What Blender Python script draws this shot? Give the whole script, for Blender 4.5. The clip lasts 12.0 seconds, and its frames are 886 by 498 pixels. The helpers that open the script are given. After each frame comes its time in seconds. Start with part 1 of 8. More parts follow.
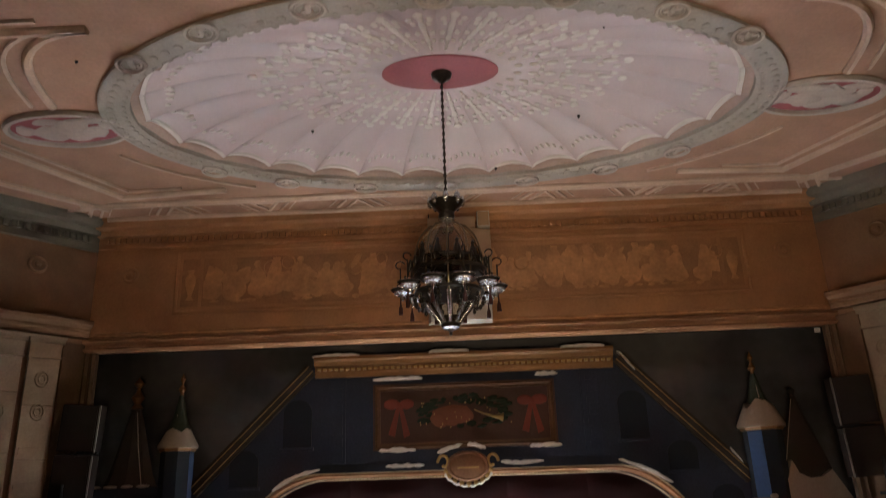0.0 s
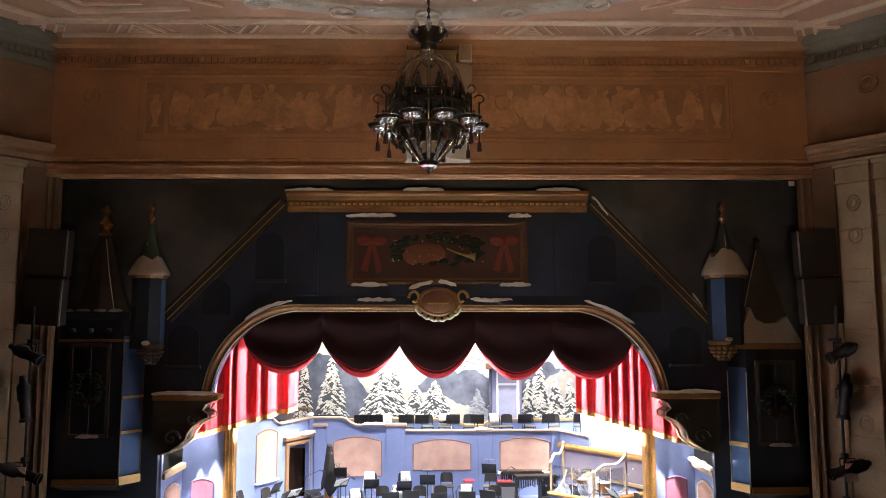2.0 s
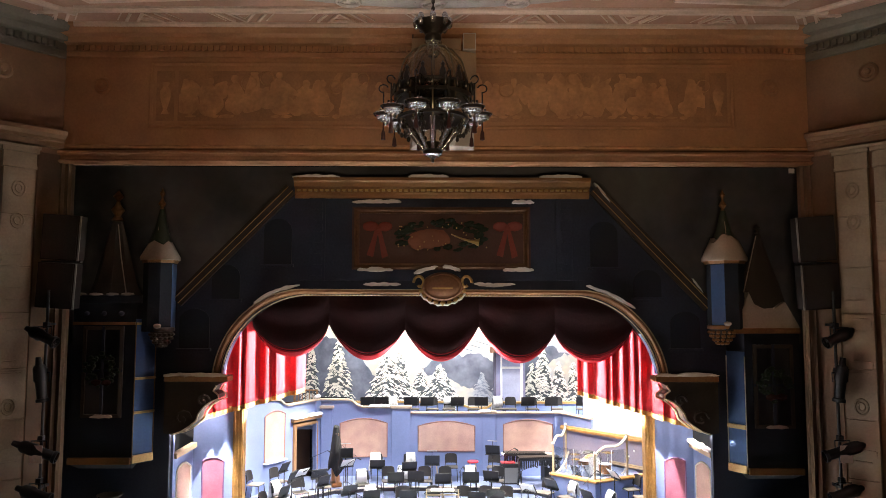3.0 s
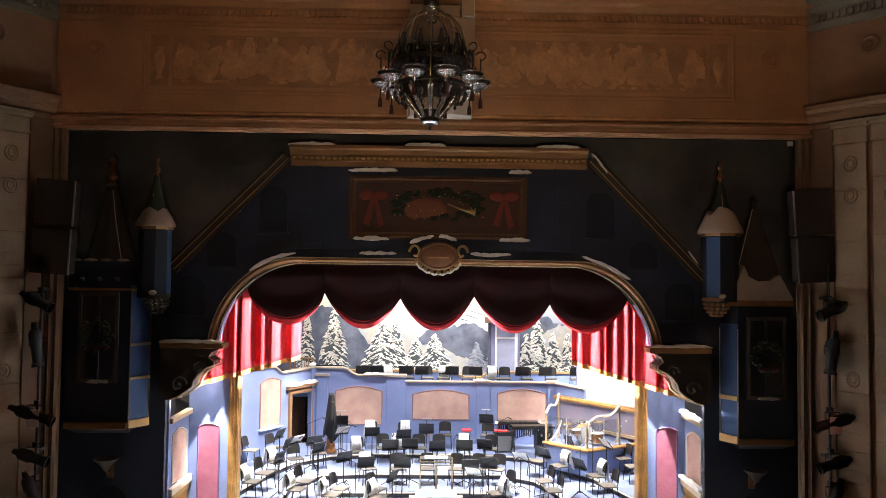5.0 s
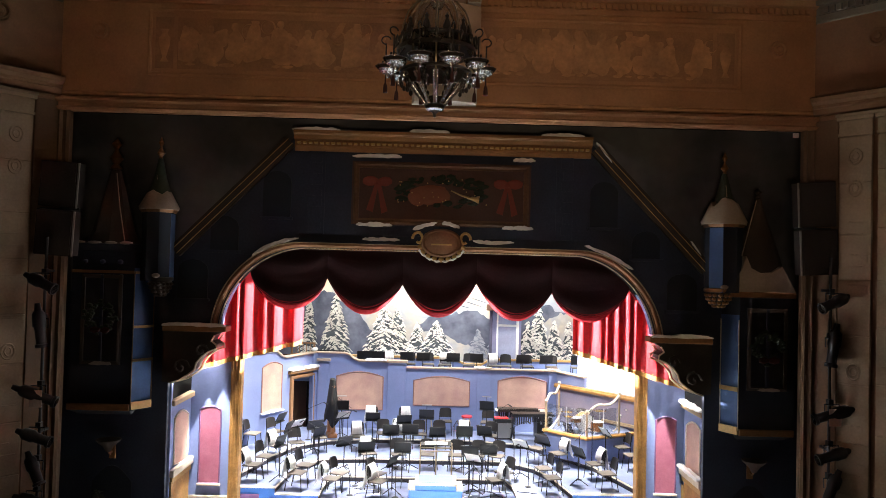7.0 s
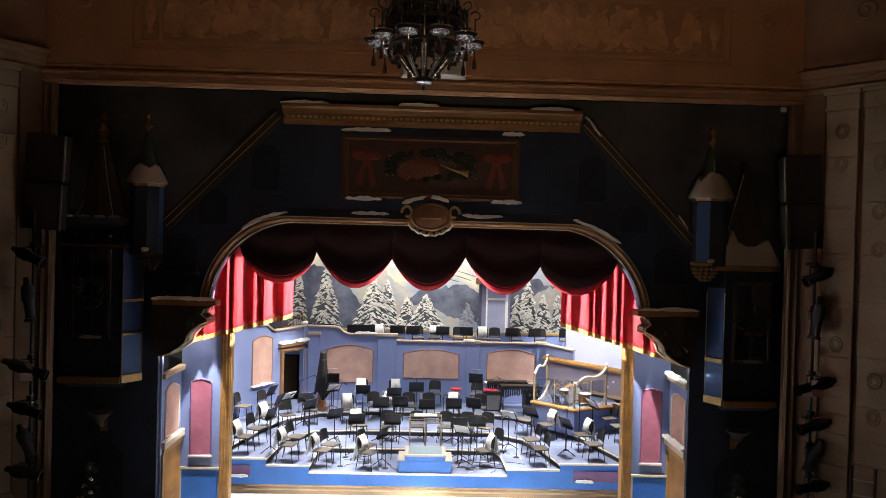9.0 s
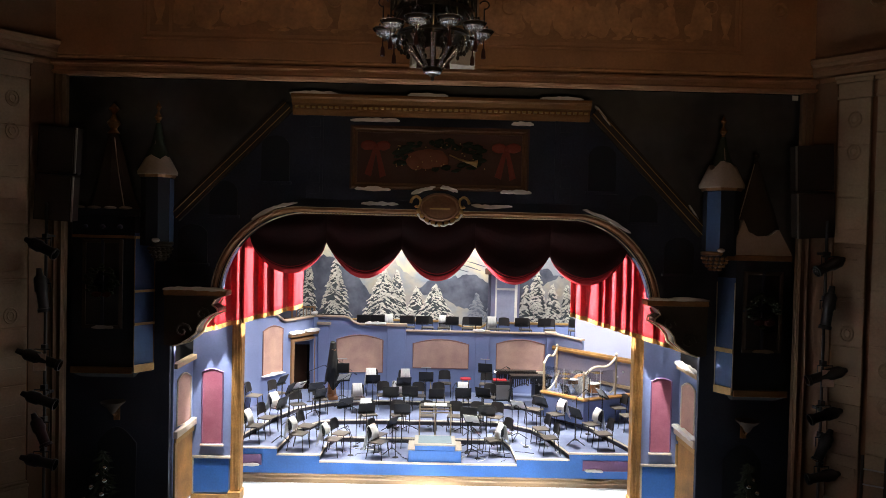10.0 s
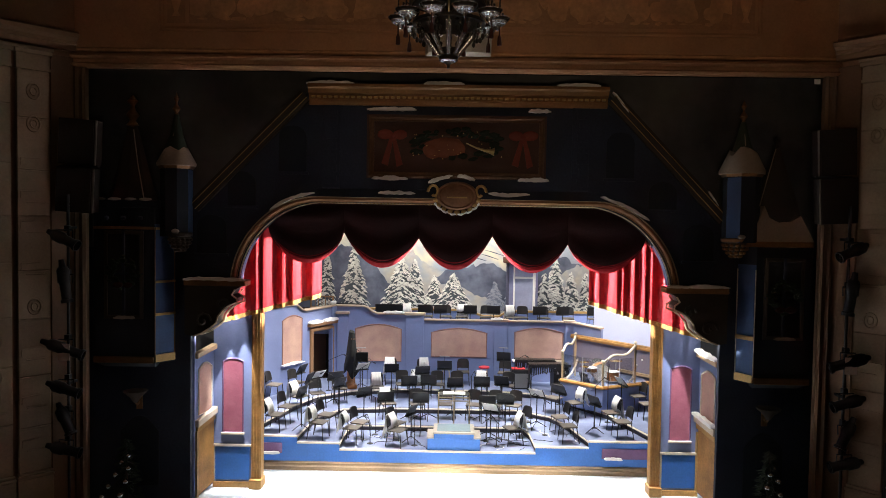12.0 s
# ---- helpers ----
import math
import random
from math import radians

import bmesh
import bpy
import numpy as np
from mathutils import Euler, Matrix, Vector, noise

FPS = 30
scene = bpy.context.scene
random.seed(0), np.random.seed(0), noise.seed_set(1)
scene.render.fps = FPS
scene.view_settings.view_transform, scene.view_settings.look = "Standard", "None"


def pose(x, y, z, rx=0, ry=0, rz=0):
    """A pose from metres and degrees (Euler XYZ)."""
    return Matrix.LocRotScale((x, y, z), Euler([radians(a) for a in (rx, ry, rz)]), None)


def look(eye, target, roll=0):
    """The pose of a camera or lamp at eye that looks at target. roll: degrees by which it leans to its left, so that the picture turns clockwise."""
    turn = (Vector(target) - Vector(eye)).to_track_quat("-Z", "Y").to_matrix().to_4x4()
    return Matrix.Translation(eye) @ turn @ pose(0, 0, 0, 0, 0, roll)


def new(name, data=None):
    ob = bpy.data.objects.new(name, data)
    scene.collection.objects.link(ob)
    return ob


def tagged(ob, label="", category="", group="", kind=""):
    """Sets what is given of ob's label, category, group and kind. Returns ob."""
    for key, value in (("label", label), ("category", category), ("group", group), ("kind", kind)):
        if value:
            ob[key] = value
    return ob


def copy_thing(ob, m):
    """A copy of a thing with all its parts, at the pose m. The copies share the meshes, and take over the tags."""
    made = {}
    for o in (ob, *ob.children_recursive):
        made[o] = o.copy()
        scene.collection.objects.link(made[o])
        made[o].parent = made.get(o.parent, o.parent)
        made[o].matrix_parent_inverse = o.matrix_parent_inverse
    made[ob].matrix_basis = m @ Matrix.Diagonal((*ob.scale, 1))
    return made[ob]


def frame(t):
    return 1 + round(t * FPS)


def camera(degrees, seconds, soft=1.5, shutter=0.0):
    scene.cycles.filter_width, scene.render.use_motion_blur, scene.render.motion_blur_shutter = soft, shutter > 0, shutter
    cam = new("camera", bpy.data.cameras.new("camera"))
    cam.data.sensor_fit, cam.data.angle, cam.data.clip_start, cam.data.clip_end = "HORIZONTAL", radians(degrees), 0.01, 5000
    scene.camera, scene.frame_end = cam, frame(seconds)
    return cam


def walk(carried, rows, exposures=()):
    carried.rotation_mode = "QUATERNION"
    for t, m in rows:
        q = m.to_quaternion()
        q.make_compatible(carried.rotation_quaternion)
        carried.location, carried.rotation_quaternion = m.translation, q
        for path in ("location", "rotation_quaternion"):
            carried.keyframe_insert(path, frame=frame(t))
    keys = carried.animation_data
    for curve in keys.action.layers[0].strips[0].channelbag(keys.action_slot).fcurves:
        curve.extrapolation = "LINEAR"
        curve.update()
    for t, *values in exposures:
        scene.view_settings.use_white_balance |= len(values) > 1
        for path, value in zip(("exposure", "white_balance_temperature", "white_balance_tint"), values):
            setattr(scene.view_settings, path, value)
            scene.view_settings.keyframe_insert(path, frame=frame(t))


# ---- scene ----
cam = camera(62.5, 12.0, soft=0.5, shutter=0.4)
# seconds, place, turn, tilt and lean of a camera held by someone standing on the balcony
ROWS = [
    (0.0, 0.061, 0.008, 6.262, 1.744, 18.647, 1.911),
    (0.5, 0.012, 0.021, 6.313, 2.192, 13.164, 1.394),
    (1.0, -0.029, 0.216, 6.332, 2.221, 9.904, -0.294),
    (1.5, -0.030, 0.030, 6.346, 0.469, 7.806, -0.210),
    (2.0, -0.035, 0.274, 6.323, -0.939, 5.987, 0.085),
    (2.5, -0.011, 0.001, 6.325, -0.572, 5.237, 0.032),
    (3.0, -0.005, -0.024, 6.323, -0.481, 4.758, -0.071),
    (5.0, -0.004, 0.003, 6.298, -0.816, 2.467, -0.670),
    (5.5, -0.007, -0.005, 6.293, -0.420, 2.151, -0.980),
    (6.0, -0.014, -0.008, 6.298, -0.418, 1.847, -1.240),
    (6.5, -0.002, -0.021, 6.292, -0.369, 1.604, -1.394),
    (7.0, -0.008, -0.006, 6.302, -0.635, 1.436, -1.485),
    (9.0, 0.015, -0.066, 6.298, -1.396, -0.577, -1.474),
    (9.5, 0.005, -0.069, 6.294, -1.068, -1.044, -1.407),
    (10.0, 0.010, -0.080, 6.298, -0.683, -1.365, -1.341),
    (10.5, 0.017, -0.059, 6.290, -0.443, -1.514, -1.267),
    (11.0, 0.029, -0.072, 6.284, -0.168, -1.673, -1.097),
    (11.5, 0.023, -0.063, 6.287, 0.164, -2.001, -0.935),
    (12.0, 0.023, -0.068, 6.290, 0.718, -2.241, -0.886),
]
EXPOSURES = [(0.0, -0.01), (1.5, -0.03), (3.0, -0.05), (5.0, -0.32), (7.0, -0.48), (9.0, -1.2), (10.0, -1.27), (12.0, -1.32)]
walk(cam, [(t, pose(x, y, z, 90 + tilt, lean, turn)) for t, x, y, z, turn, tilt, lean in ROWS], EXPOSURES)

# ---- light ----
world = bpy.data.worlds.new("world")
scene.world = world
world.use_nodes = True
world.node_tree.nodes["Background"].inputs[0].default_value = (0.01, 0.01, 0.012, 1)
world.node_tree.nodes["Background"].inputs[1].default_value = 0.1


def area_lamp(name, eye, target, size_x, size_y, watts, colour, spread=180):
    data = bpy.data.lights.new(name, "AREA")
    data.shape, data.size, data.size_y, data.energy, data.color = "RECTANGLE", size_x, size_y, watts, colour
    data.spread = radians(spread)
    ob = new(name, data)
    ob.matrix_world = look(eye, target)
    return ob


def spot_lamp(name, eye, target, watts, colour, cone, blend=0.4, radius=0.12):
    data = bpy.data.lights.new(name, "SPOT")
    data.energy, data.color, data.spot_size, data.spot_blend, data.shadow_soft_size = watts, colour, radians(cone), blend, radius
    ob = new(name, data)
    ob.matrix_world = look(eye, target)
    return ob


# stage battens and down lights, hung out of sight above the set
area_lamp("stage_batten", (0, 17.0, 8.8), (0, 15.9, 0), 8.6, 0.5, 1650, (1.0, 0.93, 0.86), 36)
area_lamp("stage_batten", (0, 20.6, 8.9), (0, 22.9, 1.6), 7.0, 0.5, 520, (0.95, 0.97, 1.0), 110)
for x, y, ty, watts in ((-4.0, 20.3, 19.3, 18500), (0.1, 20.3, 19.3, 14000), (4.2, 20.3, 19.3, 15500), (-2.8, 22.3, 21.7, 7300), (2.8, 22.3, 21.7, 7300)):
    spot_lamp("stage_spot", (x, y, 9.2), (x, ty, 0.8), watts, (1.0, 0.93, 0.83), 40, 0.4, 0.035)
# side spots raking the two curtains
for sx in (-1, 1):
    spot_lamp("curtain_spot", (sx * -2.0, 16.74, 6.25), (sx * 4.3, 16.66, 4.85), 29000, (1.0, 0.94, 0.90), 17.6, 0.12, 0.03)
    spot_lamp("side_spot", (sx * -0.5, 19.2, 8.6), (sx * 5.3, 21.6, 2.4), 8000 if sx < 0 else 4800, (1.0, 0.93, 0.84), 36, 0.5, 0.04)
# cloth lights for the painted backdrop
area_lamp("cloth_light", (0.8, 25.6, 8.3), (0.8, 27.2, 3.9), 9.0, 0.3, 1000, (1.0, 0.94, 0.82), 120)
# lamps over the wings, close to the painted walls
for sx in (-1, 1):
    for x in ((5.00, 4.74) if sx < 0 else (5.02, 5.30, 5.58)):
        spot_lamp("wing_lamp", (sx * x, 16.61, 5.6), (sx * x, 16.62, 0), 1500, (1.0, 0.96, 0.95), 6.0, 0.15, 0.01)
    spot_lamp("wing_wash", (sx * 4.8, 15.95, 5.3), (sx * 4.98, 16.7, 1.9), 3700, (1.0, 0.96, 0.95), 22, 0.3, 0.03)
    spot_lamp("post_lamp", (4.55 if sx > 0 else -4.2, 16.1, 5.4), (4.75 if sx > 0 else -4.45, 16.6, 1.0), 620, (1.0, 0.93, 0.84), 20, 0.5, 0.03)
    spot_lamp("return_lamp", (sx * 4.9, 16.45, 5.2), (sx * 5.75, 16.4, 1.8), 1450, (1.0, 0.95, 0.92), 50, 0.5, 0.1)
spot_lamp("gallery_lamp", (6.4, 22.0, 8.2), (5.9, 24.1, 3.2), 9500, (1.0, 0.97, 0.95), 50, 0.5, 0.2)
# a balcony spot shuttered to the orchestra
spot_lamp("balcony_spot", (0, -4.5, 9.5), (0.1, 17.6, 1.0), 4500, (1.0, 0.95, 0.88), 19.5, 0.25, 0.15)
# dim unseen fill added low behind the camera for ceiling and walls
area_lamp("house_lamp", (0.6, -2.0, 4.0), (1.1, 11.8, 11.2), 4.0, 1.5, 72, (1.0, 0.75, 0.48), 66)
# unseen front-of-house spots added on the white apron to bounce onto ceiling and dome
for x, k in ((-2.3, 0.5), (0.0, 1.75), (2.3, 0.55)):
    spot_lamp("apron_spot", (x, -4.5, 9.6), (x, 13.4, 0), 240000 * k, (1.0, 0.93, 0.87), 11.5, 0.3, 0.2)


# ---- materials ----
def mat(name, base, rough=0.6, metal=0.0, var=0.14, scale=1.3, fine=22.0, bump=0.12, second=None, sheen=0.0, rand=0.0):
    """A worn surface: broad stains and fine grain in colour, gloss and relief."""
    m = bpy.data.materials.new(name)
    m.use_nodes = True
    nt = m.node_tree
    b = nt.nodes["Principled BSDF"]
    link = nt.links.new
    co = nt.nodes.new("ShaderNodeTexCoord")
    broad = nt.nodes.new("ShaderNodeTexNoise")
    grain = nt.nodes.new("ShaderNodeTexNoise")
    broad.inputs["Scale"].default_value, broad.inputs["Detail"].default_value = scale, 5
    grain.inputs["Scale"].default_value, grain.inputs["Detail"].default_value = fine, 4
    link(co.outputs["Object"], broad.inputs["Vector"])
    link(co.outputs["Object"], grain.inputs["Vector"])
    ramp = nt.nodes.new("ShaderNodeMapRange")
    ramp.inputs["From Min"].default_value, ramp.inputs["From Max"].default_value = 0.3, 0.7
    link(broad.outputs["Fac"], ramp.inputs["Value"])
    mix = nt.nodes.new("ShaderNodeMix")
    mix.data_type = "RGBA"
    lo = [c * (1 - var) for c in base]
    hi = [min(1, c * (1 + var)) for c in base] if second is None else list(second)
    mix.inputs[6].default_value, mix.inputs[7].default_value = (*lo, 1), (*hi, 1)
    link(ramp.outputs[0], mix.inputs[0])
    speck = nt.nodes.new("ShaderNodeMapRange")
    speck.inputs["From Min"].default_value, speck.inputs["From Max"].default_value = 0.25, 0.75
    speck.inputs["To Min"].default_value, speck.inputs["To Max"].default_value = 1 - var * 0.8, 1 + var * 0.5
    link(grain.outputs["Fac"], speck.inputs["Value"])
    mul = nt.nodes.new("ShaderNodeMix")
    mul.data_type, mul.blend_type = "RGBA", "MULTIPLY"
    mul.inputs[0].default_value = 1
    link(mix.outputs[2], mul.inputs[6])
    link(speck.outputs[0], mul.inputs[7])
    out = mul.outputs[2]
    if rand:
        info = nt.nodes.new("ShaderNodeObjectInfo")
        shift = nt.nodes.new("ShaderNodeMapRange")
        shift.inputs["To Min"].default_value, shift.inputs["To Max"].default_value = 1 - rand, 1 + rand
        link(info.outputs["Random"], shift.inputs["Value"])
        again = nt.nodes.new("ShaderNodeMix")
        again.data_type, again.blend_type = "RGBA", "MULTIPLY"
        again.inputs[0].default_value = 1
        link(out, again.inputs[6])
        link(shift.outputs[0], again.inputs[7])
        out = again.outputs[2]
    link(out, b.inputs["Base Color"])
    gloss = nt.nodes.new("ShaderNodeMapRange")
    gloss.inputs["To Min"].default_value, gloss.inputs["To Max"].default_value = max(0.02, rough - 0.12), min(1, rough + 0.12)
    link(broad.outputs["Fac"], gloss.inputs["Value"])
    link(gloss.outputs[0], b.inputs["Roughness"])
    b.inputs["Metallic"].default_value = metal
    if sheen:
        b.inputs["Sheen Weight"].default_value = sheen
        b.inputs["Sheen Roughness"].default_value = 0.4
        b.inputs["Sheen Tint"].default_value = (*[min(1, c * 2 + 0.1) for c in base], 1)
    if bump:
        bp = nt.nodes.new("ShaderNodeBump")
        bp.inputs["Strength"].default_value, bp.inputs["Distance"].default_value = bump, 0.02
        link(grain.outputs["Fac"], bp.inputs["Height"])
        link(bp.outputs[0], b.inputs["Normal"])
    return m


PLASTER_PINK = mat("pink_plaster", (0.42, 0.24, 0.16), 0.75, scale=0.7, second=(0.52, 0.31, 0.21))
WALL_OCHRE = mat("ochre_side_plaster", (0.235, 0.122, 0.058), 0.75, second=(0.28, 0.15, 0.075))
PLASTER_DOME = mat("dome_plaster", (0.73, 0.635, 0.655), 0.7, var=0.05, second=(0.77, 0.68, 0.70))
COVE_SHADE = mat("shaded_rose_plaster", (0.46, 0.34, 0.28), 0.7)
PLASTER_GREY = mat("grey_plaster", (0.44, 0.40, 0.35), 0.75)
PLASTER_MOULD = mat("cream_pink_moulding", (0.64, 0.48, 0.37), 0.7)
CORNICE_GREY = mat("grey_green_cornice", (0.19, 0.165, 0.125), 0.75)
ROSE_RED = mat("rose_red_paint", (0.36, 0.10, 0.11), 0.6)
FRIEZE = mat("ochre_frieze_plaster", (0.43, 0.22, 0.104), 0.7, second=(0.50, 0.258, 0.122))
FRIEZE_PALE = mat("pale_frieze_relief", (0.52, 0.273, 0.127), 0.7, var=0.22, scale=3.2, fine=14, bump=0.3)
FRIEZE_DARK = mat("dark_frieze_ground", (0.37, 0.19, 0.088), 0.7, var=0.2, scale=2.5)
WALL_STONE = mat("stone_plaster", (0.29, 0.20, 0.12), 0.8, second=(0.36, 0.265, 0.17))
BROWN_WALL = mat("brown_splay_plaster", (0.16, 0.09, 0.045), 0.75)
GOLD = mat("old_gold_paint", (0.48, 0.30, 0.11), 0.42, 0.35, var=0.22, fine=30)
# paler than the gold, to put glints into the gilded edges
HIGHLIGHT_GILT = mat("highlight_gilt", (0.62, 0.50, 0.34), 0.4, 0.15, var=0.25, fine=30)
GOLD_DIM = mat("dull_gold_paint", (0.23, 0.105, 0.03), 0.5, 0.2, var=0.25, fine=30)
GOLD_POST = mat("streaked_gold_post", (0.43, 0.22, 0.065), 0.5, 0.05, var=0.25, scale=3, fine=26)
FACADE_BLUE = mat("night_blue_scenic_paint", (0.023, 0.030, 0.052), 0.9, var=0.25, scale=0.9, second=(0.036, 0.043, 0.068))
# also carries the shade on turret and tower fronts
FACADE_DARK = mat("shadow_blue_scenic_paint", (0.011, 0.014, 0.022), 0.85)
# carries the stage light on the inward faces of turrets and towers
STAGE_LIT_BLUE = mat("stage_lit_blue", (0.042, 0.084, 0.20), 0.8)
SKY_CLOTH = mat("night_sky_cloth", (0.038, 0.038, 0.044), 0.9, scale=0.55, fine=5, second=(0.15, 0.145, 0.14))
SNOW = mat("painted_snow", (0.87, 0.86, 0.84), 0.8, var=0.06)
TAN_SNOW = mat("tan_snow_roof", (0.39, 0.315, 0.25), 0.85)
ROOF_DARK = mat("dark_spire_paint", (0.05, 0.035, 0.025), 0.8)
ROOF_GREEN = mat("green_spire_paint", (0.035, 0.05, 0.03), 0.8)
BLACK = mat("black_metal", (0.012, 0.012, 0.013), 0.5, var=0.2)
BLACK_CLOTH = mat("black_masking_cloth", (0.008, 0.008, 0.009), 0.95)
RAFTER = mat("dark_gilded_beam", (0.035, 0.022, 0.012), 0.6, var=0.25)
SKIRT = mat("brown_gold_skirting", (0.20, 0.125, 0.06), 0.5, var=0.2, fine=26)
FRAME_BROWN = mat("brown_moulded_frame_paint", (0.36, 0.18, 0.085), 0.7, var=0.2)
COPING_PALE = mat("tan_coping", (0.46, 0.35, 0.27), 0.6)
PANEL_EDGE = mat("brown_rose_border", (0.30, 0.16, 0.14), 0.7)
DOOR_WOOD = mat("brown_door_wood", (0.30, 0.165, 0.08), 0.55, fine=35)
SPEAKER = mat("brown_speaker_cabinet", (0.024, 0.014, 0.009), 0.9)
SPEAKER_EDGE = mat("pale_speaker_edge", (0.22, 0.19, 0.17), 0.6)
SET_BLUE = mat("periwinkle_scenic_paint", (0.205, 0.265, 0.49), 0.7, var=0.09, scale=0.9, bump=0.04, second=(0.24, 0.30, 0.535))
RISER_BLUE = mat("bright_blue_riser_paint", (0.04, 0.17, 0.55), 0.55, var=0.15)
PANEL_PINK = mat("mottled_pink_panel", (0.55, 0.335, 0.285), 0.7, scale=2.2, fine=50, second=(0.64, 0.42, 0.34))
PANEL_MAUVE = mat("mauve_panel", (0.42, 0.125, 0.19), 0.6, scale=5, fine=40, bump=0.04, second=(0.43, 0.15, 0.21))
PLUM = mat("plum_plaque", (0.18, 0.09, 0.20), 0.6)
CREAM = mat("cream_trim", (0.66, 0.58, 0.46), 0.6)
TAN_TRIM = mat("tan_wood_trim", (0.50, 0.36, 0.22), 0.55, fine=35)
DECK = mat("pale_blue_stage_deck", (0.138, 0.175, 0.315), 0.45, var=0.2, scale=2.0, second=(0.21, 0.255, 0.41))
APRON = mat("white_stage_floor", (0.74, 0.78, 0.82), 0.5, var=0.1, scale=0.8, second=(0.60, 0.74, 0.84))
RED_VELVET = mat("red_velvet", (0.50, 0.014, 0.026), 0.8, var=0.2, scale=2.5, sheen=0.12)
# near-black red that carries the shade on the valance front
SHADE_VELVET = mat("shaded_red_velvet", (0.032, 0.003, 0.004), 0.95, var=0.3)
FRINGE = mat("gold_fringe", (0.52, 0.25, 0.055), 0.6, var=0.4, scale=9, fine=60, bump=0.5)
CHAIR_BLACK = mat("black_chair_shell", (0.014, 0.013, 0.014), 0.45, rand=0.2)
CHAIR_SEAT = mat("dark_chair_upholstery", (0.085, 0.072, 0.062), 0.7, rand=0.25)
CLOTH_WHITE = mat("white_cotton_cloth", (0.78, 0.77, 0.76), 0.9)
PAPER = mat("white_paper", (0.80, 0.79, 0.76), 0.8, var=0.05)
WOOD = mat("amber_varnished_wood", (0.40, 0.17, 0.06), 0.35, fine=30)
PALE_WOOD = mat("pale_wood", (0.55, 0.42, 0.26), 0.5, fine=30)
BRASS = mat("polished_brass", (0.70, 0.46, 0.18), 0.22, 1.0, var=0.1)
STEEL = mat("brushed_steel", (0.52, 0.52, 0.54), 0.3, 1.0, var=0.1)
ANTIQUE = mat("antique_dark_bronze", (0.055, 0.047, 0.04), 0.3, 0.6, var=0.25)
CRYSTAL = mat("cut_glass_bowl", (0.62, 0.63, 0.64), 0.14, 0.9, var=0.2, scale=9, fine=45, bump=0.6)
SMOKE_GLASS = mat("smoky_glass", (0.028, 0.024, 0.021), 0.12, var=0.2)
GREEN_LEAF = mat("dark_garland_green", (0.014, 0.026, 0.012), 0.8, fine=50, bump=0.6)
RED_RIBBON = mat("dark_red_ribbon", (0.20, 0.04, 0.022), 0.8)
# a much darker red for the bows on the tower wreaths
DULL_RIBBON = mat("dark_wreath_ribbon", (0.05, 0.012, 0.008), 0.9)
HOUSE_FLOOR = mat("dark_red_carpet", (0.10, 0.03, 0.03), 0.95)
HOUSE_WALL = mat("plain_ochre_wall", (0.34, 0.22, 0.13), 0.85)


# ---- building helpers ----
def part(name, bm, material, parent=None, label="", smooth=False):
    """Links a bmesh as one mesh object under a thing or a part."""
    me = bpy.data.meshes.new(name)
    bmesh.ops.recalc_face_normals(bm, faces=bm.faces)
    bm.to_mesh(me)
    bm.free()
    me.materials.append(material)
    if smooth:
        for p in me.polygons:
            p.use_smooth = True
        me.set_sharp_from_angle(angle=radians(40))
    ob = new(name, me)
    if parent is not None:
        ob.parent = parent
    if label:
        tagged(ob, label)
    return ob


def thing(name, label, category, at=(0, 0, 0), group="", rz=0.0, kind=""):
    ob = new(name)
    ob.empty_display_size = 0.2
    ob.matrix_world = pose(*at, 0, 0, rz)
    return tagged(ob, label, category, group, kind)


def structure(name, bm, material, label, category, smooth=False):
    return tagged(part(name, bm, material, None, "", smooth), label, category, "", "structure")


def box(x0, x1, y0, y1, z0, z1, bm=None, bevel=0.0, m=None):
    """An upright block; bevel rounds its edges; m moves it."""
    bm = bm or bmesh.new()
    mid = Matrix.Translation(((x0 + x1) / 2, (y0 + y1) / 2, (z0 + z1) / 2)) @ Matrix.Diagonal((abs(x1 - x0), abs(y1 - y0), abs(z1 - z0), 1))
    r = bmesh.ops.create_cube(bm, size=1, matrix=(m or Matrix()) @ mid)
    if bevel:
        es = list({e for v in r["verts"] for e in v.link_edges})
        bmesh.ops.bevel(bm, geom=es, offset=bevel, segments=2, affect="EDGES", profile=0.5)
    return bm


def slab(outline, y0, y1, bm=None, m=None):
    """A plate with the given outline in x and z, from y0 to y1."""
    bm = bm or bmesh.new()
    m = m or Matrix()
    a = [bm.verts.new(m @ Vector((x, y0, z))) for x, z in outline]
    b = [bm.verts.new(m @ Vector((x, y1, z))) for x, z in outline]
    bm.faces.new(a)
    bm.faces.new(b[::-1])
    n = len(a)
    for i in range(n):
        bm.faces.new((a[i], b[i], b[(i + 1) % n], a[(i + 1) % n]))
    return bm


def flat_slab(outline, z0, z1, bm=None):
    """A plate with the given outline in x and y, from z0 to z1."""
    bm = bm or bmesh.new()
    a = [bm.verts.new((x, y, z0)) for x, y in outline]
    b = [bm.verts.new((x, y, z1)) for x, y in outline]
    bm.faces.new(a)
    bm.faces.new(b[::-1])
    n = len(a)
    for i in range(n):
        bm.faces.new((a[i], b[i], b[(i + 1) % n], a[(i + 1) % n]))
    return bm


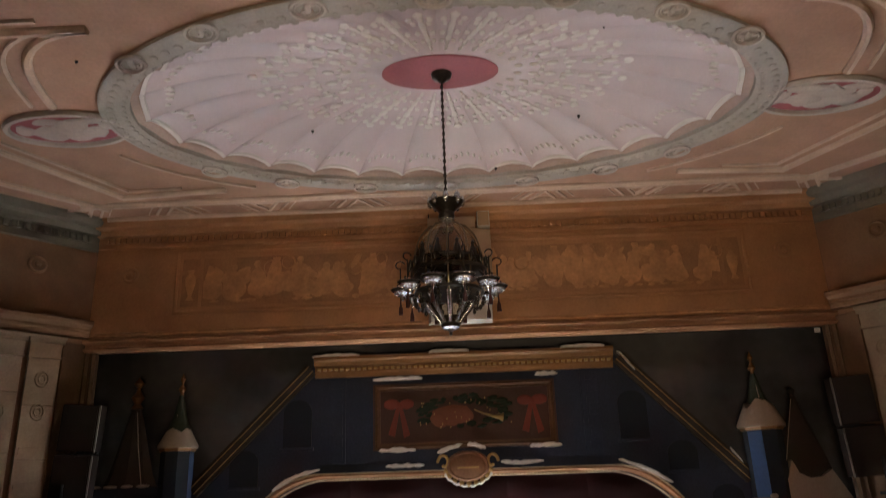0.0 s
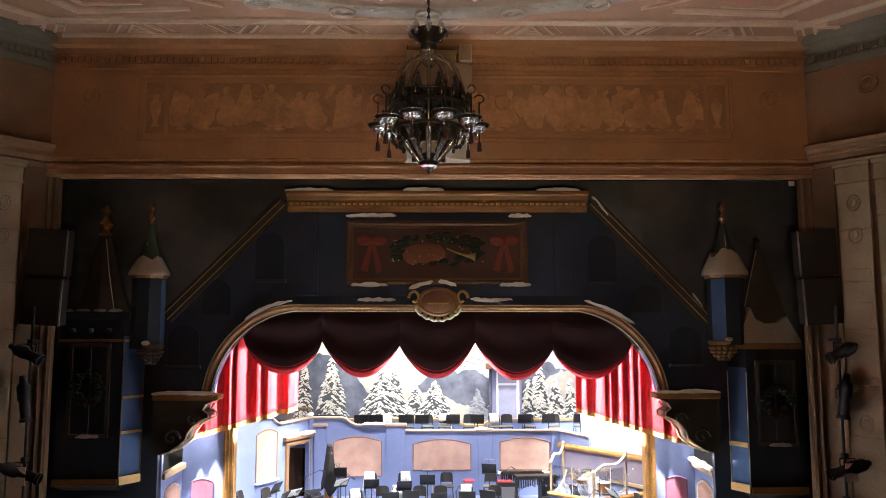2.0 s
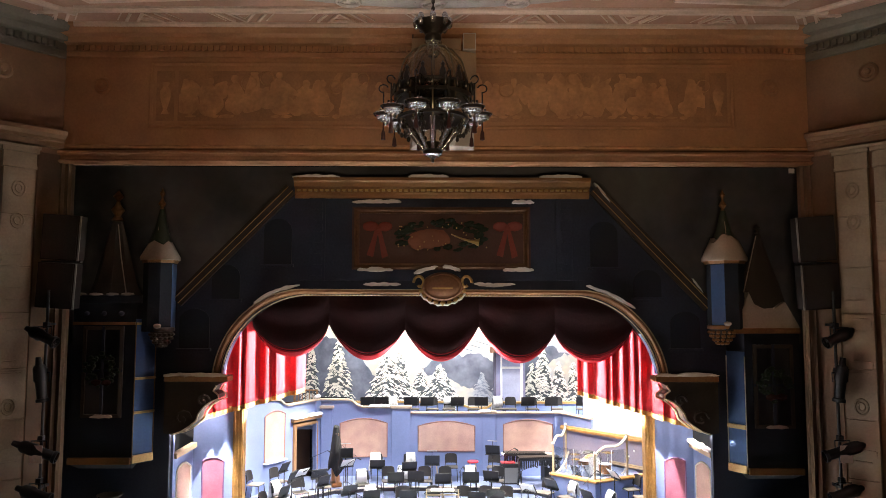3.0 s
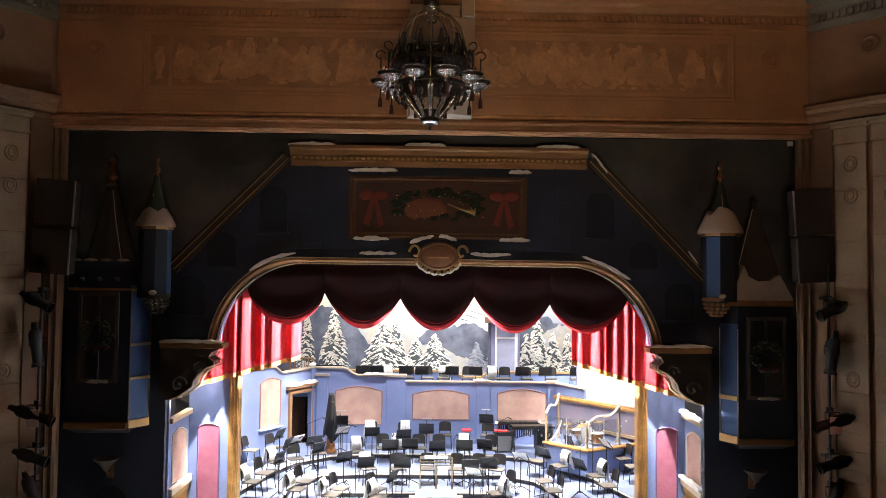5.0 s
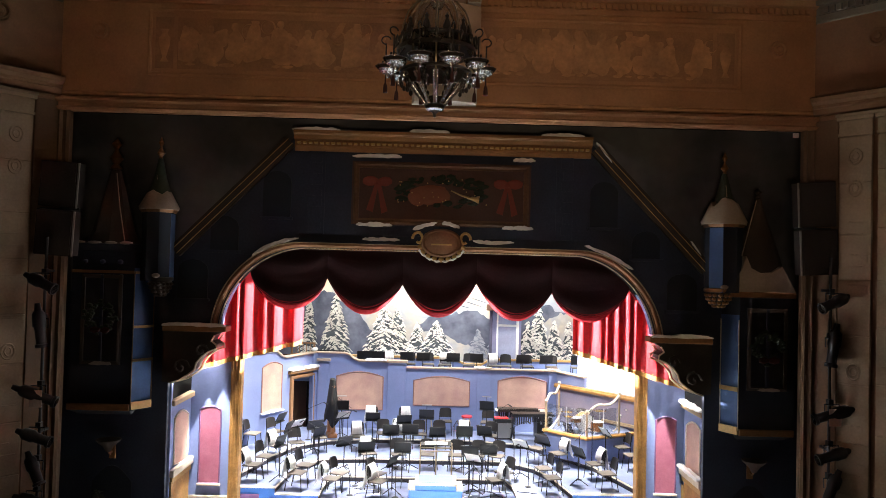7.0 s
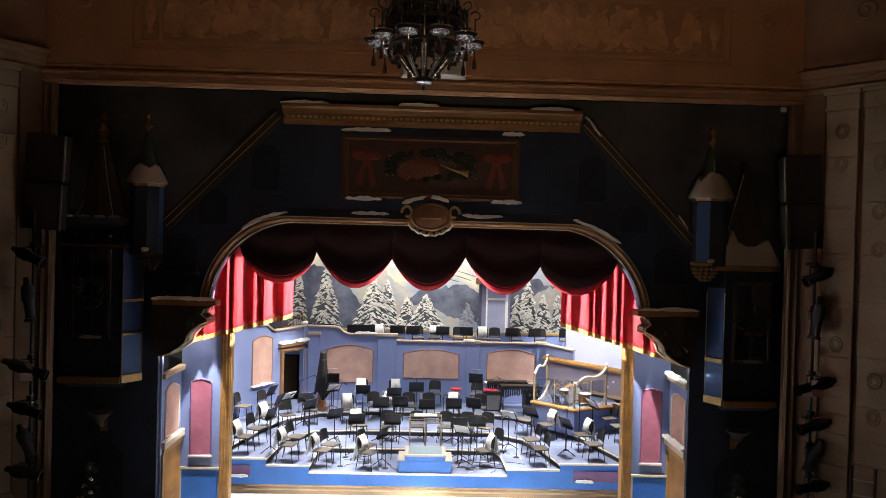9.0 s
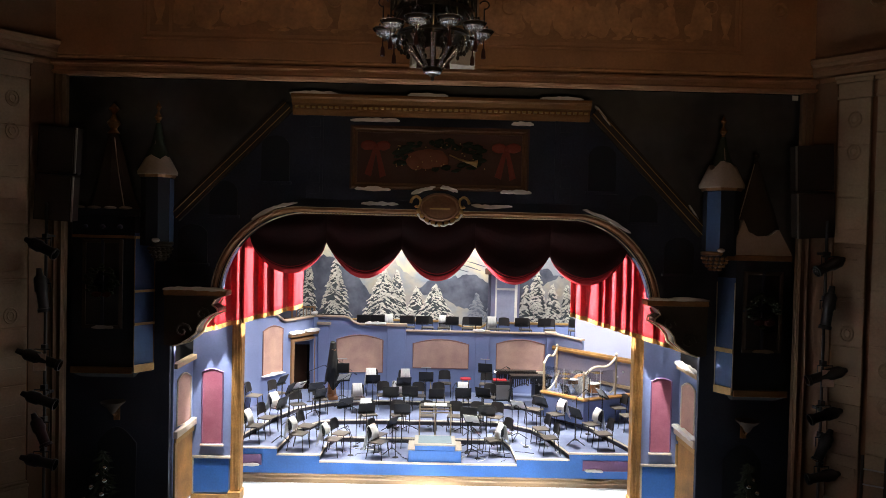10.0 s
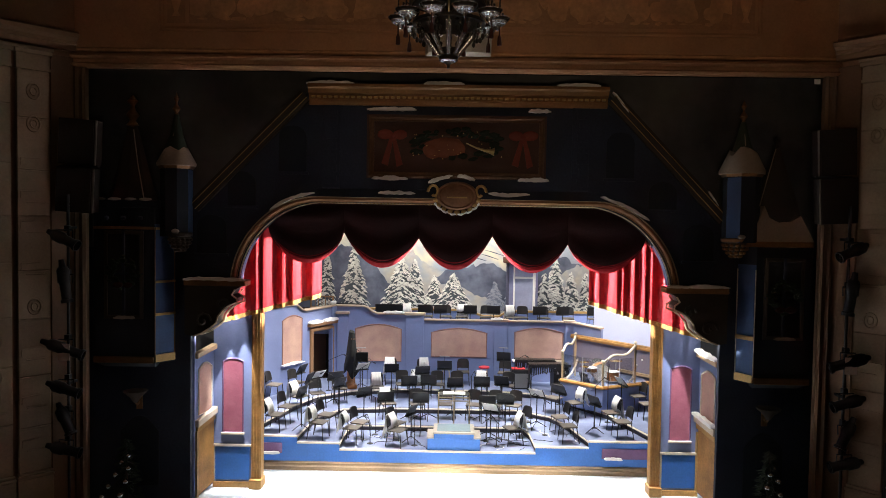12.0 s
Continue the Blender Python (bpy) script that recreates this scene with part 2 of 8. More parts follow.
def lathe(profile, steps=20, bm=None, m=None, sweep=360.0, squash=1.0):
    """A turned body from (radius, height) pairs."""
    bm = bm or bmesh.new()
    m = m or Matrix()
    full = sweep >= 359.9
    count = steps if full else steps + 1
    rings = []
    for r, z in profile:
        rings.append([bm.verts.new(m @ Vector((r * math.cos(radians(sweep) * i / steps), r * squash * math.sin(radians(sweep) * i / steps), z))) for i in range(count)])
    for a, b in zip(rings, rings[1:]):
        for i in range(steps):
            j = (i + 1) % count
            bm.faces.new((a[i], a[j], b[j], b[i]))
    if full:
        for ring in (rings[0], rings[-1]):
            if len(set(v.co.to_tuple(5) for v in ring)) > 2:
                bm.faces.new(ring)
    bmesh.ops.remove_doubles(bm, verts=bm.verts, dist=1e-5)
    return bm


def tube(points, radius, bm=None, sides=6, closed=False, flat=1.0):
    """A round bar along a line of points; radius may be a list."""
    bm = bm or bmesh.new()
    pts = [Vector(p) for p in points]
    n = len(pts)
    rings = []
    ref = None
    for i, p in enumerate(pts):
        if closed:
            d = pts[(i + 1) % n] - pts[i - 1]
        else:
            d = pts[min(i + 1, n - 1)] - pts[max(i - 1, 0)]
        d.normalize()
        if ref is None:
            ref = d.orthogonal().normalized()
            if abs(d.z) < 0.99:
                ref = d.cross(Vector((0, 0, 1))).normalized()
        side = (ref - d * ref.dot(d)).normalized()
        ref = side
        up = d.cross(side)
        r = radius[i] if isinstance(radius, (list, tuple)) else radius
        rings.append([bm.verts.new(p + side * (r * math.cos(2 * math.pi * k / sides)) + up * (r * flat * math.sin(2 * math.pi * k / sides))) for k in range(sides)])
    pairs = list(zip(rings, rings[1:])) + ([(rings[-1], rings[0])] if closed else [])
    for a, b in pairs:
        for k in range(sides):
            bm.faces.new((a[k], a[(k + 1) % sides], b[(k + 1) % sides], b[k]))
    if not closed:
        bm.faces.new(rings[0])
        bm.faces.new(rings[-1])
    return bm


def moulding(points, profile, bm=None, closed=False, up=(0, 0, 1)):
    """A moulding: profile of (out, up) pairs swept along a line; out is to the right of the way, mitred at the bends."""
    bm = bm or bmesh.new()
    pts = [Vector(p) for p in points]
    upv = Vector(up)
    n = len(pts)
    rings = []
    for i, p in enumerate(pts):
        a = (pts[i] - pts[i - 1]) if (i > 0 or closed) else (pts[1] - pts[0])
        b = (pts[(i + 1) % n] - pts[i]) if (i < n - 1 or closed) else a
        a, b = a.normalized(), b.normalized()
        na, nb = a.cross(upv), b.cross(upv)
        side = (na + nb).normalized()
        k = 1 / max(0.35, side.dot(na))
        rings.append([bm.verts.new(p + side * (o * k) + upv * h) for o, h in profile])
    m = len(profile)
    pairs = list(zip(rings, rings[1:])) + ([(rings[-1], rings[0])] if closed else [])
    for a, b in pairs:
        for k in range(m):
            bm.faces.new((a[k], a[(k + 1) % m], b[(k + 1) % m], b[k]))
    if not closed:
        bm.faces.new(rings[0])
        bm.faces.new(rings[-1])
    return bm


def blob(bm, centre, size, seed=0, rough=0.15, sub=2):
    r = bmesh.ops.create_icosphere(bm, subdivisions=sub, radius=1, matrix=Matrix.Translation(centre) @ Matrix.Diagonal((*size, 1)))
    for v in r["verts"]:
        k = 1 + rough * noise.noise(v.co * 3.1 + Vector((seed, seed * 2, 0)))
        v.co = Vector(centre) + (v.co - Vector(centre)) * k
    return bm


def snow_strip(bm, points, thick=0.06, deep=0.1, seed=0, wav=0.03):
    """A lump of stage snow lying along a line in x and z at depth y: points of (x, y, z)."""
    pts = [Vector(p) for p in points]
    n = 14
    tops, lows = [], []
    for i in range(n + 1):
        f = i / n * (len(pts) - 1)
        k = min(int(f), len(pts) - 2)
        p = pts[k].lerp(pts[k + 1], f - k)
        w = thick * (0.55 + 0.45 * math.sin(math.pi * i / n)) + wav * noise.noise(Vector((seed, i * 0.55, 1.3)))
        if i in (0, n):
            w *= 0.35
        tops.append((p, w))
    front, back, fl, bl = [], [], [], []
    for p, w in tops:
        low = 0.35 * w + wav * abs(noise.noise(Vector((seed + 5, p.x * 6, p.z * 6))))
        front.append(bm.verts.new(p + Vector((0, -deep, w))))
        back.append(bm.verts.new(p + Vector((0, 0, w))))
        fl.append(bm.verts.new(p + Vector((0, -deep * 1.1, -low))))
        bl.append(bm.verts.new(p + Vector((0, 0, -low))))
    for i in range(n):
        bm.faces.new((front[i], front[i + 1], back[i + 1], back[i]))
        bm.faces.new((fl[i], fl[i + 1], front[i + 1], front[i]))
        bm.faces.new((bl[i], back[i], back[i + 1], bl[i + 1]))
        bm.faces.new((fl[i], bl[i], bl[i + 1], fl[i + 1]))
    bm.faces.new((front[0], back[0], bl[0], fl[0]))
    bm.faces.new((front[n], fl[n], bl[n], back[n]))
    return bm


# ---- the house: ceiling, proscenium wall, splayed side walls ----
ZC = 12.3
PROS = 15.2
OVAL = (-0.09, 10.7)
OUT_A, OUT_B, IN_A, IN_B = 5.53, 3.18, 4.74, 2.57
HALL = [(-7.9, 15.2), (7.9, 15.2), (11.5, 11.1), (11.5, -12.0), (-11.5, -12.0), (-11.5, 11.1)]
BAYS = 28
# angles that part the oval's edge into even steps, twelve to a bay, from the middle of the stage side
ROUND = np.linspace(math.pi / 2, math.pi * 5 / 2, 2881)
RUN = np.concatenate([[0.0], np.cumsum(np.hypot(IN_A * np.diff(np.cos(ROUND)), IN_B * np.diff(np.sin(ROUND))))])


def bay_angle(u):
    """The angle at u bays round the edge of the dome; whole numbers are the cusps."""
    return float(np.interp((u % BAYS) / BAYS * RUN[-1], RUN, ROUND))


EDGE_STEPS = [(bay_angle(i / 12), abs(math.sin(math.pi * i / 12)) ** 0.7) for i in range(BAYS * 12)]
LEAF_WHITE = mat("bright_white_plaster", (0.88, 0.85, 0.82), 0.6, var=0.06)
CARTOUCHE = mat("pale_grey_plaster", (0.56, 0.50, 0.44), 0.7)


def hall_edge(angle):
    d = Vector((math.cos(angle), math.sin(angle)))
    best = 1e9
    for (x0, y0), (x1, y1) in zip(HALL, HALL[1:] + HALL[:1]):
        e = Vector((x1 - x0, y1 - y0))
        w = Vector((x0 - OVAL[0], y0 - OVAL[1]))
        det = d.x * -e.y + e.x * d.y
        if abs(det) < 1e-9:
            continue
        k = (w.x * -e.y + e.x * w.y) / det
        s = (d.x * w.y - d.y * w.x) / det
        if k > 0 and -1e-6 <= s <= 1 + 1e-6:
            best = min(best, k)
    return OVAL[0] + d.x * best, OVAL[1] + d.y * best


def bay_rings(rows, shape, cap=False):
    """Rings round the dome in even bays; shape turns a row and the rise of its bay (0 at the cusps, 1 between) into a, b and z."""
    bm = bmesh.new()
    rings = []
    for row in rows:
        pts = [(th, *shape(row, w)) for th, w in EDGE_STEPS]
        rings.append([bm.verts.new((OVAL[0] + a * math.cos(th), OVAL[1] + b * math.sin(th), z)) for th, a, b, z in pts])
    for p, q in zip(rings, rings[1:]):
        for i in range(len(p)):
            j = (i + 1) % len(p)
            bm.faces.new((p[i], p[j], q[j], q[i]))
    if cap:
        bm.faces.new(rings[-1])
    return bm


def oval_rings(rows, steps, cap=False, bm=None):
    """Rings of an oval; rows of (a, b, z)."""
    bm = bm or bmesh.new()
    rings = []
    for row in rows:
        ring = []
        for i in range(steps):
            th = 2 * math.pi * i / steps
            a, b, z = row
            ring.append(bm.verts.new((OVAL[0] + a * math.cos(th), OVAL[1] + b * math.sin(th), z)))
        rings.append(ring)
    for p, q in zip(rings, rings[1:]):
        for i in range(steps):
            j = (i + 1) % steps
            bm.faces.new((p[i], p[j], q[j], q[i]))
    if cap:
        bm.faces.new(rings[-1])
    return bm


def build_ceiling():
    bm = bmesh.new()
    angles = sorted([2 * math.pi * i / 120 for i in range(120)] + [math.atan2(y - OVAL[1], x - OVAL[0]) % (2 * math.pi) for x, y in HALL])
    rows = []
    for th in angles:
        k = 1 / math.hypot(math.cos(th) / OUT_A, math.sin(th) / OUT_B)
        ix, iy = OVAL[0] + 0.97 * k * math.cos(th), OVAL[1] + 0.97 * k * math.sin(th)
        ox, oy = hall_edge(th)
        rows.append([bm.verts.new((x, y, z)) for x, y, z in ((ix, iy, ZC), (ox, oy, ZC), (ox, oy, ZC + 0.25), (ix, iy, ZC + 0.25))])
    for a, b in zip(rows, rows[1:] + rows[:1]):
        for k in range(4):
            bm.faces.new((a[k], b[k], b[(k + 1) % 4], a[(k + 1) % 4]))
    structure("ceiling", bm, PLASTER_PINK, "pink plaster theatre ceiling with an oval opening", "ceiling")

    def flute(row, w):
        r = row
        return IN_A * 1.035 * r, IN_B * 1.035 * r, ZC + 0.03 + 0.68 * (1 - r ** 3.2) + 0.17 * r ** 2 * w
    bm = bay_rings([1 - i / 12 * 0.8 for i in range(13)], flute, True)
    structure("ceiling_dome", bm, PLASTER_DOME, "pale pink fluted oval dome recessed in the ceiling", "dome", True)

    def cove(row, w):
        """The hollow under each flute's arched end: from the arch down and back to the rim."""
        k, f = row
        return IN_A * 1.035 * k, IN_B * 1.035 * k, ZC - 0.01 + (0.04 + 0.17 * w) * f
    # a darkened rose stands for the shade inside each cove
    bm = bay_rings([(1.0, 1.0), (1.004, 0.75), (1.014, 0.5), (1.034, 0.25), (1.06, 0.1)], cove)
    structure("dome_scallops", bm, COVE_SHADE, "pink plaster coves under the arched ends of the flutes, shade put into the colour", "trim", True)
    bm = bay_rings([(0.986, 1.08), (0.990, 0.88), (1.002, 0.80), (1.010, 0.90), (1.011, 1.0)], cove)
    structure("dome_edge", bm, LEAF_WHITE, "scalloped white plaster edge round the dome", "trim", True)
    bm = oval_rings([(IN_A * 1.065, IN_B * 1.07, ZC + 0.1), (IN_A * 1.065, IN_B * 1.07, ZC - 0.04), (IN_A * 1.075, IN_B * 1.08, ZC - 0.06), (IN_A * 1.1, IN_B * 1.09, ZC - 0.10), (IN_A * 1.14, IN_B * 1.13, ZC - 0.07), (OUT_A * 0.985, OUT_B * 0.985, ZC - 0.09), (OUT_A, OUT_B, ZC - 0.06), (OUT_A, OUT_B, ZC + 0.05)], 160)
    structure("dome_rim", bm, PLASTER_GREY, "grey moulded plaster rim round the dome", "trim", True)
    bm = bmesh.new()
    for i in range(110):
        th = 2 * math.pi * i / 110
        for row in (1.09, 1.13):
            a, b = IN_A * row, IN_B * row
            blob(bm, (OVAL[0] + a * math.cos(th + row), OVAL[1] + b * math.sin(th + row), ZC - 0.085), (0.07, 0.07, 0.018), i, 0.1, 1)
    structure("rim_scales", bm, PLASTER_GREY, "rows of small plaster scales on the dome rim", "trim", True)
    bm = bmesh.new()
    for i in range(20):
        th = 2 * math.pi * i / 20
        if abs(math.cos(th)) > 0.9:
            continue
        k = 0.93 + 0.05 * abs(math.cos(th))
        c = Vector((OVAL[0] + OUT_A * k * math.cos(th), OVAL[1] - 0.05 + OUT_B * k * math.sin(th), ZC - 0.11))
        m = Matrix.Translation(c) @ Matrix.Rotation(math.atan2(OUT_B * math.cos(th), -OUT_A * math.sin(th)), 4, "Z")
        for ra, rb, rad in ((0.225, 0.185, 0.028), (0.165, 0.13, 0.012)):
            tube([m @ Vector((ra * math.cos(2 * math.pi * k / 24), rb * math.sin(2 * math.pi * k / 24), -0.01)) for k in range(24)], rad, bm, 6, True)
        for dx, dy, a, b in ((0.0, 0.0, 0.05, 0.10), (0.06, -0.05, 0.06, 0.04), (-0.06, 0.06, 0.05, 0.04), (0.02, 0.09, 0.035, 0.035)):
            blob(bm, m @ Vector((dx, dy, 0.01)), (a, b, 0.035), i, 0.3, 1)
    structure("rim_cartouches", bm, CARTOUCHE, "oval plaster cartouches set round the dome rim", "trim", True)
    # leaves cast along the flutes of the dome
    bm = bmesh.new()

    def under(r, u):
        th, w = bay_angle(u), abs(math.sin(math.pi * u)) ** 0.7
        a, b, z = flute(r, w)
        return Vector((OVAL[0] + a * math.cos(th), OVAL[1] + b * math.sin(th), z - 0.004))

    def leaf(r, u, size):
        away = under(r - 0.1, u) - under(r, u)
        bmesh.ops.create_icosphere(bm, subdivisions=1, radius=1, matrix=Matrix.Translation(under(r, u)) @ Matrix.Rotation(math.atan2(away.y, away.x), 4, "Z") @ Matrix.Diagonal((*size, 1)))
    for i in range(BAYS):
        u0 = i + 0.5
        for off, r0, ln in ((-0.36, 0.925, 0.06), (-0.22, 0.915, 0.085), (-0.08, 0.91, 0.10), (0.08, 0.91, 0.10), (0.22, 0.915, 0.085), (0.36, 0.925, 0.06)):
            leaf(r0, u0 + off, (ln, 0.032, 0.04))
        for r0, ln, w in ((0.64, 0.09, 0.09), (0.58, 0.16, 0.05), (0.51, 0.15, 0.065), (0.445, 0.13, 0.05), (0.385, 0.12, 0.055), (0.325, 0.10, 0.04), (0.27, 0.08, 0.03)):
            leaf(r0, u0, (ln, w, 0.05))
        for r0, side, size in ((0.60, 0.3, 0.075), (0.545, 0.25, 0.06), (0.44, 0.3, 0.065), (0.35, 0.3, 0.05)):
            for s in (-side, side):
                leaf(r0, u0 + s, (size, size * 0.8, 0.04))
    structure("dome_leaves", bm, LEAF_WHITE, "white cast leaf sprays along the dome flutes", "trim", True)
    bm = oval_rings([(0.98, 0.52, ZC + 0.76), (0.98, 0.52, ZC + 0.69), (0.93, 0.48, ZC + 0.675), (0.25, 0.2, ZC + 0.665)], 48, True)
    structure("ceiling_rose", bm, ROSE_RED, "dull red painted oval ceiling rose", "ceiling rose", True)
    # flat mouldings
    bar = [(-0.065, 0.02), (-0.065, -0.04), (-0.03, -0.085), (0.03, -0.085), (0.065, -0.04), (0.065, 0.02)]
    thin = [(-0.026, 0.02), (-0.026, -0.045), (0.026, -0.045), (0.026, 0.02)]
    bm = bmesh.new()
    bm2 = bmesh.new()
    for sx in (-1, 1):
        moulding([(sx * x, y, ZC) for x, y in ((4.55, 13.52), (6.72, 13.68), (8.75, 9.9), (9.6, 5.0))], bar, bm)
        moulding([(sx * x, y, ZC) for x, y in ((5.4, 13.36), (6.50, 13.42), (8.4, 9.85))], thin, bm)
        arc = [(sx * (OUT_A * 1.13) * math.cos(radians(a)), OVAL[1] + OUT_B * 1.12 * math.sin(radians(a)), ZC) for a in range(18, 54, 3)]
        moulding(arc, thin, bm)
        for k, prof in ((0.0, bar), (0.32, thin)):
            arc = []
            for i in range(13):
                t = i / 12
                arc.append((sx * (4.72 + k + 1.5 * t + 0.35 * math.sin(math.pi * t)), 8.12 + 1.92 * t ** 1.3 - 0.25 * math.sin(math.pi * t) - k * 0.1, ZC))
            moulding(arc, prof, bm)
        moulding([(sx * 4.72, 8.12, ZC), (sx * 8.2, 8.14, ZC)], bar, bm)
        moulding([(sx * 5.3, 7.9, ZC), (sx * 8.2, 7.92, ZC)], thin, bm)
    for y in (14.12, 14.86):
        moulding([(-7.55 + (15 - y) * -0.3, y, ZC), (7.55 + (15 - y) * 0.3, y, ZC)], bar, bm)
    moulding([(-7.2, 14.02, ZC), (7.2, 14.02, ZC)], thin, bm)
    for sx in (-1, 1):
        moulding([(sx * (7.77 + 0.66 * s), 14.86 - 0.75 * s, ZC) for s in (0, 5)], bar, bm)
        moulding([(sx * (7.3 + 0.66 * s), 14.3 - 0.75 * s, ZC) for s in (0, 5)], bar, bm)
    structure("ceiling_mouldings", bm, PLASTER_MOULD, "raised white plaster mouldings framing the ceiling panels", "trim")
    for i in range(9):
        x = -7.92 + i * 1.98
        far, near = (14.70, 14.28) if i % 2 else (14.28, 14.70)
        moulding([(x - 0.26, far, ZC), (x, near, ZC), (x + 0.26, far, ZC)], thin, bm2, True)
        moulding([(x - 0.17, (far * 3 + near) / 4, ZC), (x, (near * 3 + far) / 4, ZC), (x + 0.17, (far * 3 + near) / 4, ZC)], [(-0.012, 0.02), (-0.012, -0.012), (0.012, -0.012), (0.012, 0.02)], bm2, True)
        for s in (-1, 1):
            moulding([(x + s * 0.50, far, ZC), (x + s * 0.24, near, ZC)], thin, bm2)
            moulding([(x + s * 0.68, far, ZC), (x + s * 0.42, near, ZC)], [(-0.012, 0.02), (-0.012, -0.014), (0.012, -0.014), (0.012, 0.02)], bm2)
    structure("ceiling_border_motifs", bm2, PLASTER_MOULD, "row of plaster triangles and bars along the ceiling border", "trim")
    for sx, cx in ((-1, -6.35), (1, 6.15)):
        base = bmesh.new()
        flat_slab([(cx + 0.98 * math.cos(2 * math.pi * k / 40), 10.75 + 0.52 * math.sin(2 * math.pi * k / 40)) for k in range(40)], ZC - 0.03, ZC + 0.01, base)
        ob = structure("ceiling_medallion", base, ROSE_RED, "oval ceiling medallion with a pale relief on red ground", "medallion")
        rim = tube([(cx + 1.0 * math.cos(2 * math.pi * k / 40), 10.75 + 0.54 * math.sin(2 * math.pi * k / 40), ZC - 0.03) for k in range(40)], 0.065, None, 6, True)
        part("rim", rim, CARTOUCHE, ob, "pale grey moulded rim", True)
        fig = bmesh.new()
        for k, (dx, dy, a, b) in enumerate(((0.05, -0.1, 0.42, 0.2), (-0.35, 0.1, 0.3, 0.22), (0.42, 0.12, 0.34, 0.2), (0.1, 0.26, 0.3, 0.13), (-0.68, -0.02, 0.16, 0.2), (0.70, -0.1, 0.14, 0.13), (-0.3, -0.26, 0.32, 0.1), (0.4, -0.28, 0.28, 0.08))):
            blob(fig, (cx + dx, 10.75 + dy, ZC - 0.035), (a, b, 0.045), k + 3, 0.9, 2)
        part("relief", fig, CARTOUCHE, ob, "plain white plaster relief", True)


build_ceiling()


def build_proscenium():
    bm = box(-7.9, 7.9, PROS, PROS + 0.1, 9.36, ZC)
    wall = structure("wall_proscenium", bm, FRIEZE, "ochre plaster wall over the stage opening", "wall")
    for sx in (-1, 1):
        structure("wall_proscenium_side", box(sx * 7.66, sx * 7.9, PROS, PROS + 0.1, -1.2, 9.36), BROWN_WALL, "narrow brown wall beside the stage opening", "wall")
    # gilded frame round the opening
    prof = [(0.0, 0.02), (0.0, -0.05), (0.06, -0.10), (0.10, -0.06), (0.17, -0.06), (0.22, -0.13), (0.28, -0.10), (0.30, -0.02), (0.30, 0.02)]
    bm = moulding([(7.95, PROS, 9.365), (-7.95, PROS, 9.365)], [(-o, h) for o, h in prof], None, False, (0, 1, 0))
    structure("proscenium_frame", bm, FRAME_BROWN, "brown moulded frame over the stage opening", "trim")
    for sx in (-1, 1):
        bm = moulding([(sx * 7.655, PROS, -1.2 if sx > 0 else 9.36), (sx * 7.655, PROS, 9.36 if sx > 0 else -1.2)], [(-o * 0.8, h) for o, h in prof], None, False, (0, 1, 0))
        structure("proscenium_frame", bm, BROWN_WALL, "dark brown moulded frame beside the stage opening", "trim")
    prof = [(0, 0), (0.0, 0.02), (0.05, 0.04), (0.05, 0.08), (0.02, 0.10), (0.0, 0.12)]
    bm = moulding([(-7.88, PROS, 9.67), (7.88, PROS, 9.67)], prof)
    structure("proscenium_band", bm, FRIEZE_PALE, "ochre moulded band along the wall foot", "trim")
    # cornice with dentils
    prof = [(0, 11.66), (0.05, 11.68), (0.05, 11.78), (0.02, 11.80), (0.02, 11.93), (0.14, 11.96), (0.17, 12.06), (0.30, 12.10), (0.34, 12.22), (0.40, 12.26), (0.40, 12.3), (0, 12.3)]
    cornice = structure("proscenium_cornice", moulding([(-7.9, PROS, 0), (7.9, PROS, 0)], prof), FRIEZE, "ochre plaster cornice under the ceiling", "trim")
    bm = bmesh.new()
    for i in range(118):
        x = -7.7 + i * 0.1316
        box(x - 0.038, x + 0.038, PROS - 0.085, PROS - 0.01, 11.81, 11.92, bm)
    tagged(part("dentils", bm, FRIEZE, cornice), kind="stuff")
    # the painted frieze: a framed band with plain pale shapes
    z0, z1, x0, x1 = 10.14, 11.58, -6.12, 6.34
    frieze = structure("frieze_panel", box(x0, x1, PROS - 0.012, PROS, z0, z1), FRIEZE, "long framed frieze with plain pale relief shapes", "frieze")
    fr = [(0, 0.012), (0, -0.03), (0.04, -0.045), (0.08, -0.03), (0.09, -0.01), (0.09, 0.012)]
    part("frame", moulding([(x1, PROS, z0), (x1, PROS, z1), (x0, PROS, z1), (x0, PROS, z0)], fr, None, True, (0, 1, 0)), FRIEZE, frieze)
    part("ground_panel", box(x0 + 0.62, x1 - 0.62, PROS - 0.016, PROS - 0.012, z0 + 0.16, z1 - 0.2), FRIEZE_DARK, frieze, "dark painted ground")
    for xa in (x0 + 0.16, x1 - 0.54):
        p = part("end_panel", box(xa, xa + 0.38, PROS - 0.016, PROS - 0.012, z0 + 0.16, z1 - 0.2), FRIEZE_DARK, frieze, "narrow dark end panel")
        part("urn", lathe([(0, 0.1), (0.1, 0.1), (0.05, 0.2), (0.12, 0.45), (0.13, 0.6), (0.06, 0.7), (0.1, 0.78), (0, 0.8)], 10, None, Matrix.Translation((xa + 0.19, PROS - 0.012, z0 + 0.2)) @ Matrix.Diagonal((1, 0.12, 1, 1))), FRIEZE_PALE, p, "", True)
    rnd = random.Random(4)
    layer = 0

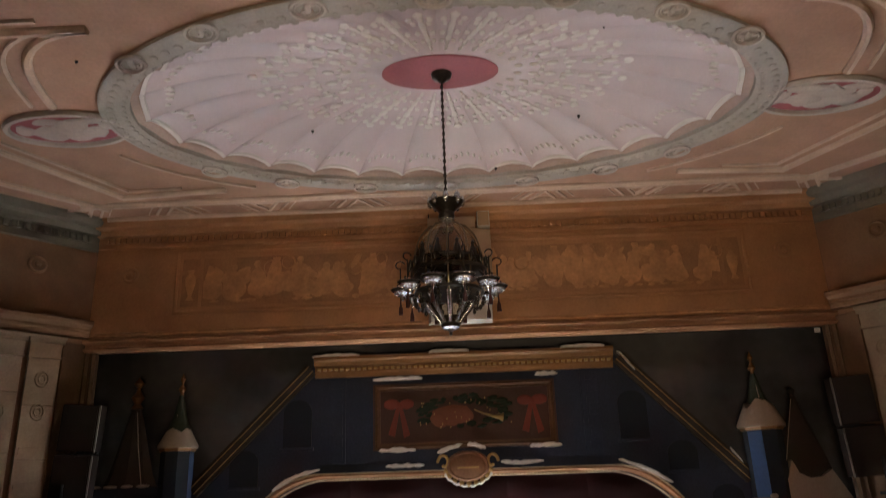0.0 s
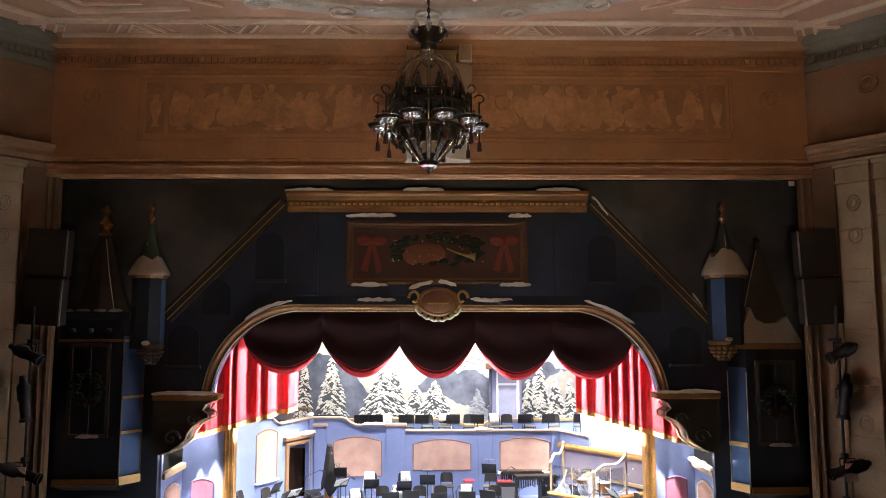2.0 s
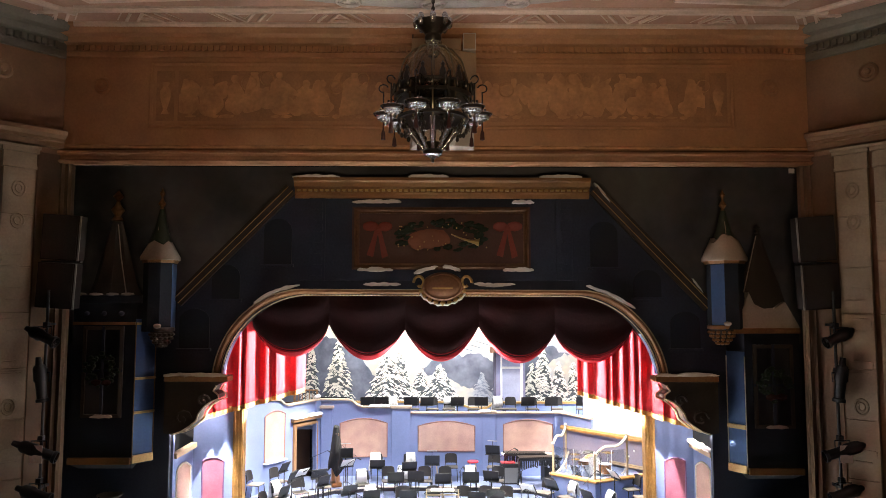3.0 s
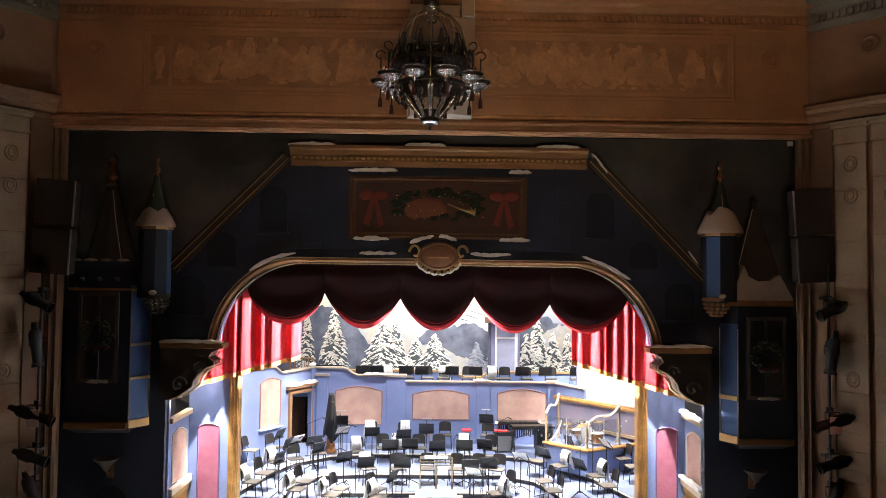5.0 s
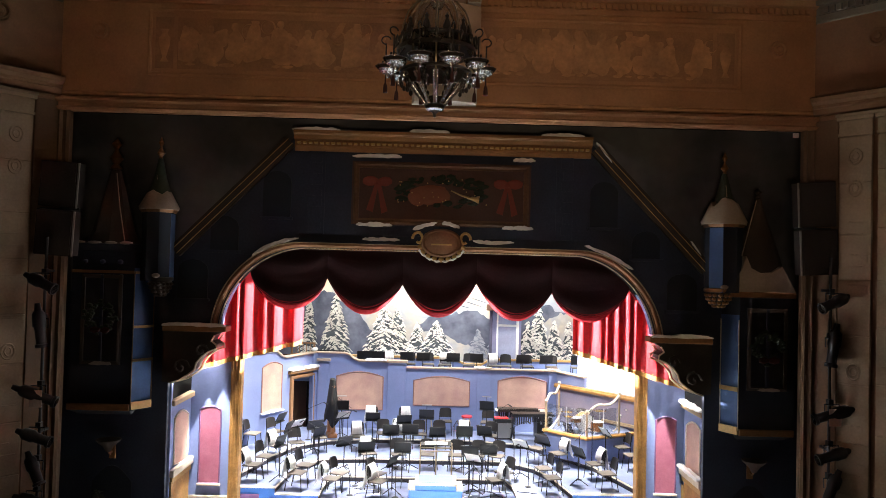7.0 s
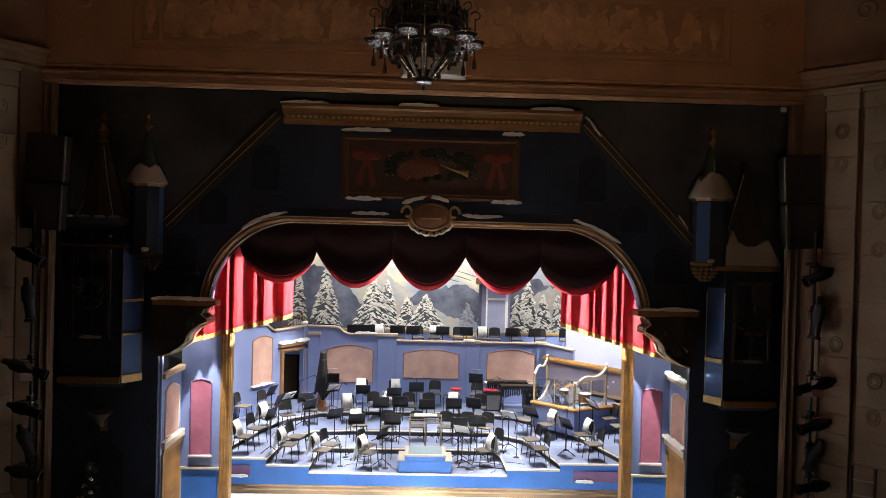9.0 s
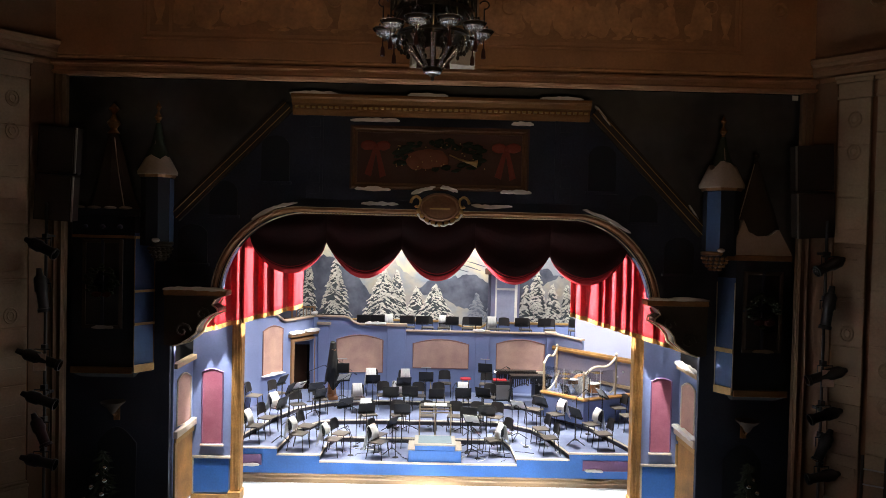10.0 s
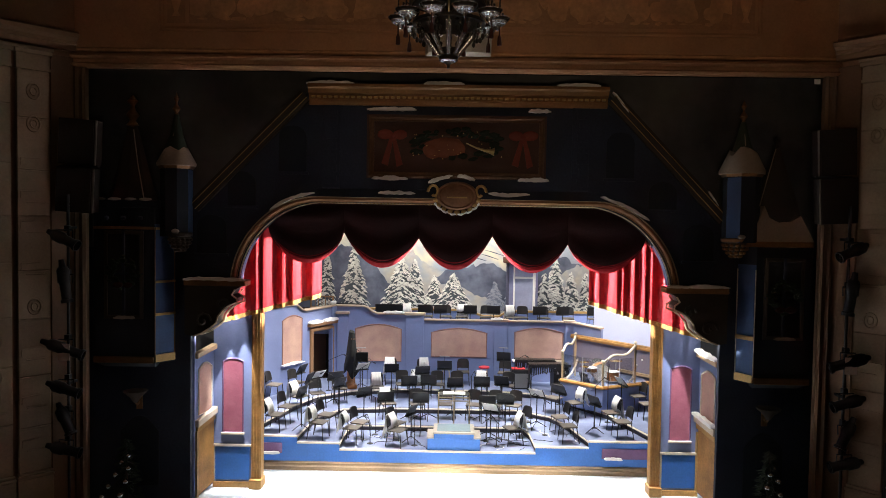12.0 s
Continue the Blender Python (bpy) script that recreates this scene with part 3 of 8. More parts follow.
    def shape(bm, cx, cz, a, b, lean):
        """One softly edged raised form, wobbled in outline."""
        nonlocal layer
        layer += 1
        ring = []
        for i in range(22):
            t = 2 * math.pi * i / 22
            q = 1 + 0.42 * noise.noise(Vector((cx * 3 + math.cos(t), cz * 3 + math.sin(t), layer * 0.61)))
            u, v = a * q * math.cos(t), b * q * math.sin(t)
            px = cx + u * math.cos(lean) + v * math.sin(lean)
            pz = cz - u * math.sin(lean) + v * math.cos(lean)
            ring.append((min(max(px, x0 + 0.64), x1 - 0.64), min(max(pz, z0 + 0.19), z1 - 0.23)))
        y = PROS - 0.02 - 0.0007 * (layer % 23)
        slab(ring, y, PROS - 0.0165, bm)
    x = x0 + 0.85
    while x < x1 - 0.8:
        bm = bmesh.new()
        tall = rnd.uniform(0.66, 0.98)
        base = z0 + 0.3
        lean = rnd.uniform(-0.3, 0.3)
        shape(bm, x, base + tall * 0.46, rnd.uniform(0.13, 0.2), tall * 0.46, lean)
        shape(bm, x + lean * tall * 0.45, base + tall * 0.93, 0.075, 0.085, 0)
        shape(bm, x + rnd.uniform(-0.1, 0.1), base + tall * 0.22, rnd.uniform(0.18, 0.28), tall * 0.24, rnd.uniform(-0.5, 0.5))
        for k in range(rnd.choice((1, 2, 2, 3))):
            shape(bm, x + rnd.uniform(-0.28, 0.28), base + tall * rnd.uniform(0.45, 0.85), rnd.uniform(0.06, 0.12), rnd.uniform(0.14, 0.24), rnd.uniform(-1.4, 1.4))
        if rnd.random() < 0.45:
            shape(bm, x + rnd.uniform(0.2, 0.3), base + rnd.uniform(0.2, 0.35), rnd.uniform(0.2, 0.3), rnd.uniform(0.13, 0.2), rnd.uniform(-0.3, 0.3))
        if rnd.random() < 0.3:
            r = rnd.uniform(0.13, 0.18)
            tube([(x + 0.3 + r * math.cos(2 * math.pi * i / 18), PROS - 0.022, base + tall * 0.82 + r * math.sin(2 * math.pi * i / 18)) for i in range(18)], 0.028, bm, 6, True, 0.3)
        part("relief_shape", bm, FRIEZE_PALE, frieze)
        x += rnd.uniform(0.36, 0.6)
    bm = bmesh.new()
    for i in range(42):
        xx = x0 + 0.9 + i * 0.255
        if rnd.random() < 0.7:
            blob(bm, (xx, PROS - 0.016, z0 + 0.26), (rnd.uniform(0.08, 0.17), 0.012, rnd.uniform(0.02, 0.05)), i, 0.6, 1)
    part("ground_strip", bm, FRIEZE_PALE, frieze, "", True)
    for sx in (-1, 1):
        bm = lathe([(0.0, 0.10), (0.05, 0.09), (0.07, 0.04), (0.11, 0.03), (0.14, 0.07), (0.17, 0.06), (0.19, 0.0)], 18, None, pose(sx * 7.11, PROS, 11.06, 90))
        structure("wall_rosette", bm, FRIEZE, "round ochre plaster rosette on the wall", "rosette", True)
    # a small white tag hanging in the corner of the opening
    bm = box(7.46, 7.58, PROS + 0.02, PROS + 0.035, 9.22, 9.32)
    tagged(part("paper_tag", bm, PAPER), "small white tag hanging at the frame corner", "tag")


build_proscenium()


def build_side(sx):
    """A splayed wall from the proscenium out into the hall; local x runs along it, y out of it."""
    m = Matrix(((sx * 0.66, -sx * 0.751, 0, sx * 7.9), (-0.751, -0.66, 0, 15.2), (0, 0, 1, 0), (0, 0, 0, 1)))

    def at(bm):
        bmesh.ops.transform(bm, matrix=m, verts=bm.verts)
        return bm
    side = "left" if sx < 0 else "right"
    name = "wall_west" if sx < 0 else "wall_east"
    wall = structure(name, at(box(0.0, 5.45, -0.3, 0.0, -1.2, ZC)), WALL_OCHRE, "splayed ochre plaster side wall with stone pilasters", "wall")
    part("brown_splay", at(box(0.03, 0.49, 0.0, 0.035, -1.2, 9.55, None, 0.012)), BROWN_WALL, wall, "plain brown painted strip")
    for s0, s1 in ((0.53, 1.13), (1.24, 1.86), (2.6, 3.2), (3.31, 3.9)):
        p = part("pilaster", at(box(s0 + 0.01, s1 - 0.01, 0.0, 0.075, -1.2, 9.30)), WALL_STONE, wall, "pale stone pilaster with carved blocks")
        zb, kb = 1.05, 0
        while zb < 9.1:
            hb = 0.92 + 0.3 * ((kb * 7 + int(s0 * 10)) % 5) / 5
            zt = min(zb + hb, 9.16)
            if zt > 8.7:
                zt = 9.16
            part("stone_block", at(box(s0, s1, 0.0, 0.09, zb + 0.006, zt - 0.006, None, 0.012)), WALL_STONE, p)
            zb, kb = zt, kb + 1
        part("base", at(box(s0 - 0.04, s1 + 0.04, 0.0, 0.13, -1.2, 0.92, None, 0.01)), WALL_STONE, p)
        roll = bmesh.new()
        box(s0 - 0.05, s1 + 0.05, 0.0, 0.16, 0.92, 0.99, roll, 0.025)
        box(s0 - 0.03, s1 + 0.03, 0.0, 0.13, 0.99, 1.05, roll, 0.02)
        part("base_roll", at(roll), WALL_STONE, p, "moulded stone base")
        cap = bmesh.new()
        box(s0 - 0.02, s1 + 0.02, 0.0, 0.12, 9.16, 9.22, cap)
        box(s0 - 0.01, s1 + 0.01, 0.0, 0.10, 9.22, 9.48, cap)
        box(s0 - 0.04, s1 + 0.04, 0.0, 0.15, 9.48, 9.56, cap)
        box(s0 - 0.06, s1 + 0.06, 0.0, 0.18, 9.56, 9.62, cap)
        part("capital", at(cap), WALL_STONE, p, "moulded stone capital")
        rnd = random.Random(int(s0 * 10))
        z = 1.6
        while z < 8.9:
            bm = bmesh.new()
            kind = rnd.random()
            mid = (s0 + s1) / 2
            if kind < 0.4:
                ring = [(mid + 0.12 * math.cos(2 * math.pi * k / 18), 0.095, z + 0.15 * math.sin(2 * math.pi * k / 18)) for k in range(18)]
                tube(ring, 0.02, bm, 5, True)
                tube([(mid + 0.06 * math.cos(2 * math.pi * k / 12), 0.095, z + 0.08 * math.sin(2 * math.pi * k / 12)) for k in range(12)], 0.016, bm, 5, True)
                part("carved_ring", at(bm), WALL_STONE, p, "", True)
            else:
                w = s1 - s0
                tube([(s0 + 0.1, 0.092, z - 0.1), (s0 + w * 0.75, 0.092, z - 0.1)], 0.012, bm, 5)
                tube([(s0 + 0.2, 0.092, z + 0.14), (s0 + w * 0.9, 0.092, z + 0.12), (s0 + w * 0.9, 0.092, z - 0.02)], 0.012, bm, 5)
                part("carved_line", at(bm), WALL_STONE, p)
            z += rnd.uniform(0.55, 1.0)
    # entablature and upper cornice
    prof = [(0, 9.66), (0.13, 9.67), (0.13, 9.78), (0.16, 9.80), (0.16, 9.86), (0.22, 9.89), (0.28, 9.92), (0.30, 10.0), (0.25, 10.03), (0.05, 10.06), (0, 10.06)]
    bm = moulding([(5.45, 0, 0), (0.02, 0, 0)], prof)
    part("entablature", at(bm), WALL_OCHRE, wall, "ochre moulded entablature")
    prof = [(0, 11.62), (0.05, 11.64), (0.05, 11.78), (0.03, 11.80), (0.03, 11.95), (0.16, 11.98), (0.2, 12.1), (0.34, 12.14), (0.4, 12.24), (0.42, 12.3), (0, 12.3)]
    part("cornice", at(moulding([(5.45, 0, 0), (0.02, 0, 0)], prof)), CORNICE_GREY, wall, "grey moulded cornice")
    bm = bmesh.new()
    for i in range(40):
        box(0.2 + i * 0.13, 0.275 + i * 0.13, 0.02, 0.11, 11.81, 11.94, bm)
    tagged(part("dentils", at(bm), CORNICE_GREY, wall), kind="stuff")
    for s in (1.2, 3.2):
        bm = bmesh.new()
        lathe([(0.0, 0.09), (0.05, 0.08), (0.07, 0.03), (0.12, 0.03), (0.15, 0.07), (0.18, 0.06), (0.2, 0.0)], 18, bm, pose(s, 0, 11.12, -90))
        part("rosette", at(bm), WALL_OCHRE, wall, "round plaster rosette", True)


for sx in (-1, 1):
    build_side(sx)

# plain walls that close the hall round the balcony
structure("wall_hall_west", box(-11.8, -11.5, -12.0, 11.1, -1.2, ZC), HOUSE_WALL, "plain side wall of the hall", "wall")
structure("wall_hall_east", box(11.5, 11.8, -12.0, 11.1, -1.2, ZC), HOUSE_WALL, "plain side wall of the hall", "wall")
structure("wall_rear", box(-11.8, 11.8, -12.3, -12.0, -1.2, ZC), HOUSE_WALL, "plain rear wall of the hall", "wall")
structure("floor", box(-11.8, 11.8, -12.3, 13.4, -1.5, -1.2), HOUSE_FLOOR, "dark carpeted auditorium floor", "floor")


# ---- stage shell and the dark castle portal ----
structure("stage_floor", flat_slab([(-11.5, 13.4), (11.5, 13.4), (11.5, 28.5), (-11.5, 28.5)], -1.5, 0.0), APRON, "pale snow-painted stage floor", "floor")
structure("wall_stage_rear", box(-11.5, 11.5, 28.2, 28.5, 0, 14), BLACK_CLOTH, "black rear wall of the stage house", "wall")
structure("wall_stage_west", box(-11.5, -11.2, 15.37, 28.2, 0, 14), BLACK_CLOTH, "black side wall of the stage house", "wall")
structure("wall_stage_east", box(11.2, 11.5, 15.37, 28.2, 0, 14), BLACK_CLOTH, "black side wall of the stage house", "wall")
structure("wall_stage_front", box(-11.5, 11.5, 15.31, 15.37, 9.38, 14), BLACK_CLOTH, "black stage side of the wall over the opening", "wall")
for sx in (-1, 1):
    structure("wall_stage_return", box(sx * 7.70, sx * 11.5, 15.31, 15.37, -1.2, 9.37), BLACK_CLOTH, "black return wall beside the stage opening", "wall")
structure("stage_ceiling", box(-11.5, 11.5, 15.31, 28.5, 14, 14.2), BLACK_CLOTH, "black grid over the stage", "ceiling")

FY = 15.78


def arch_curve(start, middle, crown, n=16):
    """A round arc from the springing over a middle point to the flat crown, where it meets the straight lintel at a slight angle."""
    (ax, az), (bx, bz), (cx, cz) = start, middle, crown
    d = 2 * (ax * (bz - cz) + bx * (cz - az) + cx * (az - bz))
    ux = ((ax * ax + az * az) * (bz - cz) + (bx * bx + bz * bz) * (cz - az) + (cx * cx + cz * cz) * (az - bz)) / d
    uz = ((ax * ax + az * az) * (cx - bx) + (bx * bx + bz * bz) * (ax - cx) + (cx * cx + cz * cz) * (bx - ax)) / d
    r = math.hypot(ax - ux, az - uz)
    t0, t1 = math.atan2(az - uz, ax - ux), math.atan2(cz - uz, cx - ux)
    t1 -= round((t1 - t0) / (2 * math.pi)) * 2 * math.pi
    return [(ux + r * math.cos(t0 + (t1 - t0) * i / n), uz + r * math.sin(t0 + (t1 - t0) * i / n)) for i in range(n + 1)]


ARCH_L = arch_curve((-4.61, 4.93), (-4.00, 6.14), (-2.86, 6.64))
ARCH_R = arch_curve((4.77, 4.93), (4.12, 6.14), (3.11, 6.62))
OPEN = [(-5.67, 4.9)] + ARCH_L + ARCH_R[::-1] + [(5.88, 4.9)]

bm = slab([(-8.4, 4.6), (-6.2, 4.6), (-6.2, 4.92)] + [(x, z + 0.01) for x, z in OPEN[1:-1]] + [(6.2, 4.92), (6.2, 4.6), (8.4, 4.6), (8.4, 9.5), (-8.4, 9.5)], 16.1, 16.12)
tagged(part("night_sky_drop", bm, SKY_CLOTH), "dark cloudy night sky cloth hung behind the castle portal", "backdrop", "", "structure")


def build_portal():
    top = thing("castle_portal", "dark blue castle portal flat with gold cornice and snow", "scenery", (0, FY, 0))
    outline = [(-5.67, 0), (-5.67, 4.9)] + ARCH_L + ARCH_R[::-1] + [(5.88, 4.9), (5.88, 0), (8.3, 0), (8.3, 5.6), (6.55, 5.6), (5.85, 6.5), (3.45, 8.95), (3.3, 9.1), (-3.05, 9.1), (-3.2, 8.95), (-5.6, 6.55), (-6.2, 5.6), (-8.3, 5.6), (-8.3, 0)]
    part("wall", slab(outline, 0, 0.12), FACADE_BLUE, top, "night blue painted wall")
    # raised centre bay
    part("centre_bay", slab([(-3.0, 6.95), (-3.0, 8.75), (3.2, 8.75), (3.2, 6.95)], -0.05, 0.0), FACADE_BLUE, top)
    for x in (-2.6, 2.75):
        part("pier", box(x - 0.18, x + 0.18, -0.10, -0.05, 6.95, 8.75, None, 0.01), FACADE_BLUE, top)
    for x in (-2.62, 2.77):
        for k in range(7):
            part("quoin", box(x - 0.10 + 0.04 * (k % 2), x + 0.14, -0.125, -0.10, 7.05 + k * 0.24, 7.22 + k * 0.24), FACADE_BLUE, top)
    # gold cornice
    prof = [(0, 0), (0.06, 0.0), (0.08, 0.08), (0.10, 0.12), (0.10, 0.2), (0.2, 0.24), (0.22, 0.32), (0.28, 0.36), (0.28, 0.42), (0, 0.42)]
    c = part("cornice", moulding([(-3.08, -0.05, 8.73), (3.3, -0.05, 8.73)], prof), GOLD_DIM, top, "dull gold cornice")
    for i in range(52):
        x = -2.98 + i * 0.1213
        part("dentil", box(x - 0.035, x + 0.035, -0.235, -0.15, 8.87, 8.91), GOLD, c)
    # sloping rafters with two gilt lines
    for a, b in (((-3.18, 8.93), (-5.58, 6.50)), ((3.42, 8.95), (5.86, 6.40))):
        va, vb = Vector((a[0], 0, a[1])), Vector((b[0], 0, b[1]))
        d = (vb - va).normalized()
        nrm = Vector((-d.z, 0, d.x))
        if nrm.z < 0:
            nrm = -nrm
        bm = slab([(p.x, p.z) for p in (va - nrm * 0.14, va + nrm * 0.14, vb + nrm * 0.14, vb - nrm * 0.14)], -0.12, 0.0)
        r = part("rafter", bm, RAFTER, top, "sloping dull gold gable beam")
        for off in (-0.06, 0.07):
            part("gilt_line", tube([va + nrm * off + Vector((0, -0.125, 0)), vb + nrm * off + Vector((0, -0.125, 0))], 0.009, None, 5), GOLD, r)
    # painted niches
    for x, z0, z1, w in ((-3.45, 7.3, 8.25, 0.30), (-4.55, 6.55, 7.25, 0.30), (-5.2, 5.5, 6.3, 0.32), (3.62, 7.25, 8.2, 0.30), (4.55, 6.6, 7.15, 0.30), (5.35, 5.5, 6.25, 0.32)):
        bm = slab([(x - w, z0), (x + w, z0), (x + w, z1 - 0.2)] + [(x + w * math.cos(math.pi * k / 8), z1 - 0.2 + 0.24 * math.sin(math.pi * k / 8)) for k in range(1, 8)] + [(x - w, z1 - 0.2)], -0.035, -0.004)
        n = part("niche", bm, FACADE_DARK, top, "dark painted arched niche")
        part("sill", box(x - w - 0.05, x + w + 0.05, -0.09, -0.004, z0 - 0.06, z0, None, 0.01), FACADE_BLUE, n)
    # arch moulding, gilded, in three rolls
    line = [(x, z) for x, z in ARCH_L + ARCH_R[::-1]]
    for off, rad, material, label in ((-0.005, 0.015, HIGHLIGHT_GILT, "beaded gilt edge, its glint put into the colour"), (0.04, 0.016, GOLD_DIM, "thin gilt roll"), (0.085, 0.05, FRAME_BROWN, "brown hollow of the arch moulding"), (0.145, 0.016, HIGHLIGHT_GILT, "outer gilt roll, its glint put into the colour")):
        pts = []
        for i, (x, z) in enumerate(line):
            a = line[max(i - 1, 0)]
            b = line[min(i + 1, len(line) - 1)]
            d = Vector((b[0] - a[0], b[1] - a[1])).normalized()
            k = 0.8 + 0.45 * min(1.0, abs(d.y) * 2)
            pts.append((x - d.y * off * k, -0.03, z + d.x * off * k))
        part("arch_moulding", tube(pts, rad, None, 6), material, top, label, True)
    first = part("bead", blob(bmesh.new(), (0, 0, 0), (0.022, 0.02, 0.02), 1, 0, 1), GOLD, top, "", True)
    first.location = (-2.8, -0.045, 6.63)
    for k in range(1, 79):
        bead = new("bead", first.data)
        bead.parent = top
        bead.location = (-2.8 + 0.075 * k, -0.045, 6.63)
    # the painted reveal behind the foot of the arch on either side, lit from the stage
    for curve in (ARCH_L, ARCH_R):
        bm = bmesh.new()
        rows = [[bm.verts.new((x, y, z)) for x, z in curve[:7]] for y in (0.125, 0.34)]
        out = 0.05 if curve[0][0] > 0 else -0.05
        rows += [[bm.verts.new((x + out, y, z)) for x, z in curve[:7]] for y in (0.34, 0.125)]
        for a, b in zip(rows, rows[1:] + rows[:1]):
            for i in range(6):
                bm.faces.new((a[i], a[i + 1], b[i + 1], b[i]))
        part("arch_reveal", bm, SET_BLUE, top, "periwinkle painted reveal of the arch")
    # crest at the crown
    crest = part("crest", lathe([(0.0, 0.10), (0.3, 0.09), (0.36, 0.06), (0.4, 0.08), (0.44, 0.05), (0.46, 0.0)], 28, None, pose(0.12, -0.05, 6.82, 90) @ Matrix.Diagonal((1.0, 0.68, 1, 1))), mat("russet_gold_crest", (0.24, 0.115, 0.055), 0.5, 0.1, var=0.25), top, "oval russet gold crest", True)
    for sx in (-1, 1):
        pts = [(0.12 + sx * (0.5 + 0.13 * math.cos(a) * (1 - a / 9)), -0.08, 6.9 + 0.17 * math.sin(a) * (1 - a / 9)) for a in [k * 0.45 for k in range(13)]]
        part("scroll", tube(pts, 0.035, None, 6), GOLD, crest, "", True)
    bm = bmesh.new()
    for k in range(9):
        a = math.pi * (1.08 + 0.84 * k / 8)
        blob(bm, (0.12 + 0.47 * math.cos(a), -0.06, 6.82 + 0.36 * math.sin(a)), (0.07, 0.05, 0.06), k, 0.1, 1)
    part("shell_edge", bm, GOLD, crest, "", True)
    edge = [(0.12 + 0.52 * math.cos(a), -0.07, 6.82 + (0.39 + 0.02 * math.cos(a * 18)) * math.sin(a)) for a in [math.pi * (1.12 + 0.76 * k / 24) for k in range(25)]]
    part("snow_edge", tube(edge, 0.028, None, 6), SNOW, crest, "thin white snow edge", True)
    for xa, xb, za, zb in ((-0.42, -0.04, 7.10, 7.22), (0.12, 0.42, 7.24, 7.16)):
        part("snow_lump", snow_strip(bmesh.new(), [(xa, -0.08, za), ((xa + xb) / 2, -0.08, (za + zb) / 2 + 0.02), (xb, -0.08, zb)], 0.05, 0.1, xa * 5, 0.03), SNOW, crest, "white stage snow", True)
    part("writing_bars", slab([(-0.1, 6.77), (0.34, 6.77), (0.34, 6.80), (-0.1, 6.80)], -0.165, -0.15), GOLD, crest)
    # framed picture with bows, garland and a horn
    panel = part("picture_panel", box(-1.84, 2.02, -0.085, -0.05, 7.18, 8.55), mat("dark_brown_panel", (0.075, 0.035, 0.022), 0.8), top, "dark brown painted panel")
    fr = [(0, 0.02), (0, -0.05), (0.04, -0.07), (0.08, -0.04), (0.12, -0.05), (0.12, 0.02)]
    part("frame", moulding([(1.98, -0.06, 7.2), (1.98, -0.06, 8.52), (-1.8, -0.06, 8.52), (-1.8, -0.06, 7.2)], fr, None, True, (0, 1, 0)), mat("dark_brown_gilt_frame", (0.12, 0.055, 0.02), 0.6, 0.1, var=0.3), panel, "dark brown gilt picture frame")
    for x in (-1.28, 1.52):
        bm = bmesh.new()
        blob(bm, (x - 0.16, -0.1, 8.12), (0.17, 0.03, 0.11), 1, 0.2)
        blob(bm, (x + 0.16, -0.1, 8.12), (0.17, 0.03, 0.11), 2, 0.2)
        blob(bm, (x, -0.105, 8.10), (0.06, 0.03, 0.06), 3, 0.1)
        slab([(x - 0.05, 8.1), (x - 0.24, 7.5), (x - 0.1, 7.45), (x + 0.02, 8.08)], -0.11, -0.09, bm)
        slab([(x + 0.05, 8.1), (x + 0.22, 7.48), (x + 0.09, 7.42), (x - 0.02, 8.08)], -0.108, -0.09, bm)
        part("ribbon_bow", bm, RED_RIBBON, panel, "dark red ribbon bow")
    rnd = random.Random(7)
    bm = bmesh.new()
    for k in range(70):
        a = rnd.uniform(0, 2 * math.pi)
        x = 0.12 + 0.85 * math.cos(a) + rnd.uniform(-0.12, 0.12)
        z = 7.92 + 0.27 * math.sin(a) + rnd.uniform(-0.08, 0.08)
        blob(bm, (x, -0.1, z), (rnd.uniform(0.06, 0.13), 0.03, rnd.uniform(0.03, 0.07)), k, 0.5, 1)
    tagged(part("garland", bm, GREEN_LEAF, panel, "dark green garland"), kind="stuff")
    bm = bmesh.new()
    blob(bm, (-0.15, -0.11, 7.85), (0.52, 0.035, 0.2), 5, 0.45)
    blob(bm, (-0.45, -0.11, 7.78), (0.2, 0.035, 0.17), 6, 0.35)
    part("painted_fruit", bm, mat("russet_paint", (0.19, 0.06, 0.025), 0.7), panel, "russet painted fruit", True)
    part("horn", tube([(0.3, -0.135, 7.95), (0.5, -0.14, 7.86), (0.7, -0.14, 7.8), (0.82, -0.14, 7.78), (0.9, -0.14, 7.77)], [0.02, 0.03, 0.05, 0.09, 0.15], None, 10, False, 0.6), GOLD, panel, "gold painted horn", True)
    bm = bmesh.new()
    for k in range(26):
        blob(bm, (rnd.uniform(-0.95, 1.2), -0.14, rnd.uniform(7.6, 8.2)), (0.016, 0.012, 0.016), k, 0.1, 1)
    tagged(part("gilt_berries", bm, GOLD, panel), kind="stuff")
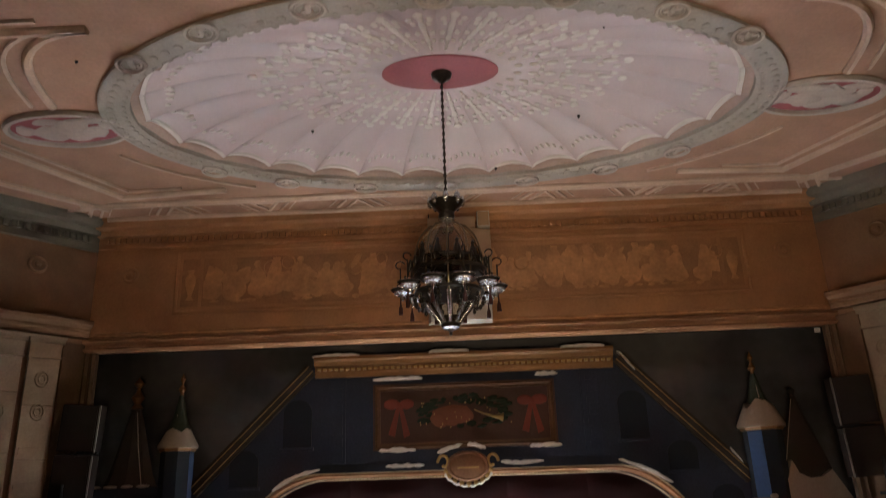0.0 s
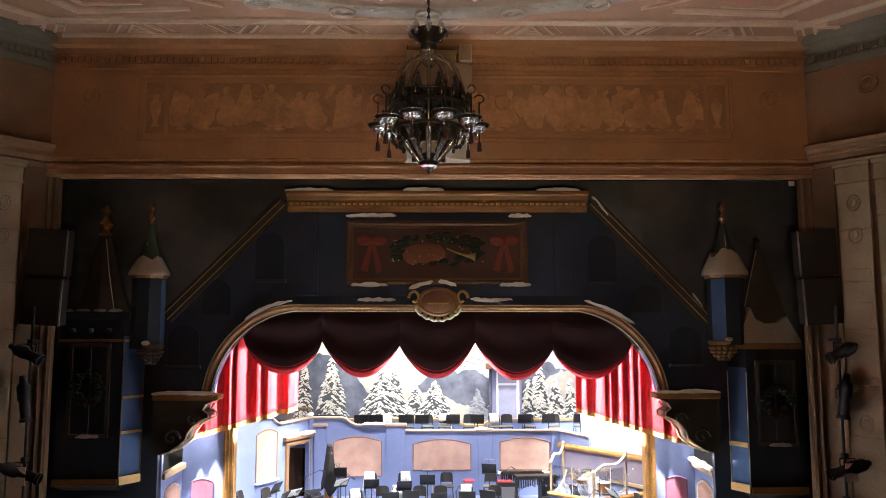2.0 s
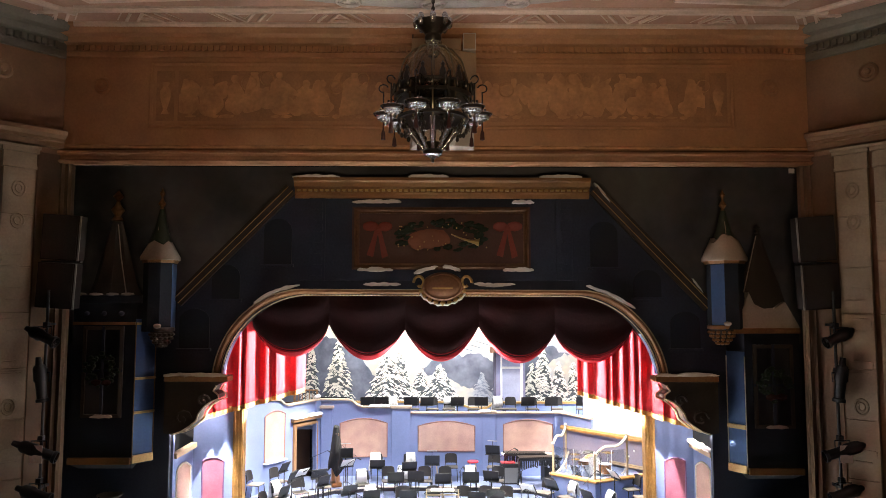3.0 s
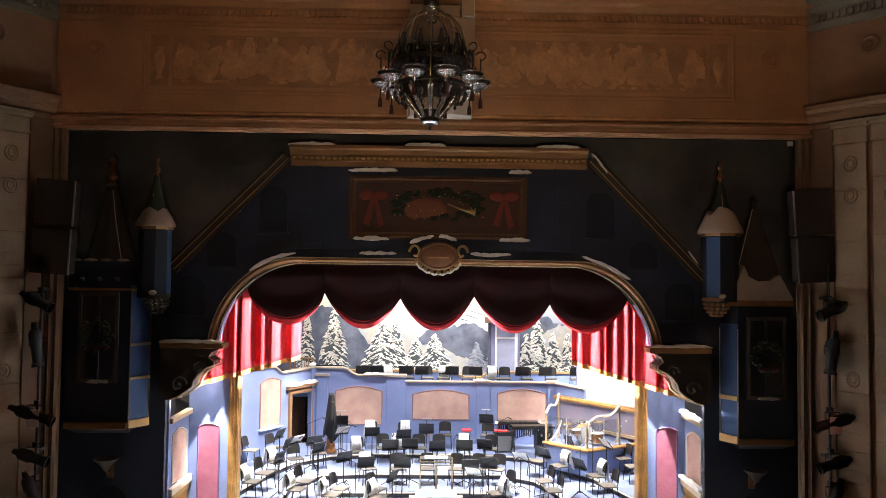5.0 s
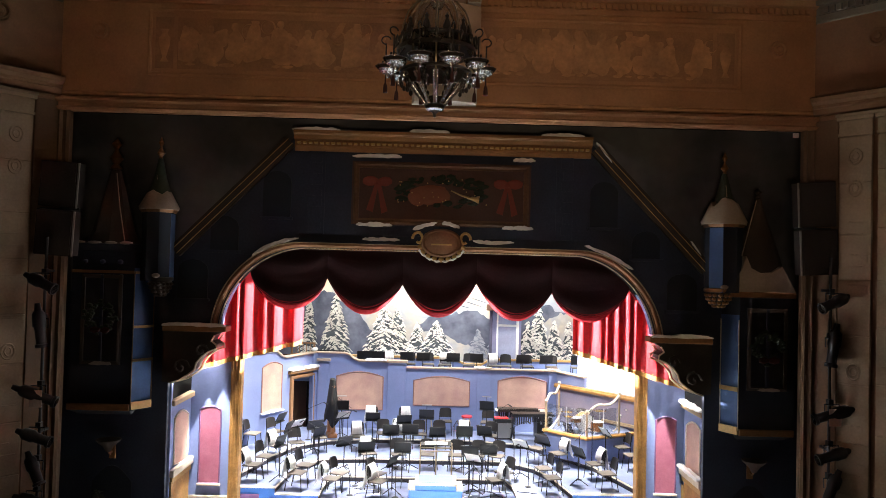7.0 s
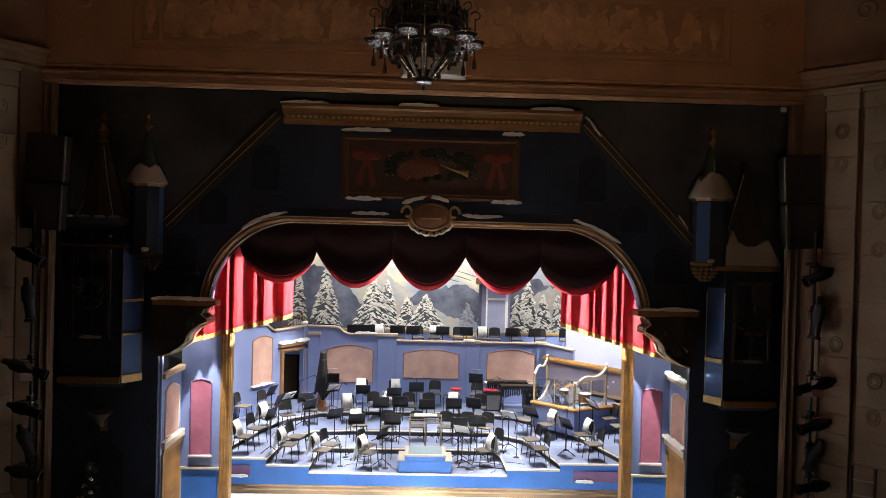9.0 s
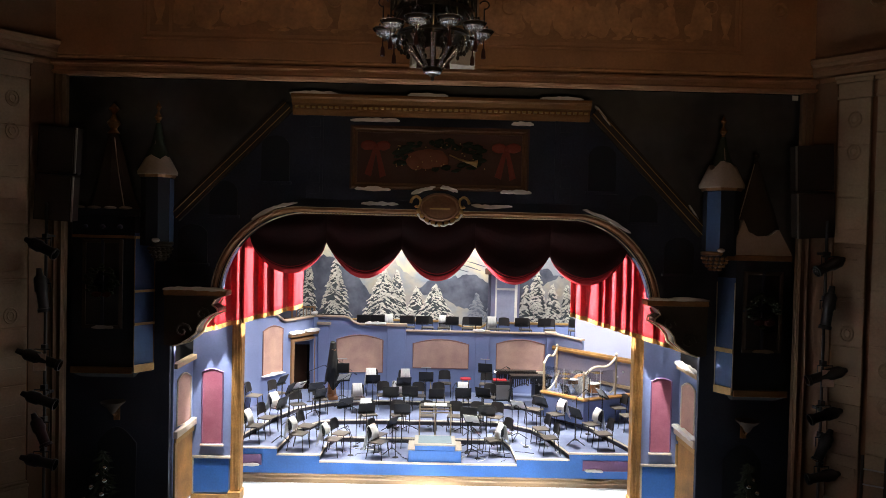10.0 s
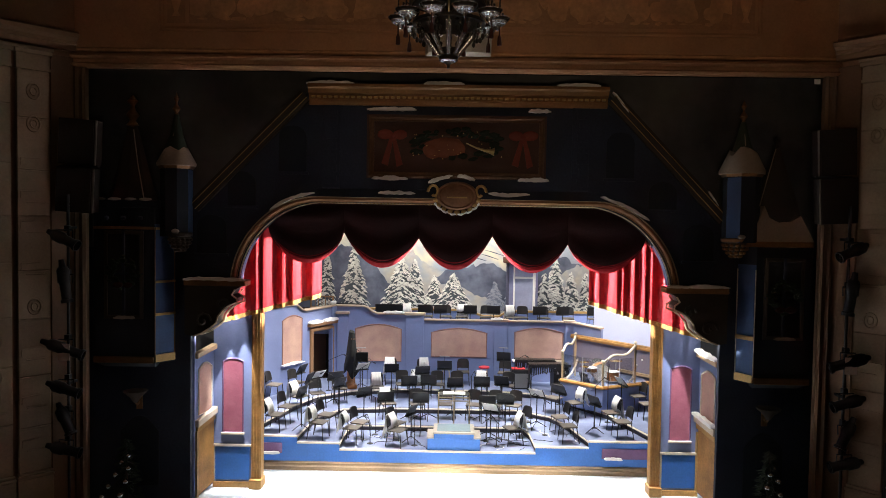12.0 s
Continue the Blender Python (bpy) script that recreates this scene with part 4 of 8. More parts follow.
    # snow lumps
    for k, pts in enumerate((((-3.12, -0.2, 9.16), (-2.1, -0.2, 9.17)), ((-0.62, -0.2, 9.17), (0.24, -0.2, 9.17)), ((2.2, -0.2, 9.17), (3.12, -0.2, 9.17)), ((-1.84, -0.06, 8.64), (-0.78, -0.06, 8.65)), ((1.62, -0.06, 8.64), (2.1, -0.06, 8.64)), ((-1.72, -0.06, 7.17), (-0.95, -0.06, 7.17)), ((1.42, -0.06, 7.17), (2.08, -0.06, 7.17)), ((-1.58, -0.02, 6.86), (-0.78, -0.02, 6.86)), ((0.8, -0.02, 6.88), (1.2, -0.02, 6.83), (1.68, -0.02, 6.87)), ((-3.92, -0.02, 6.47), (-3.45, -0.02, 6.72), (-2.96, -0.02, 6.85)), ((3.22, -0.02, 6.84), (3.75, -0.02, 6.64), (4.26, -0.02, 6.36)), ((3.42, -0.02, 9.08), (3.75, -0.02, 8.66)), ((5.5, -0.02, 6.98), (5.72, -0.02, 6.70)), ((-0.5, -0.1, 7.10), (0.02, -0.1, 7.25)), ((0.14, -0.1, 7.26), (0.5, -0.1, 7.16)))):
        part("snow_lump", snow_strip(bmesh.new(), pts, 0.055, 0.1, k * 3.7, 0.03), SNOW, top, "white stage snow", True)
    return top


build_portal()


def build_bracket(sx, x_in, x_out):
    """A scrolled gold bracket under the springing of the arch, snow on its shelf."""
    top = thing("scroll_bracket", "carved gold scroll bracket with snow on its shelf", "bracket", ((x_in + x_out) / 2, FY, 3.64), "brackets under the arch")
    cx = (x_in + x_out) / 2

    def l(x):
        return x - cx
    w = x_out - x_in
    part("shelf", box(l(x_in - sx * 0.03) if sx > 0 else l(x_in + 0.03), l(x_out), -0.42, 0.0, 1.18, 1.30, None, 0.02), GOLD_DIM, top)
    prof = [(x_in + w * a, b) for a, b in ((0.05, 1.18), (0.17, 1.10), (0.22, 0.99), (0.14, 0.91), (0.13, 0.83), (0.26, 0.76), (0.37, 0.66), (0.45, 0.52), (0.48, 0.38), (0.58, 0.27), (0.72, 0.15), (0.86, 0.09), (1.0, 0.12), (1.0, 1.18))]
    part("body", slab([(l(x), z) for x, z in prof], -0.34, 0.12), RAFTER, top, "dark gilded scroll body")
    for k, (a0, z0, r) in enumerate(((0.7, 0.42, 0.19), (0.38, 0.78, 0.15))):
        pts = [(l(x_in + w * a0) + r * (1 - t / 11) * math.cos(t * 0.75), -0.36, z0 + r * (1 - t / 11) * math.sin(t * 0.75)) for t in range(11)]
        part("volute", tube(pts, 0.03, None, 6), RAFTER, top, "", True)
    # the pale edge rolls stand for rim light along the scroll
    edge = [(l(x), -0.345, z) for x, z in prof[1:12]]
    part("edge_roll", tube(edge, 0.02, None, 6), HIGHLIGHT_GILT, top, "gold edge, its highlight put into the colour", True)
    rear = [(x - sx * 0.03, 0.14, z - 0.02) for x, _, z in edge]
    part("rear_edge", tube(rear, 0.024, None, 6), HIGHLIGHT_GILT, top, "gold rear edge, its stage light put into the colour", True)
    part("snow_lump", snow_strip(bmesh.new(), [(l(x_in), -0.28, 1.31), (l(x_in + w * 0.5), -0.28, 1.32), (l(x_out), -0.28, 1.32)], 0.045, 0.16, x_in, 0.03), SNOW, top, "white stage snow", True)


build_bracket(-1, -4.38, -5.68)
build_bracket(1, 4.60, 5.90)


# ---- towers of the portal ----
def octagon(r, z, rot=22.5, squash=1.0):
    return [(r * math.cos(radians(rot + 45 * k)), r * squash * math.sin(radians(rot + 45 * k)), z) for k in range(8)]


def loft(rings, bm=None):
    bm = bm or bmesh.new()
    vs = [[bm.verts.new(p) for p in ring] for ring in rings]
    n = len(vs[0])
    for a, b in zip(vs, vs[1:]):
        for i in range(n):
            bm.faces.new((a[i], a[(i + 1) % n], b[(i + 1) % n], b[i]))
    bm.faces.new(vs[0])
    bm.faces.new(vs[-1])
    return bm


def jagged_skirt(r0, z0, r1, z1, seed, n=24, jag=0.16):
    """Snow lying on the foot of a spire, with an uneven upper edge."""
    bm = bmesh.new()
    low, lip, high = [], [], []
    for k in range(n):
        a = 2 * math.pi * k / n
        j = 1 + jag * 2.4 * noise.noise(Vector((math.cos(a) * 1.7, math.sin(a) * 1.7, seed)))
        zz = z0 + (z1 - z0) * j
        rr = r0 + (r1 - r0) * min(1.15, max(0.3, j))
        low.append(bm.verts.new((r0 * math.cos(a), r0 * math.sin(a), z0 - 0.03)))
        lip.append(bm.verts.new((r0 * 1.02 * math.cos(a), r0 * 1.02 * math.sin(a), z0 + 0.03)))
        high.append(bm.verts.new((rr * 1.03 * math.cos(a), rr * 1.03 * math.sin(a), zz)))
    for k in range(n):
        j = (k + 1) % n
        bm.faces.new((low[k], low[j], lip[j], lip[k]))
        bm.faces.new((lip[k], lip[j], high[j], high[k]))
    bm.faces.new(low)
    bm.faces.new(high)
    return bm


def finial(z, material, parent, k=1.0):
    part("finial", lathe([(0.0, z), (0.05 * k, z + 0.02), (0.03 * k, z + 0.08 * k), (0.085 * k, z + 0.16 * k), (0.03 * k, z + 0.25 * k), (0.02 * k, z + 0.30 * k), (0.06 * k, z + 0.38 * k), (0.02 * k, z + 0.46 * k), (0.0, z + 0.52 * k)], 12), material, parent, "", True)


def build_turret(cx, r, z0, z1, skirt, tip, corbel_mat, label):
    top = thing("corner_turret", label, "turret", (cx, FY - 0.22, z0), "turrets beside the gable")
    # body coloured as in shade, one inward face coloured as lit
    part("body", loft([octagon(r, 0), octagon(r, z1 - z0)]), FACADE_DARK, top, "turret body, shade put into its dark blue")
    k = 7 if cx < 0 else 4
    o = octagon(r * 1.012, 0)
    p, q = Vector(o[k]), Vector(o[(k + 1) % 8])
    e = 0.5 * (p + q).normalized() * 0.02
    part("lit_face", loft([[p, q, q - e, p - e], [v + Vector((0, 0, z1 - z0 - 0.08)) for v in (p, q, q - e, p - e)]]), STAGE_LIT_BLUE, top, "inner face, stage light put into a brighter blue")
    part("cap_ring", loft([octagon(r * 1.06, z1 - z0 - 0.06), octagon(r * 1.15, z1 - z0)]), GOLD_DIM, top)
    part("spire", lathe([(r * 1.12, z1 - z0 + 0.02), (r * 0.78, z1 - z0 + 0.3), (r * 0.42, z1 - z0 + 0.65), (0.05, tip - z0), (0.0, tip - z0 + 0.01)], 16), ROOF_GREEN, top, "dark green spire", True)
    part("snow", jagged_skirt(r * 1.22, z1 - z0 + 0.03, r * 0.72, skirt - z0 - 0.12, cx), TAN_SNOW, top, "snow on the spire foot", True)
    finial(tip - z0 - 0.04, GOLD_DIM, top)
    part("edge_snow", tube([(-0.02, -r * 0.5, skirt - z0), (0.0, -0.05, tip - z0 - 0.1)], 0.010, None, 5), TAN_SNOW, top)
    side = 0.3 * r if cx < 0 else -0.3 * r
    c = part("corbel", lathe([(0.0, -0.34), (0.06, -0.33), (0.14, -0.27), (r * 0.58, -0.14), (r * 0.68, -0.05), (r * 0.70, 0.02)], 16, None, Matrix.Translation((side, -0.06, 0))), ROOF_DARK, top, "scaled gold corbel under the turret", True)
    scales = bmesh.new()
    for row, (rr, zz) in enumerate(((r * 0.67, -0.06), (r * 0.58, -0.14), (r * 0.45, -0.22), (r * 0.27, -0.29))):
        for j in range(14 - 2 * row):
            a = 2 * math.pi * (j + 0.5 * (row % 2)) / (14 - 2 * row)
            blob(scales, (side + rr * math.cos(a), -0.06 + rr * math.sin(a), zz), (0.05, 0.05, 0.045), j, 0.1, 1)
    tagged(part("scale_rows", scales, corbel_mat, c, "small gold scales", True), kind="stuff")
    part("ring", lathe([(r * 0.66, 0.0), (r * 0.78, 0.01), (r * 0.80, 0.07), (r * 0.72, 0.09)], 16, None, Matrix.Translation((side, -0.06, 0))), corbel_mat, top, "", True)
    bm = blob(bmesh.new(), (side, -r * 1.0, 0.12), (0.09, 0.05, 0.05), cx, 0.3)
    part("snow_lump", bm, TAN_SNOW, top, "", True)


build_turret(-5.90, 0.33, 5.86, 7.36, 7.85, 8.46, RAFTER, "blue octagonal turret with a snowy green spire")
build_turret(6.16, 0.38, 5.92, 7.36, 7.95, 8.46, GOLD_DIM, "blue octagonal turret with snow and a gold scaled corbel")


def build_tower(sx, x_in, x_mid, x_out, z0, z1, snowy):
    cx = (x_mid + x_out) / 2
    top = thing("castle_tower", "dark blue castle tower with snow roof and wreathed window" if snowy else "dark blue castle tower with snowy battlements and tall spire", "tower", (cx, FY, 0), "castle towers")
    y0 = -0.40
    out = [(x_mid - cx, y0), (x_out - cx, y0), (x_out - cx, -0.002), (x_in - cx, -0.002)]
    part("body", flat_slab(out, z0, z1), FACADE_DARK, top, "tower front, shade put into its dark blue")
    # the angled inner cheek, stage light put into its brighter blue, with gold bands
    a, b = Vector((x_in - cx, -0.01, 0)), Vector((x_mid - cx, y0, 0))
    d = (b - a).normalized()
    n = Vector((d.y, -d.x, 0))
    if n.x * sx > 0:
        n = -n

    def cheek(h0, h1, t=0.012, e=0.0):
        bm = bmesh.new()
        p = [a + d * e, b - d * e, b - d * e + n * t, a + d * e + n * t]
        lo = [bm.verts.new((v.x, v.y, h0)) for v in p]
        hi = [bm.verts.new((v.x, v.y, h1)) for v in p]
        bm.faces.new(lo)
        bm.faces.new(hi)
        for k in range(4):
            bm.faces.new((lo[k], lo[(k + 1) % 4], hi[(k + 1) % 4], hi[k]))
        return bm
    part("cheek", cheek(z0 + 0.06, z1 - 0.5), STAGE_LIT_BLUE, top, "inner cheek, stage light put into a brighter blue")
    for z in ((z0 + 0.02, z0 + 1.02, z0 + 1.72, z1 - 0.62) if not snowy else (z0 + 0.02, z0 + 0.92)):
        k = 0.16 if z < z0 + 0.1 else 0.05 if not snowy else 0.09
        part("gold_band", cheek(z, z + k, 0.05), GOLD, top, "gold band")
    for v in (a, b):
        part("bead_edge", tube([v + n * 0.02 + Vector((0, 0, z0 + 0.1)), v + n * 0.02 + Vector((0, 0, z1 - 0.6))], 0.012, None, 5), CREAM if snowy else GOLD_DIM, top)
    lo, hi = min(x_mid, x_out) - cx, max(x_mid, x_out) - cx
    part("base_ledge", box(lo, hi, y0 - 0.06, y0, z0, z0 + 0.14, None, 0.015), GOLD_DIM, top)
    part("underside", loft([[(lo, y0, z0), (hi, y0, z0), (hi, -0.01, z0), (lo, -0.01, z0)], [(lo + 0.1, -0.12, z0 - 0.14), (hi - 0.1, -0.12, z0 - 0.14), (hi - 0.1, -0.01, z0 - 0.14), (lo + 0.1, -0.01, z0 - 0.14)]]), FACADE_DARK, top)
    # window with mullions, sill snow and a wreath
    wx, wz0, wz1, ww = (lo + hi) / 2, z0 + 0.95, z1 - (0.65 if not snowy else 0.35), 0.42
    win = part("window", box(wx - ww, wx + ww, y0 - 0.02, y0, wz0, wz1), mat("dark_window", (0.012, 0.012, 0.016), 0.4), top, "dark painted window")
    fr = [(0, 0.0), (0, -0.04), (0.07, -0.05), (0.08, 0.0)]
    part("frame", moulding([(wx + ww, y0, wz0), (wx + ww, y0, wz1), (wx - ww, y0, wz1), (wx - ww, y0, wz0)], fr, None, True, (0, 1, 0)), ROOF_DARK, win)
    part("mullion", box(wx - 0.03, wx + 0.03, y0 - 0.05, y0 - 0.02, wz0, wz1), FACADE_BLUE, win)
    part("crossbar", box(wx - ww, wx + ww, y0 - 0.045, y0 - 0.02, (wz0 + wz1) / 2, (wz0 + wz1) / 2 + 0.05), FACADE_BLUE, win)
    part("sill_snow", snow_strip(bmesh.new(), [(wx - 0.2, y0, wz0 + 0.02), (wx + 0.25, y0, wz0 + 0.02)], 0.05, 0.08, sx, 0.02), TAN_SNOW, win, "", True)
    rnd = random.Random(11 + sx)
    bm = bmesh.new()
    wc = wz0 + (wz1 - wz0) * 0.52
    for k in range(60):
        t = rnd.uniform(0, 2 * math.pi)
        rr = 0.27 + rnd.uniform(-0.09, 0.09)
        blob(bm, (wx + rr * math.cos(t), y0 - 0.07, wc + rr * math.sin(t)), (0.055, 0.035, 0.045), k, 0.6, 1)
    part("wreath", bm, GREEN_LEAF, top, "dark green wreath")
    bm = blob(bmesh.new(), (wx - 0.1, y0 - 0.1, wc - 0.25), (0.13, 0.03, 0.08), 1, 0.3, 1)
    blob(bm, (wx + 0.12, y0 - 0.1, wc - 0.25), (0.13, 0.03, 0.08), 2, 0.3, 1)
    part("wreath_bow", bm, DULL_RIBBON, top, "red bow")
    sc = (x_mid + x_out) / 2 - cx
    if snowy:
        part("eave", box(min(x_in, x_out) - cx - 0.02, max(x_in, x_out) - cx, y0 - 0.08, 0, z1 - 0.12, z1, None, 0.015), GOLD_DIM, top)
        part("snow", slab([(x_in - cx + 0.08, z1), (x_out - cx + 0.0, z1), (x_out - cx - 0.16, z1 + 0.3), (x_out - cx - 0.3, z1 + 0.55), (x_out - cx - 0.5, z1 + 0.42), (x_out - cx - 0.75, z1 + 0.40), (x_out - cx - 0.95, z1 + 0.5), (x_out - cx - 1.06, z1 + 0.75), (x_out - cx - 1.16, z1 + 0.45), (x_in - cx + 0.1, z1 + 0.25)], y0 - 0.06, -0.05), TAN_SNOW, top, "tan shaded snow on the roof")
        part("spire", lathe([(0.62, z1 + 0.05), (0.56, z1 + 0.45), (0.42, z1 + 0.9), (0.24, z1 + 1.4), (0.1, z1 + 1.8), (0.05, z1 + 2.0), (0, z1 + 2.02)], 16, None, pose(sc - 0.1, -0.15, 0) @ Matrix.Diagonal((1, 0.35, 1, 1))), ROOF_DARK, top, "dark spire", True)
        part("edge_snow", tube([(sc - 0.56, -0.40, z1 + 0.75), (sc - 0.22, -0.30, z1 + 1.95)], 0.011, None, 5), TAN_SNOW, top)
        bm = lathe([(0, z1 + 1.98), (0.06, z1 + 2.02), (0.03, z1 + 2.08), (0.08, z1 + 2.14), (0.0, z1 + 2.22)], 12, None, pose(sc - 0.12, -0.15, 0))
        part("finial", bm, ROOF_DARK, top, "", True)
    else:
        part("parapet", box(lo, hi + 0.12, y0 - 0.05, -0.05, z1 - 0.16, z1, None, 0.01), FACADE_DARK, top)
        for k in range(4):
            x = lo + 0.13 + k * 0.33
            part("merlon_snow", blob(bmesh.new(), (x, y0 - 0.02, z1 + 0.02), (0.14, 0.07, 0.035), k, 0.25), TAN_SNOW, top, "", True)
        for k in range(3):
            x = lo + 0.3 + k * 0.36
            part("stud", blob(bmesh.new(), (x, y0 - 0.06, z1 - 0.38), (0.055, 0.03, 0.045), k, 0.2), FACADE_BLUE, top, "", True)
        part("string_course", box(lo, hi, y0 - 0.03, y0, z1 - 0.62, z1 - 0.56), GOLD_DIM, top)
        part("spire", lathe([(0.58, z1), (0.46, z1 + 0.25), (0.34, z1 + 0.7), (0.2, z1 + 1.25), (0.1, z1 + 1.6), (0, z1 + 1.62)], 8, None, pose(sc + 0.1, -0.2, 0) @ Matrix.Diagonal((1, 0.4, 1, 1))), ROOF_DARK, top, "dark brown faceted spire")
        part("edge_snow", tube([(sc + 0.42, -0.40, z1 + 0.05), (sc + 0.28, -0.38, z1 + 0.8), (sc + 0.17, -0.32, z1 + 1.5)], 0.012, None, 5), TAN_SNOW, top)
        bm = lathe([(0.0, z1 + 1.56), (0.13, z1 + 1.6), (0.06, z1 + 1.7), (0.14, z1 + 1.82), (0.06, z1 + 1.93), (0.03, z1 + 2.02), (0.11, z1 + 2.12), (0.03, z1 + 2.22), (0, z1 + 2.26)], 14, None, pose(sc + 0.1, -0.2, 0))
        part("finial", bm, GOLD_DIM, top, "", True)


build_tower(-1, -6.03, -6.30, -7.60, 3.14, 6.62, False)
build_tower(1, 6.23, 6.46, 7.62, 2.92, 5.95, True)


# ---- the lit set behind the portal ----
def wall_frame(p0, p1):
    """Local frame of a wall from p0 to p1 in plan: x along it, y away from the seats, z up."""
    d = Vector((p1[0] - p0[0], p1[1] - p0[1])).normalized()
    return Matrix(((d.x, -d.y, 0, p0[0]), (d.y, d.x, 0, p0[1]), (0, 0, 1, 0), (0, 0, 0, 1)))


def panel_outline(x0, x1, z0, z1, rise):
    top = [(x1 + (x0 - x1) * k / 8, z1 - rise + rise * math.sin(math.pi * k / 8)) for k in range(9)]
    return [(x0, z0), (x1, z0)] + top


def inset_panel(parent, x0, x1, z0, z1, rise, material, label, trim=CREAM, y=0.0):
    """A shallow painted panel with an arched head and a thin moulded border."""
    p = part("panel", slab(panel_outline(x0, x1, z0, z1, rise), y - 0.012, y), material, parent, label)
    pts = [(x, y - 0.01, z) for x, z in panel_outline(x0, x1, z0, z1, rise)]
    part("border", tube(pts, 0.022, None, 5, True), trim, p)
    return p


def placed(ob, m):
    ob.matrix_world = m
    return ob


SIDE_Y = 16.7


def build_wing(sx, xs):
    """The lit side piece: edge post, window return, mauve panel and gilded post; xs: its x places from outside to inside."""
    x0, x1, x2, x3 = xs
    top = thing("set_wing", "blue painted scenery wing with mauve panel and gilded post", "scenery", (0, 0, 0), "scenery wings")
    near = x0 - sx * 0.15
    part("edge_post", box(x0, near, 15.93, 16.02, 0, 3.9, None, 0.01), SET_BLUE, top)
    p, q = (near, 16.0), (x1, SIDE_Y)
    m = wall_frame(p, q) if sx < 0 else wall_frame(q, p)
    length = math.hypot(near - x1, SIDE_Y - 16.0)

    def raked(bm, rake):
        """Scenic perspective: lines climb towards the rear of the wall."""
        for v in bm.verts:
            v.co.z += rake * (v.co.x / length if sx < 0 else 1 - v.co.x / length)
        return bm
    ret = placed(part("window_return", raked(box(0, length, 0, 0.06, 0, 3.2), 0.08), SET_BLUE, top), m)
    inset_panel(ret, 0.1, length - 0.1, 1.84, 2.98, 0.12, PANEL_PINK, "pale pink window panel")
    part("cornice", raked(box(-0.04, length + 0.02, -0.09, 0.06, 3.14, 3.26, None, 0.02), 0.10), TAN_TRIM, ret, "tan cornice with snow")
    part("sill", raked(box(-0.04, length + 0.02, -0.11, 0.0, 1.60, 1.76, None, 0.02), 0.14), CREAM, ret)
    part("door_head", raked(box(0.0, length, -0.06, 0.0, 1.46, 1.59, None, 0.01), 0.14), GOLD, ret)
    part("low_door", raked(box(0.06, length - 0.03, -0.03, 0.0, 0.0, 1.45), 0.14), GOLD_POST, ret, "gold painted low door")
    part("door_post", box(-0.02, 0.06, -0.05, 0.0, 0.0, 1.5, None, 0.008), GOLD, ret)
    if sx > 0:
        part("snow_lump", raked(snow_strip(bmesh.new(), [(-0.05, -0.03, 3.29), (length + 0.02, -0.03, 3.29)], 0.07, 0.1, 3, 0.04), 0.1), SNOW, ret, "", True)
        part("snow_lump", raked(snow_strip(bmesh.new(), [(-0.08, -0.03, 1.79), (length, -0.03, 1.79)], 0.06, 0.12, 5, 0.04), 0.14), SNOW, ret, "", True)
    lo, hi = min(x1, x2), max(x1, x2)
    face = part("facing_wall", box(lo, hi, SIDE_Y, SIDE_Y + 0.08, 0, 4.12), SET_BLUE, top, "periwinkle painted wall")
    c = (lo + hi) / 2 + 0.01
    w = 0.235
    p = part("mauve_panel", slab(panel_outline(c - w, c + w, 1.30, 3.02, 0.07), SIDE_Y - 0.014, SIDE_Y), PANEL_MAUVE, face, "mauve arched panel")
    part("border", tube([(x, SIDE_Y - 0.012, z) for x, z in panel_outline(c - w, c + w, 1.30, 3.02, 0.07)], 0.018, None, 5, True), PLUM, p)
    part("sill", box(c - w - 0.03, c + w + 0.03, SIDE_Y - 0.07, SIDE_Y, 1.24, 1.29, None, 0.01), CREAM, p)
    part("rail", box(lo, hi, SIDE_Y - 0.05, SIDE_Y, 0.96, 1.02, None, 0.01), CREAM, face)
    part("dado", box(lo + 0.05, hi - 0.05, SIDE_Y - 0.02, SIDE_Y, 0.18, 0.94), RISER_BLUE, face, "bright blue dado panel")
    part("skirting", box(lo, hi, SIDE_Y - 0.06, SIDE_Y, 0.0, 0.13, None, 0.01), GOLD_POST, face)
    part("stile", box(lo, lo + 0.05, SIDE_Y - 0.03, SIDE_Y, 0.0, 0.96), CREAM, face)
    post = bmesh.new()
    a, b = min(x2, x3), max(x2, x3)
    box(a, b, SIDE_Y - 0.06, SIDE_Y + 0.2, 0, 4.15, post, 0.01)
    g = part("gilded_post", post, GOLD_POST, top, "streaked gold painted post")
    for k in range(3):
        x = a + (b - a) * (k + 0.5) / 3
        part("flute", tube([(x, SIDE_Y - 0.055, 0.25), (x, SIDE_Y - 0.055, 4.15)], 0.022, None, 6), GOLD_POST, g)
    part("plinth", box(a - 0.03, b + 0.03, SIDE_Y - 0.17, SIDE_Y + 0.22, 0, 0.22, None, 0.015), GOLD_POST, g)


build_wing(-1, (-5.78, -5.46, -4.56, -4.33))
build_wing(1, (6.11, 5.78, 4.91, 4.68))

# painted rear wall of the set
BACK = 24.0
top = thing("set_rear_wall", "periwinkle scenery wall with arched pink panels and tan coping", "scenery", (0, BACK, 0))
outline = [(-3.9, 0), (4.05, 0), (4.05, 2.97), (-0.85, 2.97), (-0.85, 3.14), (-2.3, 3.14), (-2.55, 3.2), (-2.7, 3.32), (-2.85, 3.38), (-3.9, 3.40)]
wall = part("wall", slab(outline, 0, 0.12), SET_BLUE, top, "periwinkle painted wall")
